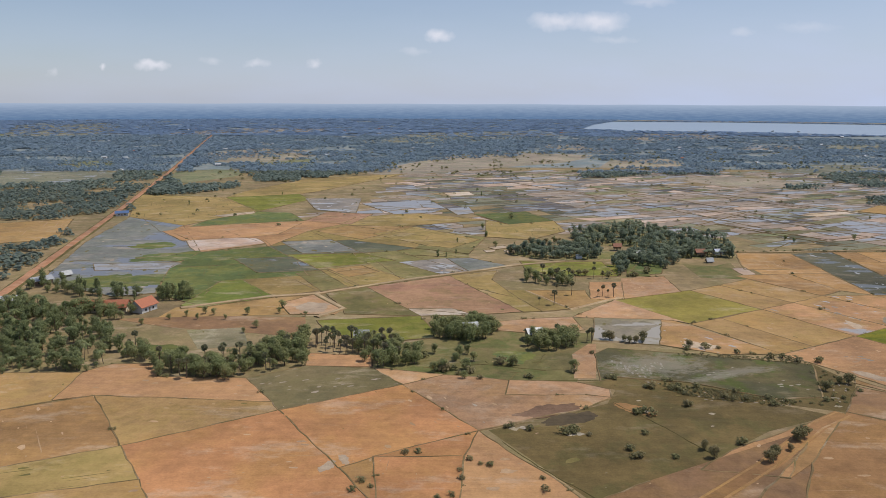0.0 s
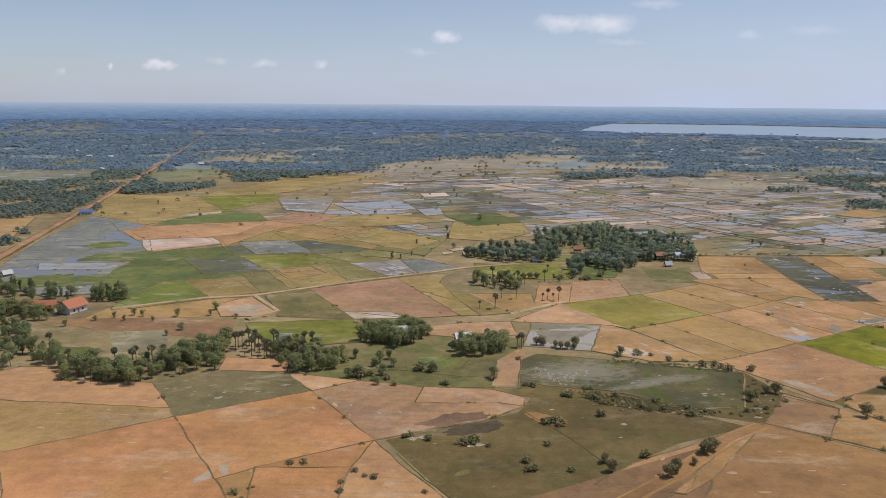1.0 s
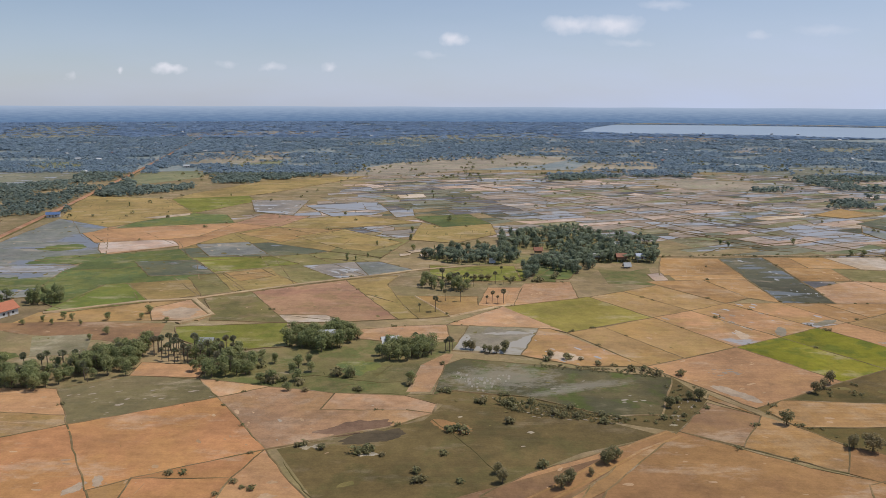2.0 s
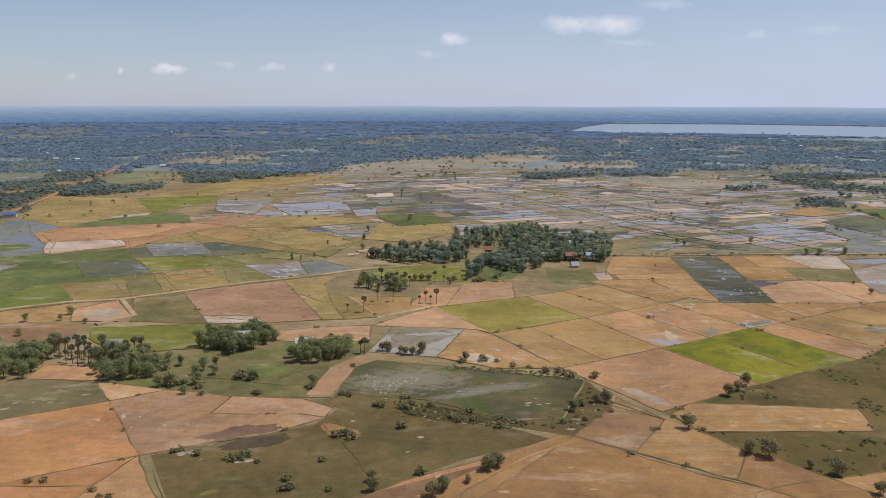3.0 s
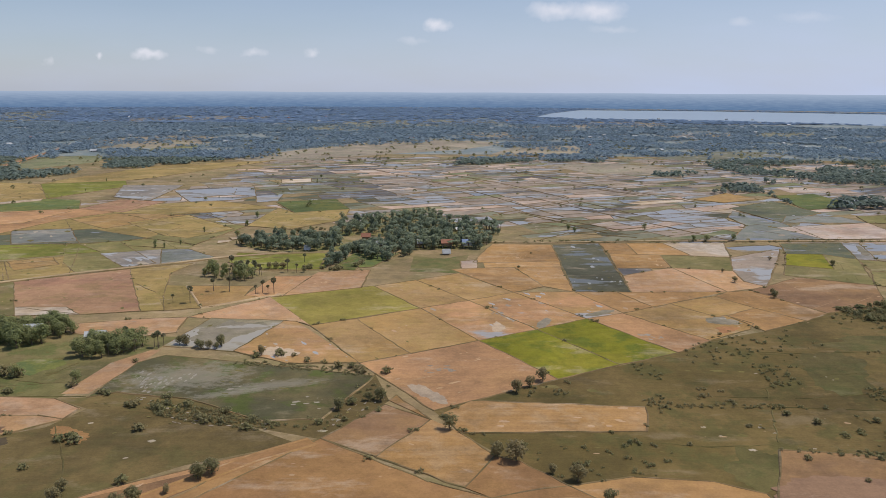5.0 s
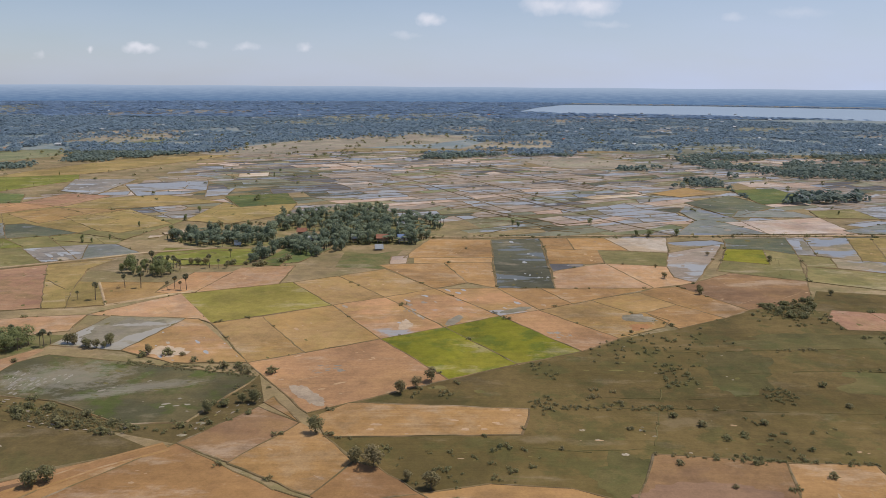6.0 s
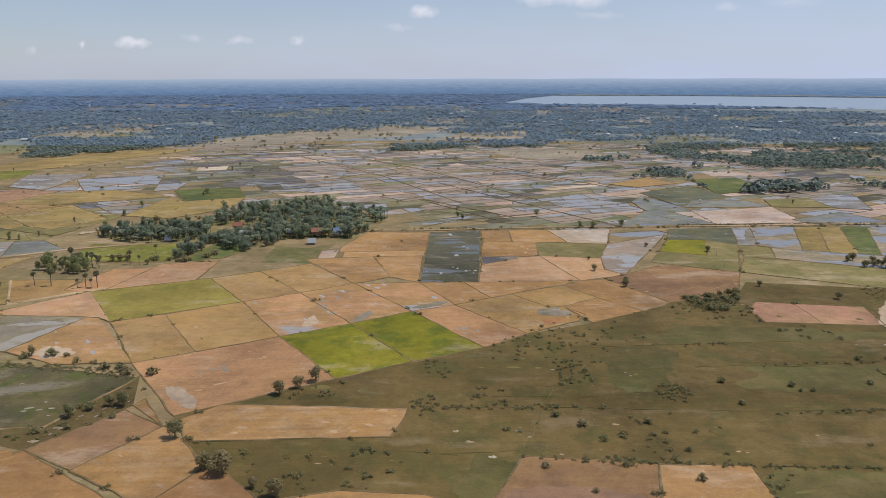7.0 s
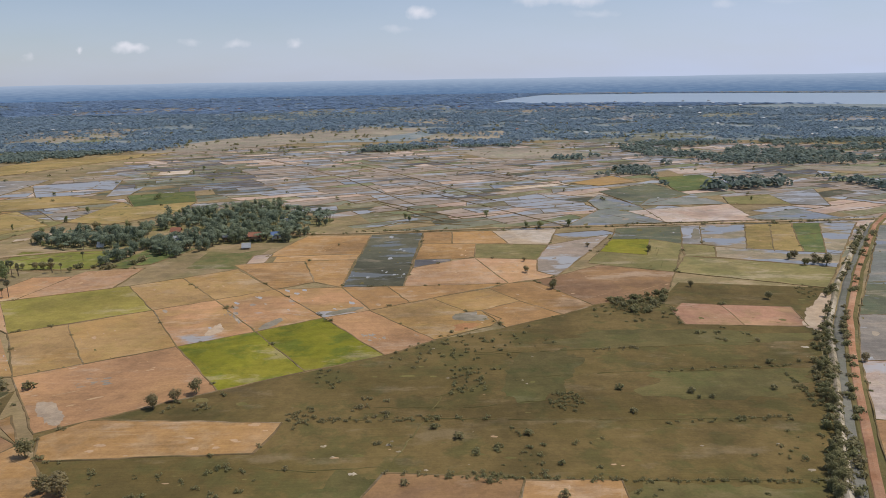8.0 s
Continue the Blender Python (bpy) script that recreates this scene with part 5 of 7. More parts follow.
turf_bank([(18.1, 320.0), (24.3, 307.9)])
turf_bank([(74.6, 339.7), (79.7, 348.7), (83.7, 373.3)])
foot_path([(53.2, 433.2), (72.8, 393.1), (96.2, 412.0), (106.8, 417.0)], 0.6)
far_bank((249.0, 678.9), (302.3, 586.6))
far_bank((266.1, 777.1), (320.6, 673.3), (381.6, 561.0))
far_bank((275.4, 584.3), (344.4, 614.7))
far_bank((407.5, 614.8), (443.1, 556.8))
far_bank((250.9, 626.2), (309.9, 646.9))
far_bank((324.0, 867.4), (381.8, 782.7))
far_bank((320.1, 571.0), (275.4, 588.4), (249.8, 558.4))
far_bank((-140.8, 607.1), (-108.9, 538.7), (-73.1, 489.0), (-46.1, 443.1), wide=0.5, tall=0.34)
far_bank((-243.0, 857.6), (-166.3, 741.0), wide=0.5, tall=0.34)
far_bank((-275.0, 709.7), (-221.9, 618.8), (-177.7, 565.6), wide=0.5, tall=0.34)
far_bank((-104.7, 634.5), (-48.1, 535.5), (-19.5, 459.4), wide=0.5, tall=0.34)
far_bank((-65.8, 670.7), (-4.5, 572.7), (24.2, 536.5), wide=0.5, tall=0.34)
far_bank((-20.7, 665.3), (-81.1, 634.9), (-120.2, 594.8), wide=0.5, tall=0.34)
far_bank((-108.1, 534.7), (-52.9, 543.7), (8.0, 530.3), wide=0.5, tall=0.34)
far_bank((-110.0, 587.6), (-68.5, 608.2), (-24.1, 630.3), wide=0.5, tall=0.34)
far_bank((-118.9, 459.7), (-87.0, 415.0), wide=0.5, tall=0.34)
far_bank((-96.1, 475.5), (-67.7, 431.9), wide=0.5, tall=0.34)
far_bank((-240.6, 564.6), (-173.5, 565.7), wide=0.5, tall=0.34)
far_bank((-5.8, 665.6), (35.9, 609.9), wide=0.5, tall=0.34)
far_bank((-116.4, 738.3), (-65.8, 670.7), wide=0.5, tall=0.34)
far_bank((-79.5, 703.1), (-16.9, 704.3), wide=0.5, tall=0.34)
far_bank((-256.6, 511.4), (-234.6, 513.6), wide=0.5, tall=0.34)
far_bank((29.0, 1080.3), (84.8, 1051.4), (212.5, 827.6), (283.2, 656.6))
far_bank((178.1, 997.9), (256.5, 872.2), (345.3, 669.8))
far_bank((251.3, 679.3), (316.8, 595.8))
far_bank((236.8, 908.6), (146.5, 778.4))
far_bank((312.8, 759.5), (226.5, 666.7))
far_bank((278.3, 1001.1), (420.9, 736.6))
turf_bank([(258.9, 281.8), (297.5, 280.7), (345.0, 277.3), (392.9, 276.7)])
turf_bank([(349.7, 335.5), (380.3, 336.3), (409.5, 338.0)])
turf_bank([(346.6, 312.7), (382.3, 313.9), (410.8, 314.6)])
turf_bank([(301.1, 288.2), (311.2, 289.6), (332.0, 293.2)])
turf_bank([(247.1, 255.0), (262.9, 252.5)])
turf_bank([(339.4, 244.4), (363.7, 243.7), (386.1, 242.2)])
turf_bank([(307.4, 333.7), (319.4, 334.6)])
turf_bank([(67.1, 266.0), (79.6, 244.7), (87.5, 228.2), (91.6, 218.9)])
turf_bank([(30.4, 288.8), (26.8, 275.7)])
turf_bank([(-6.4, 288.3), (66.7, 288.3)])
turf_bank([(32.0, 296.7), (54.6, 301.4)])
turf_bank([(12.9, 307.7), (36.8, 305.2)])
turf_bank([(20.9, 239.1), (33.1, 216.4), (47.9, 196.4)])
turf_bank([(-124.5, 214.7), (-99.0, 228.5)])
turf_bank([(-101.2, 500.8), (-48.5, 440.3)])
turf_bank([(-31.5, 596.2), (34.3, 502.5)])
turf_bank([(-134.0, 559.6), (-79.2, 471.0)])
turf_bank([(-107.0, 634.5), (-12.9, 501.9)])
turf_bank([(-280.2, 709.6), (-183.9, 558.8)])
turf_bank([(-171.5, 508.9), (-246.7, 498.9)])
turf_bank([(-268.8, 580.3), (-183.4, 577.0)])
turf_bank([(-83.2, 670.4), (-4.3, 561.5)])
turf_bank([(27.3, 439.7), (57.1, 387.5)])
turf_bank([(-22.9, 446.2), (18.7, 385.0)])
turf_bank([(420.1, 368.0), (419.5, 383.6)])
turf_bank([(274.9, 289.5), (297.5, 288.8)])
turf_bank([(307.4, 331.9), (333.8, 333.8), (378.4, 336.6)])
turf_bank([(293.0, 296.4), (324.8, 310.6), (378.8, 314.6)])
turf_bank([(255.6, 252.7), (279.4, 254.3)])
turf_bank([(294.9, 296.4), (281.4, 256.0)])
DARK = [(-31, 946), (63, 994), (140, 796), (107, 693), (88, 754), (37, 741), (10, 772)]
LAKE = [(542, 2957), (652, 2779), (1023, 2688), (1399, 2424), (1671, 2235), (2473, 3320), (2055, 3573), (1481, 3905), (887, 3984), (694, 3511)]
tagged(raw("water", *slab(LAKE, 0.15), water_mat), "wide pale lake in the distance", "lake", "", "structure")

# ---- patchwork of small plots farther off ----
far_rng = random.Random(11)
along, down = Vector((49.0, 22.5)).normalized(), Vector((24.9, -40.8)).normalized()
joined = {}
banks_v, banks_f = [], []
origin = Vector((100.3, 412.5))
REACH = [(-150, 640), (-60, 900), (-40, 1180), (330, 1230), (700, 1150), (1000, 1000), (820, 700), (620, 480), (480, 470), (300, 560), (240, 600), (60, 620)]
SCALE = ("darkwet", "greygreen", "moss", "taupe", "greymud", "taupe", "greygreen", "taupe", "mudgreen", "taupe", "tanwet", "rosepale", "taupe", "greymud", "shallow")  # neighbours look alike
WIDE, DEEP = 23.0, 16.0
spot = {}


def corner(i, j):
    """A corner of the patchwork, shared by the plots that meet there."""
    if (i, j) not in spot:
        c = origin + along * (WIDE * (i + far_rng.uniform(-0.33, 0.33))) + down * (DEEP * (j + far_rng.uniform(-0.33, 0.33)))
        spot[i, j] = (c.x, c.y)
    return spot[i, j]


made = 0
for j in range(17, -67, -1):
    i = -31
    while i < 66:
        long = far_rng.choice((1, 1, 2, 2, 3))
        top, low = [corner(i + k, j) for k in range(long + 1)], [corner(i + k, j + 1) for k in range(long, -1, -1)]
        i += long
        q = top + low
        cx, cy = sum(p[0] for p in q) / len(q), sum(p[1] for p in q) / len(q)
        if not inside(cx, cy, REACH) or any(inside(cx, cy, f) for f in FIELDS):
            continue
        tone = noise.noise((cx / 95, cy / 70, 5.5)) * 0.75 + 0.5 + far_rng.uniform(-0.17, 0.17)
        kind = SCALE[max(0, min(len(SCALE) - 1, int(tone * len(SCALE))))]
        if far_rng.random() < 0.25:
            kind = far_rng.choice(("shallow", "pale", "rosepale", "darkwet", "shallow", "fargreen", "wet"))
        if inside(cx, cy, DARK):
            kind = far_rng.choice(("darkwet", "darkwet", "darkwet", "wet", "moss", "greygreen"))
        if made < 240:
            made += 1
            tagged(raw("rice_field", *slab(q, 0.006), LAND[kind]), FIELD_WORDS[kind], "field", "fields of the plain", "structure")
        else:
            vs, fs = joined.setdefault(kind, ([], []))
            a, b = slab(q, 0.006)
            fs += [tuple(k + len(vs) for k in f) for f in b]
            vs += a
        flecked(kind, tuple(q), 0.008, 1.5)
        for p, t in ((low[0], top[-1]), (top[0], top[-1])):
            a, b = ridge_mesh(p, t, 0.45, 0.22, far_rng, 12)
            banks_f += [tuple(k + len(banks_v) for k in f) for f in b]
            banks_v += a
for kind, (vs, fs) in joined.items():
    tagged(raw("rice_fields", vs, fs, LAND[kind]), FIELD_WORDS[kind] + " far out on the plain", "field", "", "stuff")
tagged(raw("field_banks", banks_v, banks_f, bund_mat), "low turf banks between the far plots", "bank", "", "stuff")


FLECK_WORDS = {"dry": "pale dusty patches scattered over the dry fields", "mud": "pale flecks of drying mud on the fields", "salt": "crust of dried mud on the marsh", "water": "small scattered puddles on the wet fields", "row": "pale straw rows left by the harvest", "grass": "weedy green patches scattered over the fields"}
for sort, (vs, fs) in FLECKS.items():
    tagged(raw("field_patches", vs, fs, FLECK[sort]), FLECK_WORDS[sort], "patches", "", "stuff")


# ---- far woods ----
wood_rng = np.random.default_rng(4)
wood_v = {"near": [], "middle": [], "far": [], "remote": []}


def clumps(centres, size, each, leaf, up=0.95):
    """Leaf clumps for many trees at once: each tree a dome of leaning quads."""
    n = len(centres)
    u = wood_rng.normal(size=(n, each, 3))
    u[..., 2] = np.abs(u[..., 2]) * 0.9 - 0.15
    u /= np.linalg.norm(u, axis=2, keepdims=True)
    rad = size[:, None, None] * np.array((0.52, 0.52, 0.5)) * wood_rng.uniform(0.7, 1.1, (n, each, 1))
    rad[..., 2] *= min(1.0, 1.6 / (up + 0.65))
    pos = centres[:, None, :] + u * rad
    pos[..., 2] += size[:, None] * 0.42
    nor = u + wood_rng.normal(size=u.shape) * 0.3 + np.array((0, 0, up))
    nor /= np.linalg.norm(nor, axis=2, keepdims=True)
    t1 = np.cross(nor, wood_rng.normal(size=u.shape))
    t1 /= np.linalg.norm(t1, axis=2, keepdims=True)
    t2 = np.cross(nor, t1)
    s = (size[:, None, None] * leaf * wood_rng.uniform(0.6, 1.3, (n, each, 1)))
    quad = np.stack((pos - t1 * s - t2 * s * 0.6, pos + t1 * s * 0.7 - t2 * s, pos + t1 * s + t2 * s * 0.7, pos - t1 * s * 0.5 + t2 * s), axis=2)
    return quad.reshape(-1, 3)


ROAD_LINE = [(-223.1, 330.1), (-241.8, 417.2), (-266.0, 530.5), (-316.1, 765.3), (-404.7, 1159.6), (-688.7, 2349.2)]


def on_road(x, y):
    """Whether a tree would stand on the red road or its open verges."""
    for (xa, ya), (xb, yb) in zip(ROAD_LINE, ROAD_LINE[1:]):
        if ya - 20 <= y <= yb:
            return -5.5 < x - (xa + (xb - xa) * (y - ya) / (yb - ya)) < 9.0
    return False


def wood(poly, gap, tall, full):
    """Fills a stretch of the plan with trees, leaving clearings; farther off the trees run together into wider clumps."""
    xs, ys = [p[0] for p in poly], [p[1] for p in poly]
    wide = gap * max(1.0, y_far(ys) / 2100)
    pts = []
    for x in np.arange(min(xs), max(xs), wide):
        for y in np.arange(min(ys), min(max(ys), 4380), wide):
            if abs(x - 150) > 0.72 * y + 300:
                continue
            clear = noise.noise((x / 150, y / 115, 3.1)) * 0.6 + noise.noise((x / 40, y / 50, 8.4)) * 0.4
            thin = min(1.0, max(0.0, (clear - full + 0.69) / 0.12)) * 0.94
            if wood_rng.random() < thin or not inside(x + 30 * noise.noise((x / 35, y / 35, 6.0)), y + 45 * noise.noise((x / 30, y / 40, 9.0)), poly) or inside(x, y, LAKE) or on_road(x, y) or (gap == 10 and y > 2900 and x > 545 + (y - 2957) * 0.33) or math.dist((x, y), MIDDLE) > 4380:
                continue
            if y < 3300 and (y < 1150 or wood_rng.random() < 0.72) and any(inside(x, y, f) for f in FIELDS):
                continue
            pts.append((x, y))
    c = np.array(pts)
    c = np.column_stack((c + wood_rng.uniform(-0.5, 0.5, c.shape) * min(wide, 6.0), np.zeros(len(c))))
    size = tall * wood_rng.uniform(0.45, 1.1, len(c))
    spread = wide / gap * np.ones(len(c))
    # bands farther out take the leaves painted bluer for haze
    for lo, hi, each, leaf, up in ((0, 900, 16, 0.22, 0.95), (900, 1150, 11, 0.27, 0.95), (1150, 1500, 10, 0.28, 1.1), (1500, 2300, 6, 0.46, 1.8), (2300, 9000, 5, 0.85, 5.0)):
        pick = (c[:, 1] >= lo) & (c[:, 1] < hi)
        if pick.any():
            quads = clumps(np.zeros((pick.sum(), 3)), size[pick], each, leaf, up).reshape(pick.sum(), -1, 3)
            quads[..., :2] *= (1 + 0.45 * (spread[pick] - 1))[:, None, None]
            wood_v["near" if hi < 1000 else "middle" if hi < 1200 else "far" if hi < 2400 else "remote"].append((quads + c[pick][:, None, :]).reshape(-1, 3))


def y_far(ys):
    return sum(ys) / len(ys)


def singles(kind, tall, places):
    for p in places:
        plant(kind, p, tall)


# ---- trees ----
def tube(bm, a, b, ra, rb, n=6):
    a, b = Vector(a), Vector(b)
    d = (b - a).normalized()
    s = d.orthogonal().normalized()
    t = d.cross(s)
    rows = []
    for c, r in ((a, ra), (b, rb)):
        rows.append([bm.verts.new(c + (s * math.cos(2 * math.pi * k / n) + t * math.sin(2 * math.pi * k / n)) * r) for k in range(n)])
    for k in range(n):
        bm.faces.new((rows[0][k], rows[0][(k + 1) % n], rows[1][(k + 1) % n], rows[1][k]))
    bm.faces.new(rows[1])


def mesh_of(name, bm, mat):
    me = bpy.data.meshes.new(name)
    bm.to_mesh(me)
    bm.free()
    me.materials.append(mat)
    return me


def leaf_mesh(name, rng, lobes, count, size, mat):
    """Clumps of leaves over the outside of a few lobes, each a bent quad."""
    verts, faces = [], []
    weight = [rx * ry + rz for (_, (rx, ry, rz)) in lobes]
    for _ in range(count):
        c, r = rng.choices(lobes, weight)[0]
        u = Vector((rng.gauss(0, 1), rng.gauss(0, 1), rng.gauss(0.25, 1))).normalized()
        p = Vector(c) + Vector((u.x * r[0], u.y * r[1], u.z * r[2])) * rng.uniform(0.62, 1.08)
        nrm = (u + Vector((rng.gauss(0, 0.4), rng.gauss(0, 0.4), rng.gauss(0.6, 0.35)))).normalized()
        t1 = nrm.orthogonal().normalized()
        t1.rotate(Matrix.Rotation(rng.uniform(0, 6.3), 3, nrm))
        t2 = nrm.cross(t1)
        s = size * rng.uniform(0.55, 1.35)
        k = len(verts)
        verts += [p - t1 * s, p - t2 * s * 0.6 - nrm * s * 0.25, p + t1 * s, p + t2 * s * 0.7 - nrm * s * 0.15]
        faces.append((k, k + 1, k + 2, k + 3))
    me = bpy.data.meshes.new(name)
    me.from_pydata(verts, [], faces)
    me.materials.append(mat)
    return me


def assembled(name, label, category, *parts):
    root = new(name)
    tagged(root, label, category)
    for part_name, me in parts:
        new(part_name, me).parent = root
    root.location = (0, -900, 0)
    return root


tree_rng = random.Random(21)


def broad_tree(rng, wide, label, mat=leaf_mat, count=900, tall_lobes=False, leaf=0.37):
    bm = bmesh.new()
    tube(bm, (0, 0, -0.3), (0.1, 0.05, 3.4), 0.32, 0.22)
    lobes = []
    for k in range(7):
        ang, out, h = rng.uniform(0, 6.3), rng.uniform(0.3, 1) * wide * 0.6, rng.uniform(3.6, 7.6)
        if tall_lobes:
            out, h = out * 0.55, rng.uniform(3.0, 9.2)
        c = (math.cos(ang) * out, math.sin(ang) * out, h)
        tube(bm, (0.1, 0.05, rng.uniform(2.2, 3.3)), c, 0.13, 0.04, 5)
        r = rng.uniform(0.32, 0.52) * wide
        lobes.append((c, (r, r * rng.uniform(0.8, 1.1), r * (0.78 if not tall_lobes else 1.0))))
    lobes.append(((0, 0, 6.6), (wide * 0.5, wide * 0.5, 2.9)))
    lobes.append(((0, 0, 3.0), (wide * 0.55, wide * 0.5, 1.9)))
    return assembled("tree", label, "tree", ("trunk", mesh_of("trunk", bm, bark_mat)), ("crown", leaf_mesh("crown", rng, lobes, count, leaf, mat)))


def sugar_palm(rng):
    bm = bmesh.new()
    top = Vector((rng.uniform(-0.4, 0.4), rng.uniform(-0.4, 0.4), 8.2))
    tube(bm, (0, 0, -0.3), top * 0.5, 0.26, 0.2)
    tube(bm, top * 0.5, top, 0.2, 0.19)
    crown = bmesh.new()
    for k in range(34):
        u = Vector((rng.gauss(0, 1), rng.gauss(0, 1), rng.gauss(0.35, 0.8))).normalized()
        stem = top + u * rng.uniform(0.7, 1.0)
        side = u.orthogonal().normalized()
        side.rotate(Matrix.Rotation(rng.uniform(0, 6.3), 3, u))
        up = u.cross(side)
        base = crown.verts.new(stem - u * 0.4)
        rim = [crown.verts.new(stem + (u * math.cos(x) + side * math.sin(x)) * rng.uniform(0.75, 1.05) + up * 0.22 * ((j % 2) - 0.5)) for j, x in enumerate((-1.5, -0.9, -0.3, 0.3, 0.9, 1.5))]
        for p, q in zip(rim, rim[1:]):
            crown.faces.new((base, p, q))
    return assembled("sugar_palm", "sugar palm with bare trunk and round head of fans", "palm", ("trunk", mesh_of("trunk", bm, bark_mat)), ("crown", mesh_of("crown", crown, palm_mat)))


def coconut_palm(rng):
    bm = bmesh.new()
    knee, top = Vector((rng.uniform(0.2, 0.8), rng.uniform(-0.5, 0.5), 4)), Vector((rng.uniform(0.4, 1.4), rng.uniform(-0.6, 0.6), 7.8))
    tube(bm, (0, 0, -0.3), knee, 0.22, 0.16)
    tube(bm, knee, top, 0.16, 0.13)
    crown = bmesh.new()
    for k in range(17):
        ang, lift = 2 * math.pi * k / 17 + rng.uniform(-0.2, 0.2), rng.uniform(0.0, 1.5)
        d = Vector((math.cos(ang), math.sin(ang), 0))
        s = Vector((-d.y, d.x, 0))
        prev = None
        for j in range(6):
            f = j / 5
            c = top + d * (2.9 * f) + Vector((0, 0, lift * f * 1.1 - 2.2 * f * f))
            w = 0.55 * (1 - abs(f - 0.4) ** 1.5) * (0.15 if j == 5 else 1)
            row = [crown.verts.new(c - s * w - Vector((0, 0, 0.28))), crown.verts.new(c), crown.verts.new(c + s * w - Vector((0, 0, 0.28)))]
            if prev:
                crown.faces.new((prev[0], prev[1], row[1], row[0]))
                crown.faces.new((prev[1], prev[2], row[2], row[1]))
            prev = row
    return assembled("coconut_palm", "slender coconut palm with drooping fronds among the houses", "palm", ("trunk", mesh_of("trunk", bm, bark_mat)), ("crown", mesh_of("crown", crown, palm_mat)))


def bush(rng, label, mat, wide, count):
    bm = bmesh.new()
    lobes = []
    for k in range(5):
        c = (rng.uniform(-1, 1) * wide, rng.uniform(-0.8, 0.8) * wide, rng.uniform(0.3, 0.75))
        tube(bm, (0, 0, -0.1), c, 0.06, 0.02, 4)
        lobes.append((c, (rng.uniform(0.4, 0.7), rng.uniform(0.4, 0.7), rng.uniform(0.25, 0.5))))
    return assembled("shrub", label, "shrub", ("stem", mesh_of("stem", bm, bark_mat)), ("foliage", leaf_mesh("foliage", rng, lobes, count, 0.2, mat)))


# each kind is built at 10 m (shrubs 1 m), then copied to its places
KINDS = {
    "b": ([broad_tree(tree_rng, w, "broad leafy green tree in a grove") for w in (5.2, 4.6, 5.8, 4.2)], 10.0),
    "t": ([broad_tree(tree_rng, w, "tall narrow dark green tree", count=700, tall_lobes=True) for w in (3.4, 3.0)], 10.0),
    "r": ([broad_tree(tree_rng, w, "small dusty round tree standing alone", sparse_mat, 680, leaf=0.48) for w in (4.8, 5.4)], 10.0),
    "s": ([sugar_palm(tree_rng) for _ in range(3)], 10.0),
    "c": ([coconut_palm(tree_rng) for _ in range(3)], 10.0),
    "g": ([bush(tree_rng, "dense dark green shrub on a field bank", scrub_mat, 0.6, 90) for _ in range(3)], 1.0),
    "u": ([bush(tree_rng, "low straggling shrub on the common", scrub_mat, 1.1, 105) for _ in range(3)], 1.0),
}
KINDS["p"], KINDS["h"] = KINDS["s"], KINDS["b"]
GROUPS = {"b": "broadleaf trees", "t": "tall trees", "r": "lone trees", "s": "sugar palms", "c": "coconut palms", "g": "bank shrubs", "u": "common shrubs", "p": "sugar palms", "h": "canal thicket"}
USED = set()
LUMPS = {}
SHAPES = {}


def plant(kind, place, tall, joined=""):
    """One plant at its place: an object of its own, or added to the joined mass of that name."""
    variants, unit = KINDS[kind]
    i = tree_rng.randrange(len(variants))
    s = tall / unit * tree_rng.uniform(0.62, 1.2)
    m = pose(place[0], place[1], 0.02, 0, 0, tree_rng.uniform(0, 360)) @ Matrix.Diagonal((s * tree_rng.uniform(0.9, 1.15), s * tree_rng.uniform(0.9, 1.15), s, 1))
    first = variants[i]
    if joined:
        for ob in first.children:
            key = (joined, ob.data.materials[0].name == "grey_bark")
            vs, fs = LUMPS.setdefault(key, ([], []))
            n = len(vs)
            if ob.data.name not in SHAPES:
                SHAPES[ob.data.name] = (np.array([v.co for v in ob.data.vertices]), [tuple(f.vertices) for f in ob.data.polygons])
            co, polys = SHAPES[ob.data.name]
            turned = np.array(m)
            vs += (co @ turned[:3, :3].T + turned[:3, 3]).tolist()
            fs += [tuple(k + n for k in f) for f in polys]
        return
    if (kind, i) in USED or kind in "ph":
        made = copy_thing(first, m)
    else:
        USED.add((kind, i))
        made = first
    made.matrix_basis = m
    tagged(made, group=GROUPS[kind])


TALL = {"b": 7.6, "t": 9.0, "c": 7.6, "s": 7.6, "p": 8.5, "r": 4.4, "g": 2.0, "u": 0.75, "h": 3.6}


def grove(poly, count, mix, joined=""):
    xs, ys = [p[0] for p in poly], [p[1] for p in poly]
    made = tries = 0
    spots = []
    while made < count and tries < 6000:
        tries += 1
        p = (tree_rng.uniform(min(xs), max(xs)), tree_rng.uniform(min(ys), max(ys)))
        gap = 2.6 if tries < 3000 else 1.2
        if not inside(*p, poly) or on_road(*p) or any(math.dist(p, q) < gap for q in spots):
            continue
        kind = tree_rng.choice(mix)
        spots.append(p)
        plant(kind, p, TALL[kind], joined)
        made += 1


# far woods
wood([(-560, 704), (-1655, 2111), (-679, 2277), (-413, 1159), (-330, 799), (-320, 716), (-392, 684)], 5.6, 5.6, 0.80)
wood([(-937, 1188), (-1702, 2172), (-778, 2236), (-767, 1195)], 7.5, 7, 0.85)
wood([(-293, 423), (-320, 557), (-292, 580), (-329, 660), (-319, 685), (-273, 513), (-253, 426)], 5.6, 6.2, 0.95)
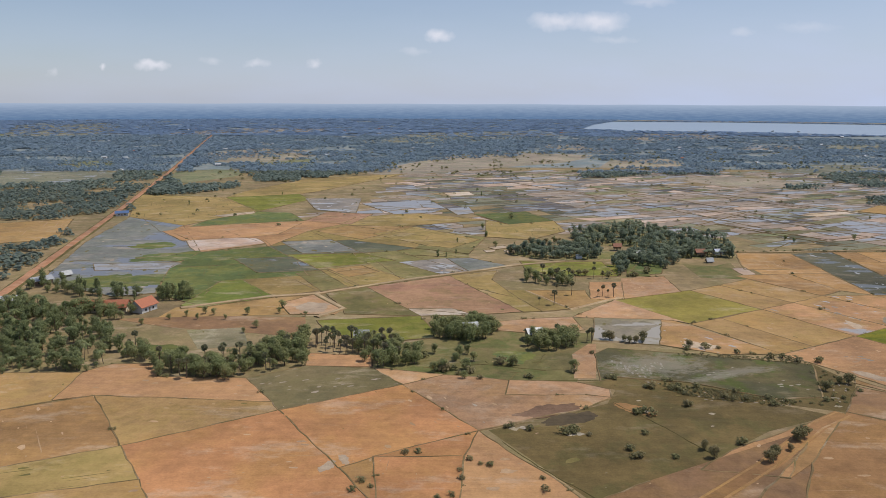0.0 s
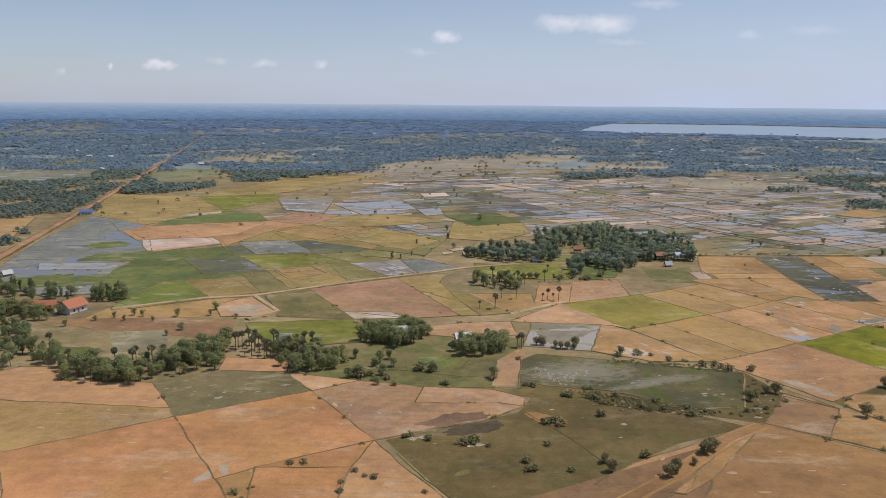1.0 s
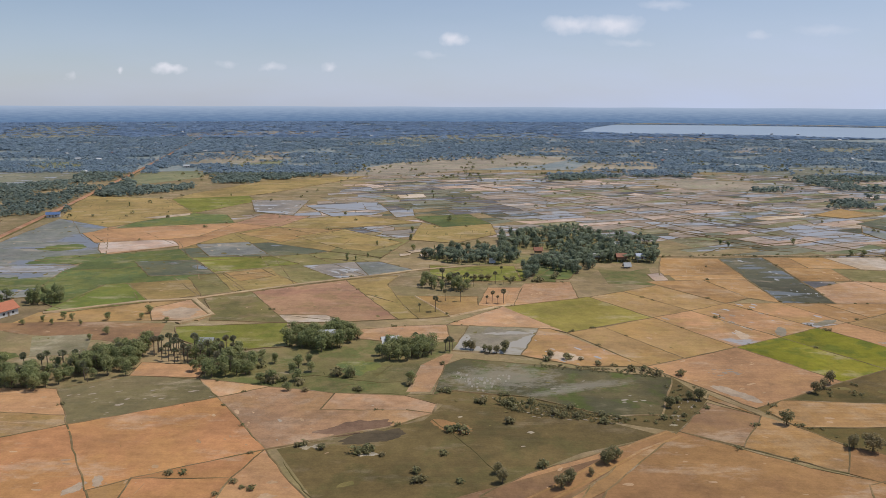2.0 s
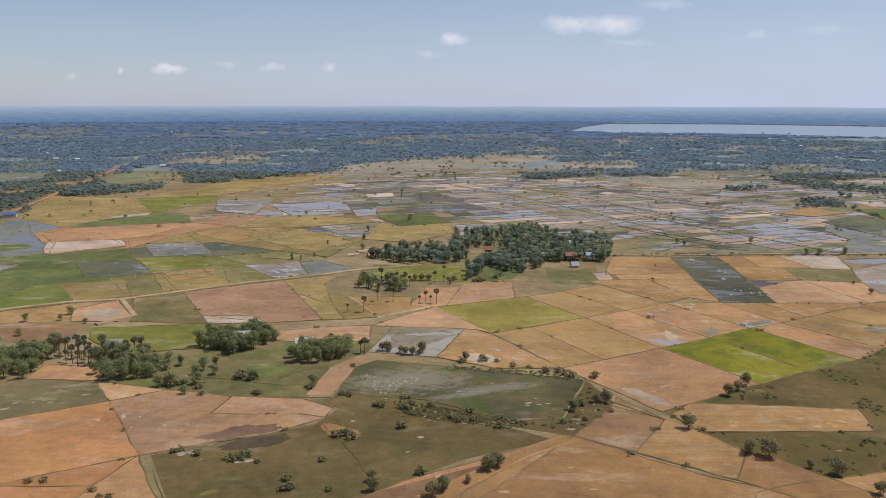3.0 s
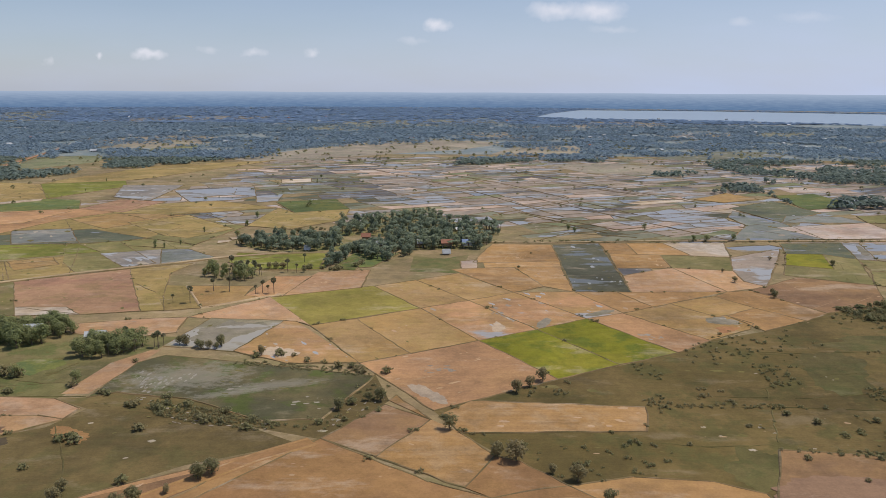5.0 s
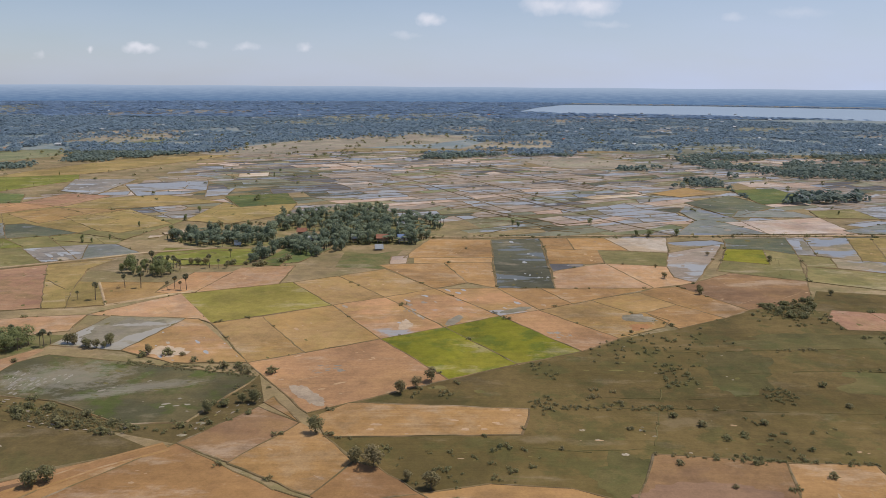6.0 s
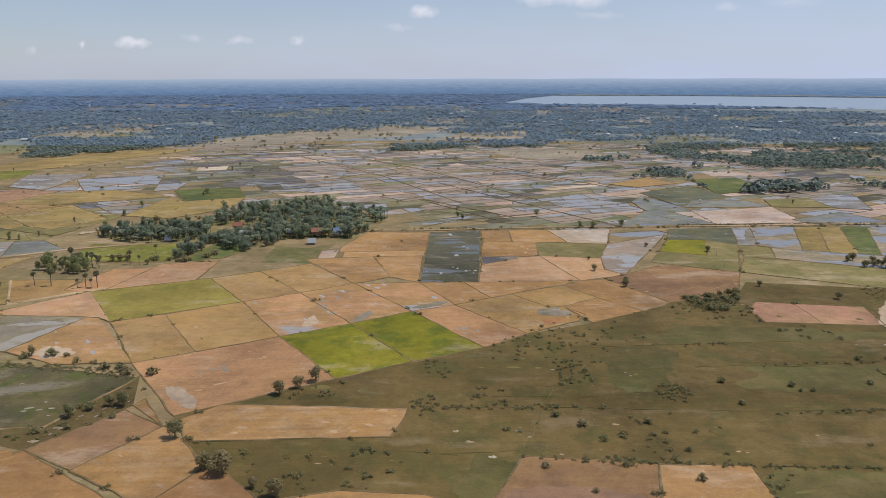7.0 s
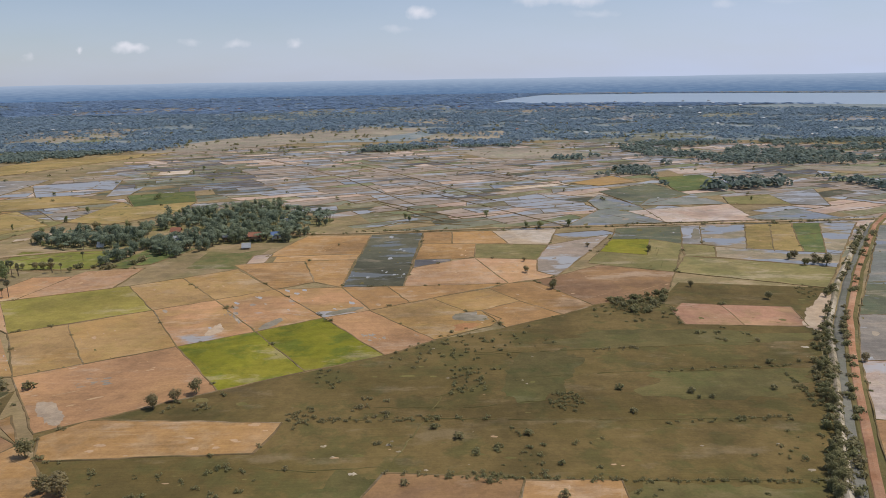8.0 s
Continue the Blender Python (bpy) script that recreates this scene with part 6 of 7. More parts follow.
wood([(-663, 2279), (-135, 2390), (574, 2441), (1449, 2101), (791, 1088), (728, 1248), (452, 1218), (293, 1406), (262, 1599), (-74, 1329), (-132, 1326), (-367, 1446), (-417, 1292)], 6.2, 6, 0.73)
wood([(-342, 876), (-287, 877), (-248, 923), (-271, 984), (-348, 996)], 5.6, 6.2, 0.95)
wood([(-257, 1026), (-193, 1028), (-144, 1115), (-66, 1200), (-129, 1292), (-245, 1213)], 6, 6, 0.85)
wood([(203, 1078), (314, 1139), (428, 1151), (454, 1248), (301, 1264)], 6, 6, 0.9)
wood([(-228, 1029), (-168, 1079), (-50, 1192), (-101, 1332), (-380, 1315)], 6, 6, 0.9)
wood([(213, 1077), (268, 1090), (274, 1183), (210, 1177)], 6, 6, 0.9)
wood([(441, 948), (495, 951), (501, 1002), (449, 998)], 5.5, 6, 0.95)
wood([(447, 796), (511, 822), (523, 863), (464, 838)], 5.5, 6, 0.95)
wood([(544, 1061), (536, 887), (625, 883), (690, 867), (824, 754), (1112, 1130), (578, 1197)], 6.2, 6.2, 0.64)
wood([(517, 699), (588, 709), (607, 754), (535, 734)], 6.5, 9, 0.95)
wood([(505, 776), (500, 704), (516, 729), (523, 790)], 5.5, 6, 0.95)
wood([(643, 726), (677, 669), (708, 717), (664, 753)], 7.0, 8, 0.9)
wood([(626, 739), (645, 741), (657, 770), (642, 768)], 5.5, 6, 0.9)
wood([(-3200, 2200), (-700, 2250), (500, 2400), (3500, 2250), (3500, 4400), (-3200, 4400)], 10, 7.5, 0.78)
wood([(840, 1140), (1177, 1068), (1878, 1865), (1328, 2098)], 7.5, 6.5, 0.70)
wood([(800, 4010), (900, 4020), (1500, 3940), (2075, 3600), (2500, 3350), (2580, 3430), (2130, 3700), (1540, 4050), (900, 4120)], 9, 6.5, 1.2)
wood([(-417, 1207), (-639, 2179), (-498, 1836), (-396, 1520), (-390, 1208), (-337, 898), (-347, 897)], 5.6, 5.5, 0.62)
wood([(-330, 799), (-421, 1207), (-655, 2178), (-694, 2349), (-653, 2245), (-403, 1178), (-314, 774)], 4.5, 4.5, 0.60)
wood([(-298, 738), (-396, 1160), (-676, 2330), (-655, 2330), (-378, 1160), (-284, 745)], 4.2, 7.4, 1.1)
# groves of trees that can be told apart
grove([(-233, 367), (-227, 414), (-188, 378), (-155, 354), (-143, 331), (-135, 310), (-142, 297), (-169, 296), (-189, 294)], 190, "bbbbbcpt", "copse")
grove([(-233, 367), (-227, 414), (-188, 378), (-155, 354), (-138, 331), (-128, 312), (-138, 296), (-169, 294), (-189, 292)], 130, "h", "copse")
grove([(-138, 323), (-129, 328), (-119, 310), (-109, 292), (-80, 287), (-74, 294), (-70, 310), (-54, 307), (-56, 331), (-70, 323), (-78, 316), (-99, 308), (-110, 310), (-127, 310)], 92, "bbbbbs")
grove([(-77, 310), (-64, 296), (-52, 305), (-56, 341), (-72, 331)], 26, "bbbs")
grove([(-51, 325), (-40, 320), (-16, 319), (-15, 332), (-32, 338), (-53, 338)], 46, "sssb")
grove([(-24, 302), (-15, 303), (-5, 307), (-4, 319), (-18, 325), (-24, 313)], 22, "bbbs")
grove([(0, 344), (17, 336), (30, 344), (32, 358), (23, 364), (3, 360)], 44, "b")
grove([(41, 332), (52, 323), (66, 332), (67, 342), (44, 345)], 30, "bbbs")
grove([(-151, 406), (-132, 412), (-141, 427), (-155, 422)], 20, "tb")
grove([(-183, 380), (-160, 376), (-163, 385), (-191, 391)], 12, "b")
grove([(-257, 444), (-230, 430), (-192, 411), (-160, 409), (-168, 422), (-201, 431), (-240, 451)], 30, "bbt", "copse")
grove([(52, 541), (78, 519), (110, 522), (120, 542), (110, 583), (107, 566), (72, 561)], 130, "bbcct", "grove")
grove([(106, 572), (142, 573), (169, 543), (225, 577), (229, 604), (197, 628), (181, 666), (142, 657), (109, 618)], 300, "bbbcccct", "grove")
grove([(143, 491), (162, 499), (168, 521), (172, 528), (209, 529), (223, 564), (189, 551), (165, 551), (139, 543), (128, 524)], 140, "bbbcct", "grove")
grove([(117, 475), (123, 481), (139, 530), (128, 529), (117, 498)], 26, "b", "grove")
grove([(55, 452), (76, 444), (89, 448), (85, 463), (58, 471)], 28, "bbs")
grove([(420, 318), (427, 318), (406, 275), (401, 265), (399, 269), (408, 291)], 30, "g")
grove([(449, 366), (452, 366), (432, 328), (425, 329), (431, 340)], 16, "g")
grove([(396, 262), (399, 262), (386, 234), (381, 234)], 22, "g")
grove([(400, 259), (402, 259), (390, 234), (388, 234)], 8, "g")
grove([(443, 352), (444, 352), (423, 308), (403, 268), (387, 235), (386, 235), (400, 265), (422, 308)], 18, "g")
grove([(463, 380), (465, 380), (437, 328), (414, 282), (412, 282), (435, 328)], 16, "g")
grove([(479, 415), (482, 415), (535, 496), (569, 543), (565, 544), (532, 496)], 18, "g")
grove([(475, 396), (477, 396), (532, 482), (562, 526), (560, 526), (529, 482)], 18, "g")
grove([(551, 527), (567, 544), (509, 457), (501, 446)], 16, "g")
grove([(369, 398), (397, 404), (390, 386), (379, 375), (369, 379)], 150, "uuuug", "scrub")
grove([(89, 285), (103, 281), (122, 274), (137, 267), (129, 263), (105, 269), (93, 275)], 150, "uuuuuug", "scrub")
grove([(107, 323), (144, 316), (159, 310), (159, 306), (144, 311), (107, 319)], 60, "u", "scrub")
grove([(158, 305), (163, 310), (167, 293), (163, 274), (146, 259), (130, 265), (141, 268)], 26, "uuuug", "scrub")
grove([(272, 328), (315, 376), (319, 368), (312, 336), (280, 317)], 34, "u", "scrub")
grove([(299, 321), (308, 318), (309, 301), (298, 297)], 30, "u", "scrub")
grove([(327, 296), (335, 299), (338, 291), (333, 283), (327, 287)], 30, "u", "scrub")
grove([(255, 321), (263, 318), (263, 304), (255, 309)], 12, "u", "scrub")
grove([(250, 286), (256, 290), (259, 282), (253, 275)], 16, "u", "scrub")
grove([(259, 283), (294, 283), (294, 280), (259, 280)], 26, "u", "scrub")
grove([(357, 276), (393, 278), (392, 275), (357, 274)], 16, "u", "scrub")
grove([(369, 314), (411, 316), (411, 314), (369, 312)], 14, "u", "scrub")
grove([(350, 335), (366, 336), (365, 333), (349, 332)], 12, "u", "scrub")
grove([(406, 309), (407, 295), (403, 283), (404, 291)], 14, "u", "scrub")
grove([(459, 417), (467, 406), (456, 389), (453, 398)], 14, "u", "scrub")
grove([(302, 251), (309, 250), (308, 245), (302, 245)], 12, "u", "scrub")
grove([(280, 251), (313, 247), (337, 245), (337, 244), (313, 246), (280, 250)], 22, "u", "scrub")
grove([(337, 245), (383, 242), (383, 241), (337, 244)], 22, "u", "scrub")
grove([(89, 606), (103, 618), (106, 572), (82, 541), (57, 556)], 14, "g")
# single trees, palms and shrubs
singles("s", 7.2, [(92, 418), (95, 420), (98, 419), (101, 419), (70, 423), (78, 422), (77, 465), (81, 466), (99, 465), (104, 464), (104, 490)])
singles("s", 7.5, [(71, 338), (73, 337), (74, 340), (57, 401), (65, 401)])
singles("r", 5.5, [(214, 298), (219, 303), (209, 293)])
singles("r", 5, [(83, 340), (88, 338), (90, 336), (93, 336), (96, 336), (97, 339), (80, 341), (82, 341), (120, 235), (108, 223), (199, 246), (213, 237)])
singles("r", 5, [(219, 233), (225, 222), (151, 278), (77, 523), (73, 582), (85, 583), (93, 587), (65, 541), (54, 541)])
singles("r", 4, [(115, 329)])
singles("g", 2.2, [(113, 327), (122, 329), (128, 328), (134, 322), (146, 316), (151, 316), (153, 314), (155, 311), (26, 244), (28, 245), (45, 239), (47, 240)])
singles("g", 2.2, [(49, 241)])
singles("r", 6, [(186, 264), (204, 244)])
singles("g", 2.4, [(164, 310)])
singles("g", 1.9, [(70, 321), (58, 297), (33, 305), (38, 292), (20, 290), (11, 295), (27, 244), (34, 242), (72, 239), (73, 256), (94, 263), (53, 238)])
singles("g", 1.9, [(48, 239)])
singles("b", 6, [(-28, 310), (-27, 316), (-20, 319), (-17, 310), (14, 300), (10, 311), (12, 316), (18, 311), (-10, 311), (-7, 307), (-80, 395), (-79, 384)])
singles("g", 3, [(-15, 313), (-3, 316), (3, 300), (6, 298), (9, 300), (29, 307), (34, 307), (40, 291), (16, 297), (107, 475), (110, 472), (117, 473)])
singles("g", 3, [(122, 471), (125, 471), (128, 473), (135, 479), (138, 485)])
singles("g", 1.7, [(-7, 224), (-3, 225), (13, 220), (16, 217), (19, 216), (10, 213), (10, 208), (-19, 206), (-16, 203), (-21, 201), (34, 208), (34, 201)])
singles("g", 1.7, [(3, 196), (7, 198)])
singles("g", 1.6, [(300, 356), (238, 255), (255, 254), (292, 275), (299, 269), (318, 270), (324, 253), (305, 245), (285, 245), (295, 233), (322, 238), (350, 299)])
singles("g", 1.6, [(405, 318), (415, 318), (397, 296), (371, 295), (372, 291), (376, 291), (350, 282), (410, 339), (240, 517)])
singles("r", 3.8, [(411, 413), (437, 391), (478, 460), (483, 450), (486, 449), (490, 449), (482, 465), (413, 486), (382, 500), (340, 445), (350, 421), (342, 468)])
singles("r", 3.8, [(348, 414)])
singles("b", 5, [(382, 559), (280, 590), (333, 601), (363, 557), (355, 558), (-292, 1978), (277, 599), (48, 927), (112, 635), (71, 715), (40, 648), (45, 567)])
singles("b", 5, [(41, 611), (538, 649)])
singles("t", 4.6, [(15, 540), (8, 530), (17, 585), (51, 880), (70, 706), (-179, 885), (-165, 803), (-258, 796), (40, 610), (2, 530), (63, 531), (51, 541)])
singles("t", 4.6, [(60, 574), (74, 586), (92, 586)])
singles("b", 4, [(-89, 350), (-69, 341), (-85, 359), (-104, 373), (-118, 373), (-132, 373), (-142, 363), (-125, 378), (-117, 383), (-112, 381), (-95, 382), (-65, 379)])
singles("b", 6.5, [(-167, 374), (-162, 372), (-159, 372), (-156, 373)])
singles("r", 4.5, [(87, 472), (91, 472), (95, 472), (108, 465), (79, 475)])
singles("r", 4.6, [(122.9, 236.3), (107.6, 221.9), (114.3, 226.4), (87.7, 227.6), (104.7, 218.5), (88.6, 221.7), (120.1, 233.6), (159.9, 285.5), (163.7, 285.6)])
singles("b", 5.2, [(10.7, 312.4), (15.5, 320.0), (14.0, 300.9), (13.5, 290.1), (1.5, 297.4), (4.4, 299.6), (33.7, 305.1), (58.5, 298.7), (1.2, 321.0), (-5.0, 324.8)])
singles("g", 2.2, [(69.8, 290.9), (72.5, 289.9), (83.0, 281.1), (84.9, 281.1), (93.5, 263.3), (63.7, 227.4), (101.2, 231.5), (65.8, 222.1), (63.8, 221.5), (76.9, 221.6), (73.7, 255.8), (75.7, 256.6), (78.2, 255.1)])
grove([(432.3, 342.5), (437.6, 342.2), (423.8, 312.7), (408.6, 282.6), (404.0, 282.1), (419.4, 313.0)], 18, "h", "scrub")
grove([(393.3, 255.9), (401.7, 268.4), (390.4, 244.7), (384.5, 234.3), (381.8, 234.4)], 13, "h", "scrub")
grove([(464.3, 397.3), (471.8, 405.9), (439.5, 345.9), (437.5, 346.0)], 9, "h", "scrub")
grove([(562.0, 544.1), (564.7, 543.8), (502.6, 445.6), (469.1, 396.9), (450.3, 365.8), (449.5, 365.8), (473.0, 405.8)], 13, "g")
grove([(395.5, 249.9), (419.0, 290.1), (443.1, 339.3), (456.9, 365.3), (443.7, 339.3), (419.7, 290.0), (401.5, 255.5), (395.4, 247.1)], 9, "g")
singles("r", 6.0, [(480.4, 447.5), (489.3, 451.5), (491.1, 446.6), (481.9, 462.1), (489.5, 456.4), (436.2, 316.0)])
for k in range(150):
    x = 170 + 430 * k / 150 + tree_rng.uniform(-1.5, 1.5)
    plant("u", (x, 551.5 + 14 * (x - 200) / 400 + tree_rng.choice((-2.2, 2.4))), tree_rng.uniform(0.6, 1.5), "scrub")
singles("b", 6.0, [(-176.3, 383.2), (-170.3, 380.1), (-165.4, 382.2), (-160.9, 385.5), (-155.0, 382.3), (-164.6, 386.5), (-179.6, 377.9)])
for p in SPOTS:
    plant("u", p, tree_rng.uniform(0.5, 1.3), "scrub")
# low scrub strewn thinly over the eastern common
sown = 0
while sown < 260:
    x, y = tree_rng.uniform(150, 420), tree_rng.uniform(150, 470)
    if noise.noise((x / 34, y / 24, 1.7)) < 0.12 or not inside(x, y, FIELDS[0]) or any(inside(x, y, f) for f in FIELDS[10:]):
        continue
    sown += 1
    plant("u", (x, y), tree_rng.uniform(0.35, 1.1), "scrub")
# small lone trees dotted over the far plain
dots = []
while len(dots) < 330:
    x, y = tree_rng.uniform(-300, 1150), tree_rng.uniform(620, 1300)
    if abs(x - 150) < y * 0.62 and y > 620 + abs(x - 200) * 0.1:
        dots.append((x, y, 0.0))
while len(dots) < 760:
    x, y = tree_rng.uniform(-330, 760), tree_rng.uniform(1085, 1640)
    if noise.noise((x / 70, y / 90, 4.4)) > -0.12 and not on_road(x, y):
        dots.append((x, y, 0.0))
dot_v = [clumps(np.array(dots), np.array([tree_rng.uniform(1.2, 3.9) if k < 330 else tree_rng.uniform(2.2, 6.2) for k in range(len(dots))]), 20, 0.2)]


def leaf_mass(name, pieces, mat, label, category):
    quads = np.concatenate(pieces)
    me = bpy.data.meshes.new(name)
    me.vertices.add(len(quads))
    me.vertices.foreach_set("co", quads.ravel())
    me.loops.add(len(quads))
    me.loops.foreach_set("vertex_index", np.arange(len(quads)))
    me.polygons.add(len(quads) // 4)
    me.polygons.foreach_set("loop_start", np.arange(0, len(quads), 4))
    me.update(calc_edges=True)
    me.materials.append(mat)
    tagged(new(name, me), label, category, "", "stuff")


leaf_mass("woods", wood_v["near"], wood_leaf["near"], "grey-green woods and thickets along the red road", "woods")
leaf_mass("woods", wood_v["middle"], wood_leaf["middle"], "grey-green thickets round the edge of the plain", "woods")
leaf_mass("woods", wood_v["far"], wood_leaf["far"], "woods spreading to the lake, blue haze painted into leaves", "woods")
leaf_mass("woods", wood_v["remote"], wood_leaf["remote"], "woods towards the horizon, stronger blue haze painted into leaves", "woods")
leaf_mass("scattered_trees", dot_v, brush_leaf, "small dark trees dotted over the far plain", "trees")
for (name, bark), (vs, fs) in LUMPS.items():
    words = {"copse": "dense copse of leafy trees beside the red road", "grove": "mass of leafy trees and palms round the village", "scrub": "low scattered scrub on commons and banks"}[name]
    ob = raw(name + ("_trunks" if bark else "_leaves"), vs, fs, bark_mat if bark else {"grove": grove_leaf, "copse": copse_leaf, "scrub": brush_leaf}[name])
    tagged(ob, ("trunks and stems of the " if bark else "") + words, "scrub" if name == "scrub" else "trees", "", "stuff")
for variants, unit in KINDS.values():  # patterns that found no place of their own
    for root in variants:
        if root.location.y < -800:
            for ob in (*root.children, root):
                bpy.data.objects.remove(ob)


# ---- buildings ----
def boxed(bm, x0, x1, y0, y1, z0, z1):
    vs = [bm.verts.new((x, y, z)) for z in (z0, z1) for x, y in ((x0, y0), (x1, y0), (x1, y1), (x0, y1))]
    for f in ((3, 2, 1, 0), (4, 5, 6, 7), (0, 1, 5, 4), (1, 2, 6, 5), (2, 3, 7, 6), (3, 0, 4, 7)):
        bm.faces.new([vs[i] for i in f])


def gable(bm, length, width, low, high, eave, thick=0.18):
    """A two-sided roof with thickness, its ridge along x."""
    l, w = length / 2 + eave, width / 2 + eave
    drop = (high - low) / (width / 2) * eave
    rows = []
    for x in (-l, l):
        rows.append([bm.verts.new((x, y, z)) for y, z in ((-w, low - drop), (0, high), (w, low - drop), (w, low - drop + thick), (0, high + thick), (-w, low - drop + thick))])
    n = 6
    for i in range(n):
        bm.faces.new((rows[0][i], rows[0][(i + 1) % n], rows[1][(i + 1) % n], rows[1][i]))
    bm.faces.new((rows[0][0], rows[0][5], rows[0][4], rows[0][1]))
    bm.faces.new((rows[0][1], rows[0][4], rows[0][3], rows[0][2]))
    bm.faces.new((rows[1][1], rows[1][4], rows[1][5], rows[1][0]))
    bm.faces.new((rows[1][2], rows[1][3], rows[1][4], rows[1][1]))


ROOFS = {
    "orange": plain("orange_roof_tiles", (0.42, 0.155, 0.085), 0.7, 0.3, 0.3, 1.2), "blue": plain("blue_sheet_roof", (0.09, 0.15, 0.29), 0.45, 0.5, 0.2),
    "white": plain("pale_sheet_roof", (0.47, 0.48, 0.49), 0.4, 0.5, 0.2), "rust": plain("rusty_sheet_roof", (0.30, 0.13, 0.08), 0.7, 0.3, 0.35), "grey": plain("grey_sheet_roof", (0.36, 0.37, 0.38), 0.5, 0.4, 0.25),
}
WALLS = {"cream": plain("cream_plaster", (0.66, 0.58, 0.44), 0.85, 0.2, 0.15), "white": plain("white_plaster", (0.60, 0.59, 0.56), 0.85, 0.2, 0.12), "wood": plain("weathered_boards", (0.24, 0.18, 0.13), 0.85, 0.2, 0.35, 2.0)}
dark_mat, post_mat = plain("shaded_glass", (0.05, 0.055, 0.06), 0.25, 0.5, 0.2), plain("concrete_post", (0.42, 0.40, 0.37), 0.9, 0.2, 0.2)
HOUSE_MESH = {}


def house_parts(size, roof, wall, stilts, rise):
    """Meshes of one pattern of house: body, roof, door, windows and posts."""
    length, width, tall = size
    base = 1.6 if stilts else 0.0
    made = []
    bm = bmesh.new()
    boxed(bm, -length / 2, length / 2, -width / 2, width / 2, base, base + tall)
    top = [bm.verts.new((x, 0, base + tall + rise)) for x in (-length / 2, length / 2)]
    ends = [[bm.verts.new((x, y, base + tall)) for y in (-width / 2, width / 2)] for x in (-length / 2, length / 2)]
    for t, (p, q) in zip(top, ends):
        bm.faces.new((p, q, t))
    made.append(("wall", mesh_of("wall", bm, WALLS[wall]), (0, 0, 0)))
    bm = bmesh.new()
    gable(bm, length, width, base + tall, base + tall + rise, 0.8)
    made.append(("roof", mesh_of("roof", bm, ROOFS[roof]), (0, 0, 0)))
    for name, w, z0, z1, xs in (("door", 1.0, 0.02, min(2.1, tall - 0.15), (0.0,)), ("window", 1.2, 0.9, min(2.1, tall - 0.2), [k * 2.6 for k in range(-int(length / 5.6), int(length / 5.6) + 1) if k])):
        bm = bmesh.new()
        boxed(bm, -w / 2, w / 2, -0.06, 0.06, base + z0, base + z1)
        me = mesh_of(name, bm, dark_mat if name == "window" else WALLS["wood"])
        for x in xs:
            for y in ((-width / 2,) if name == "door" else (-width / 2, width / 2)):
                made.append((name, me, (x, y, 0)))
    if stilts:
        bm = bmesh.new()
        tube(bm, (0, 0, -0.2), (0, 0, base), 0.14, 0.14, 6)
        me = mesh_of("post", bm, post_mat)
        made += [("post", me, (x, y, 0)) for x in (-length / 2 + 0.3, 0, length / 2 - 0.3) for y in (-width / 2 + 0.3, width / 2 - 0.3)]
    return made


def house(x, y, turn, size, roof, wall, label, name="house", stilts=False, rise=1.6):
    key = (size, roof, wall, stilts, rise)
    if key not in HOUSE_MESH:
        HOUSE_MESH[key] = house_parts(*key)
    root = new(name)
    root.matrix_basis = pose(x, y, 0.05, 0, 0, turn)
    tagged(root, label, "house" if name == "house" else "building", "houses of the plain")
    for n, me, at in HOUSE_MESH[key]:
        ob = new(n, me)
        ob.parent, ob.location = root, at
    return root


house(-172, 388, 4, (26.0, 7.0, 3.2), "orange", "cream", "long cream school building under an orange tiled roof", "school_building", rise=2.6)
house(-151, 389, 68, (11.0, 8.0, 3.6), "orange", "white", "white gabled wing with an orange tiled roof", "school_building", rise=3.0)
house(-297, 720, 20, (11.0, 6.5, 3.0), "blue", "white", "white roadside house with a blue sheet roof")
house(-234, 447, 50, (11.0, 7.0, 3.0), "grey", "wood", "house with a dull grey sheet roof beside the red road")
house(-228, 466, 50, (4.5, 3.2, 2.2), "grey", "wood", "small shed with a dull grey roof beside the red road")
house(-230, 400, 20, (12.0, 7.0, 3.0), "white", "cream", "house with a white sheet roof among the trees")
house(201.4, 535, 12, (6.6, 4.8, 2.2), "blue", "white", "stilt house with a blue sheet roof at the village edge", stilts=True)
house(187.4, 513, 8, (3.6, 2.6, 1.8), "grey", "wood", "low house with a grey sheet roof before the village")
house(134, 556, 0, (5.0, 3.8, 2.0), "rust", "wood", "wooden house with a rusty red roof among palms", stilts=True)
house(188, 534.4, 5, (6.5, 4.5, 2.2), "rust", "wood", "wooden house with a rusty red roof beside the blue one", stilts=True)
house(18, 350, 10, (6.0, 4.5, 2.4), "white", "wood", "farm hut with a pale roof hidden in a round grove", stilts=True)
house(47, 341, 15, (6.5, 5.0, 2.4), "white", "wood", "farm hut with a pale roof between shade trees", stilts=True)
house(-32, 337, 0, (5.5, 4.5, 2.4), "grey", "wood", "farm hut with a grey roof under sugar palms", stilts=True)
house(100, 524, 0, (2.6, 2.2, 1.8), "white", "cream", "small pale house at the front of the village trees")
house(144, 529, 10, (5.5, 4.0, 2.0), "grey", "wood", "grey-roofed house among the village palms", stilts=True)
house(172, 535, 10, (5.5, 4.0, 2.0), "grey", "wood", "grey-roofed house among the village palms", stilts=True)
house(197, 594, 25, (4.5, 3.2, 1.8), "white", "cream", "small pale house in the middle of the village trees", rise=1.0)
far_homes = random.Random(17)
made = 0
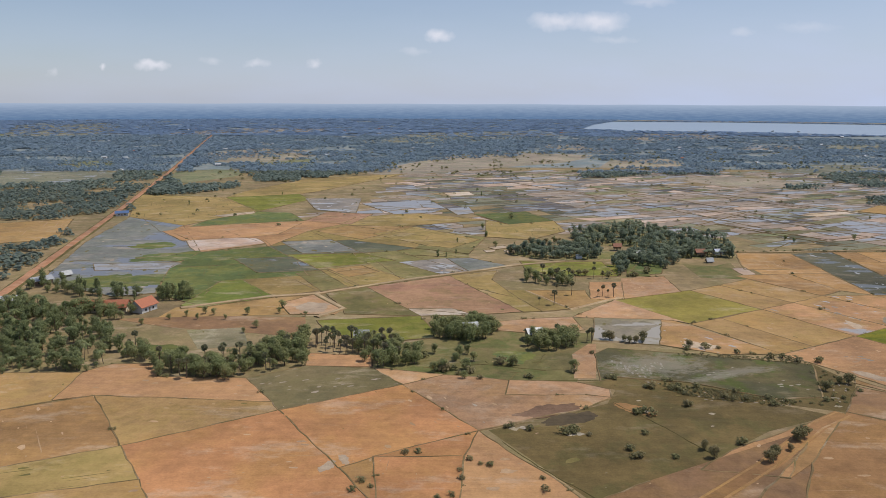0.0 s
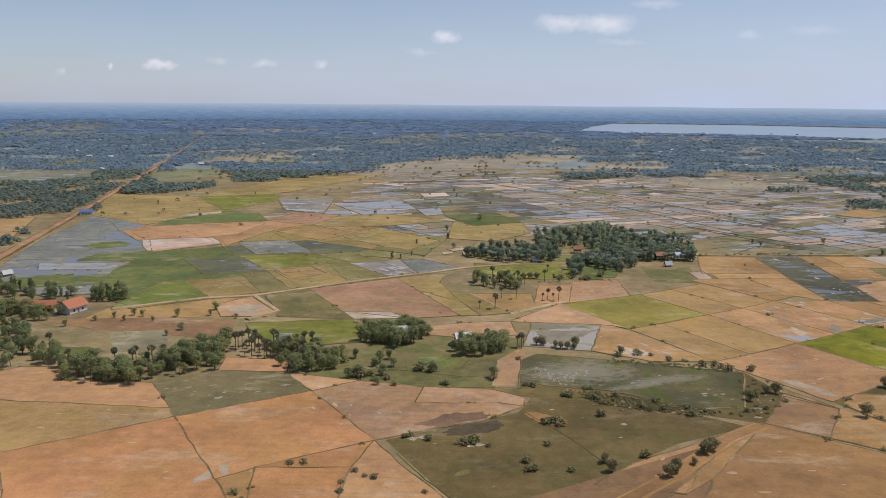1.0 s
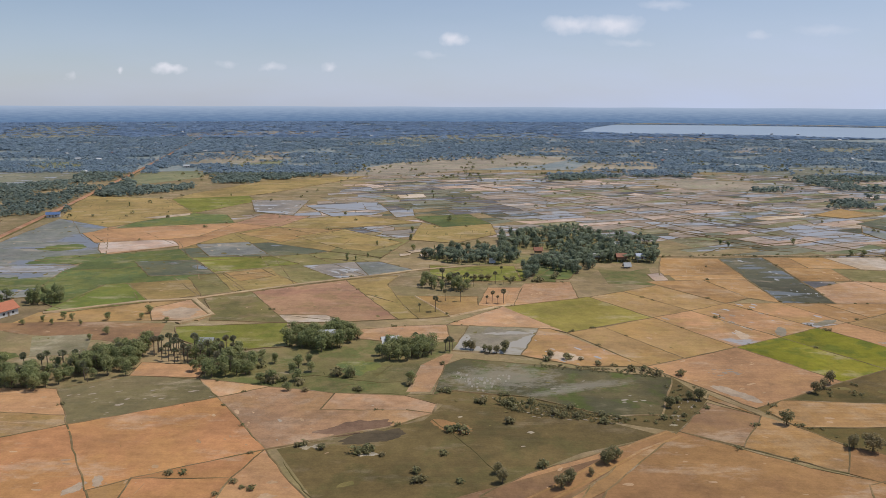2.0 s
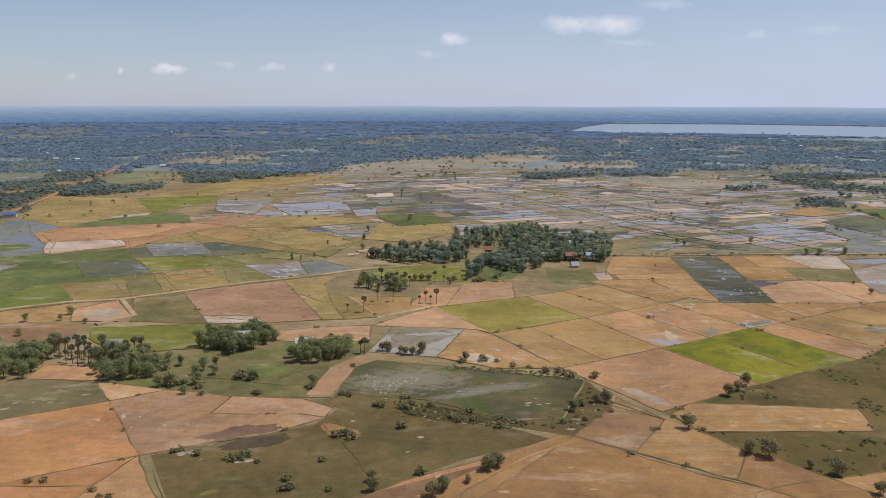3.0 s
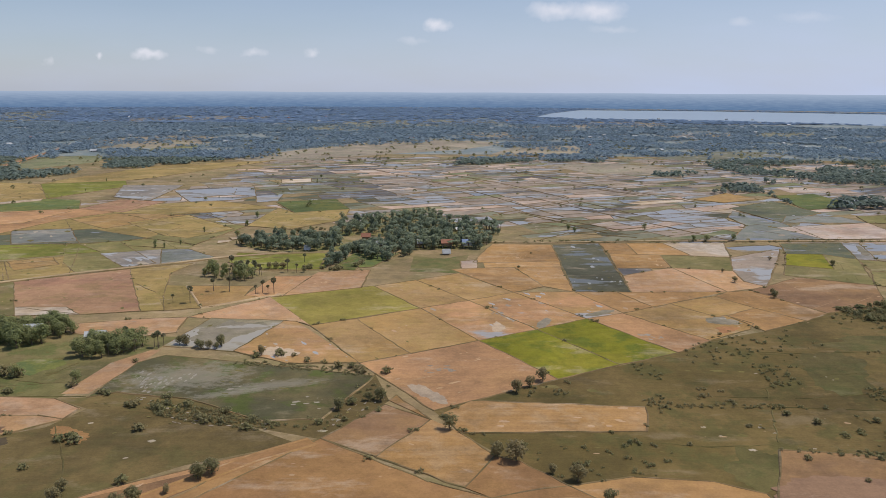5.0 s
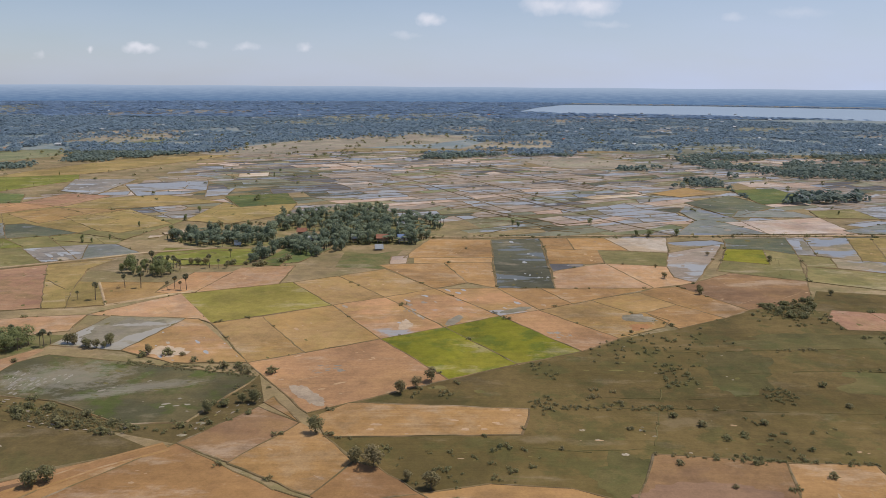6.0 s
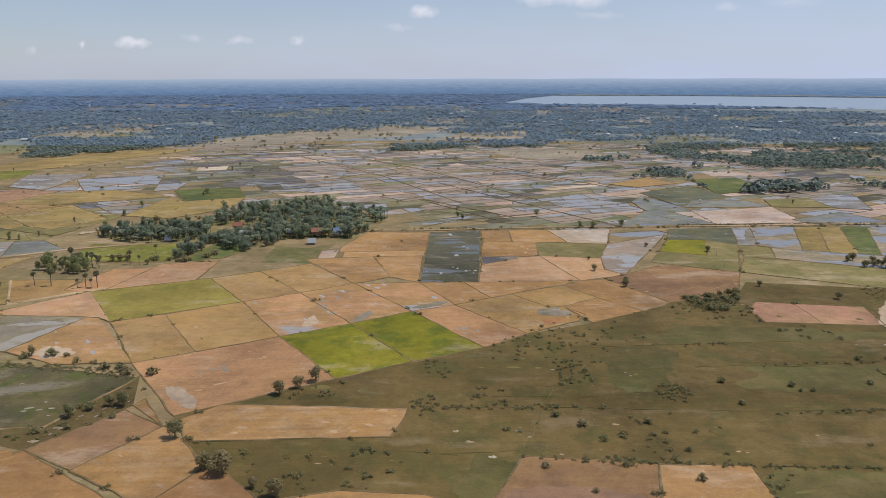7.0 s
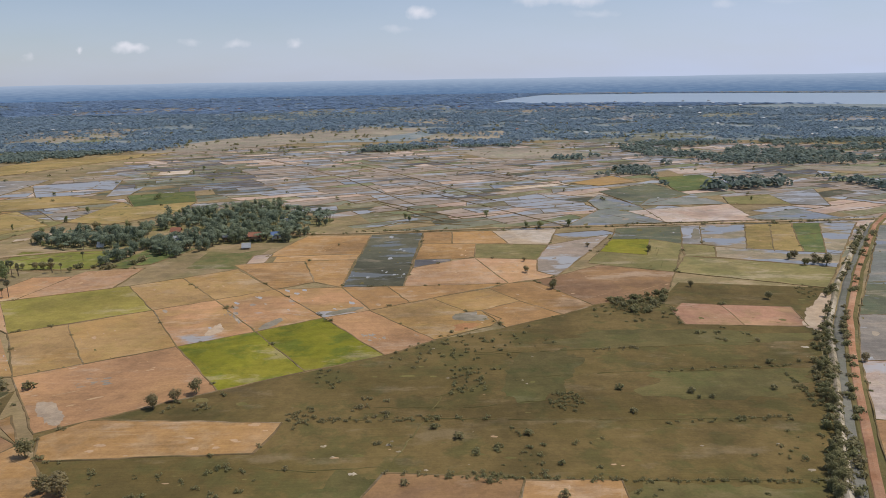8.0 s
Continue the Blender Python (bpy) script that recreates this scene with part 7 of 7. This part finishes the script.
while made < 110:
    x, y = far_homes.uniform(-900, 1300), far_homes.uniform(1150, 2900)
    if abs(x - 150) > y * 0.62 or any(inside(x, y, f) for f in FIELDS):
        continue
    roof = far_homes.choice(("white", "white", "white", "grey", "grey", "rust"))
    house(round(x), round(y), far_homes.randrange(0, 180, 15), (8.5, 6.0, 2.8), roof, "white", {"white": "distant house with a pale roof among trees", "grey": "distant grey-roofed house among trees", "rust": "distant red-roofed house among trees", "blue": "distant blue-roofed house among trees"}[roof])
    made += 1


# ---- bare patches and mounds on the common ----
def bare_patch(x, y, r, seed):
    r *= 0.5
    rng = random.Random(seed)
    ring = [(x + math.cos(k * 0.45) * r * rng.uniform(0.5, 1.2), y + math.sin(k * 0.45) * r * 0.7 * rng.uniform(0.5, 1.2)) for k in range(14)]
    verts = [(px, py, 0.03) for px, py in ring] + [(x + (px - x) * 0.6, y + (py - y) * 0.6, 0.12) for px, py in ring] + [(x, y, 0.2)]
    n = len(ring)
    faces = [(i, (i + 1) % n, (i + 1) % n + n, i + n) for i in range(n)] + [(i + n, (i + 1) % n + n, 2 * n) for i in range(n)]
    tagged(raw("soil_mound", verts, faces, sand_mat), "low bare mound of pale soil on the grass", "mound", "bare mounds")


bare_patch(263, 266, 2.2, 1)
bare_patch(266, 260, 1.4, 2)
bare_patch(272, 251, 2.6, 3)
bare_patch(281, 268, 1.4, 4)
bare_patch(384, 247, 2.4, 5)
bare_patch(362, 261, 1.2, 6)
bare_patch(382, 261, 1.2, 7)
bare_patch(321, 308, 1.2, 8)
bare_patch(211, 275, 2, 9)
bare_patch(424, 332, 3, 10)
bare_patch(293, 339, 1, 11)
bare_patch(327, 329, 1.2, 12)
bare_patch(322, 305, 1, 13)
bare_patch(32, 244, 4, 14)
bare_patch(50, 239, 4, 15)
bare_patch(28, 244, 3, 16)
bare_patch(62, 320, 2, 17)
bare_patch(29, 243, 4, 18)
bare_patch(47, 239, 5, 19)
bare_patch(77, 258, 4, 20)
bare_patch(77, 268, 2, 21)
bare_patch(151, 271, 3, 22)
bare_patch(148, 263, 3, 23)
bare_patch(100, 256, 2.5, 24)
bare_patch(114, 280, 3, 25)
bare_patch(108, 285, 4, 26)
bare_patch(130, 268, 2.5, 27)
bare_patch(280, 266, 2, 28)
bare_patch(283, 262, 1.6, 29)
bare_patch(290, 252, 1.4, 30)
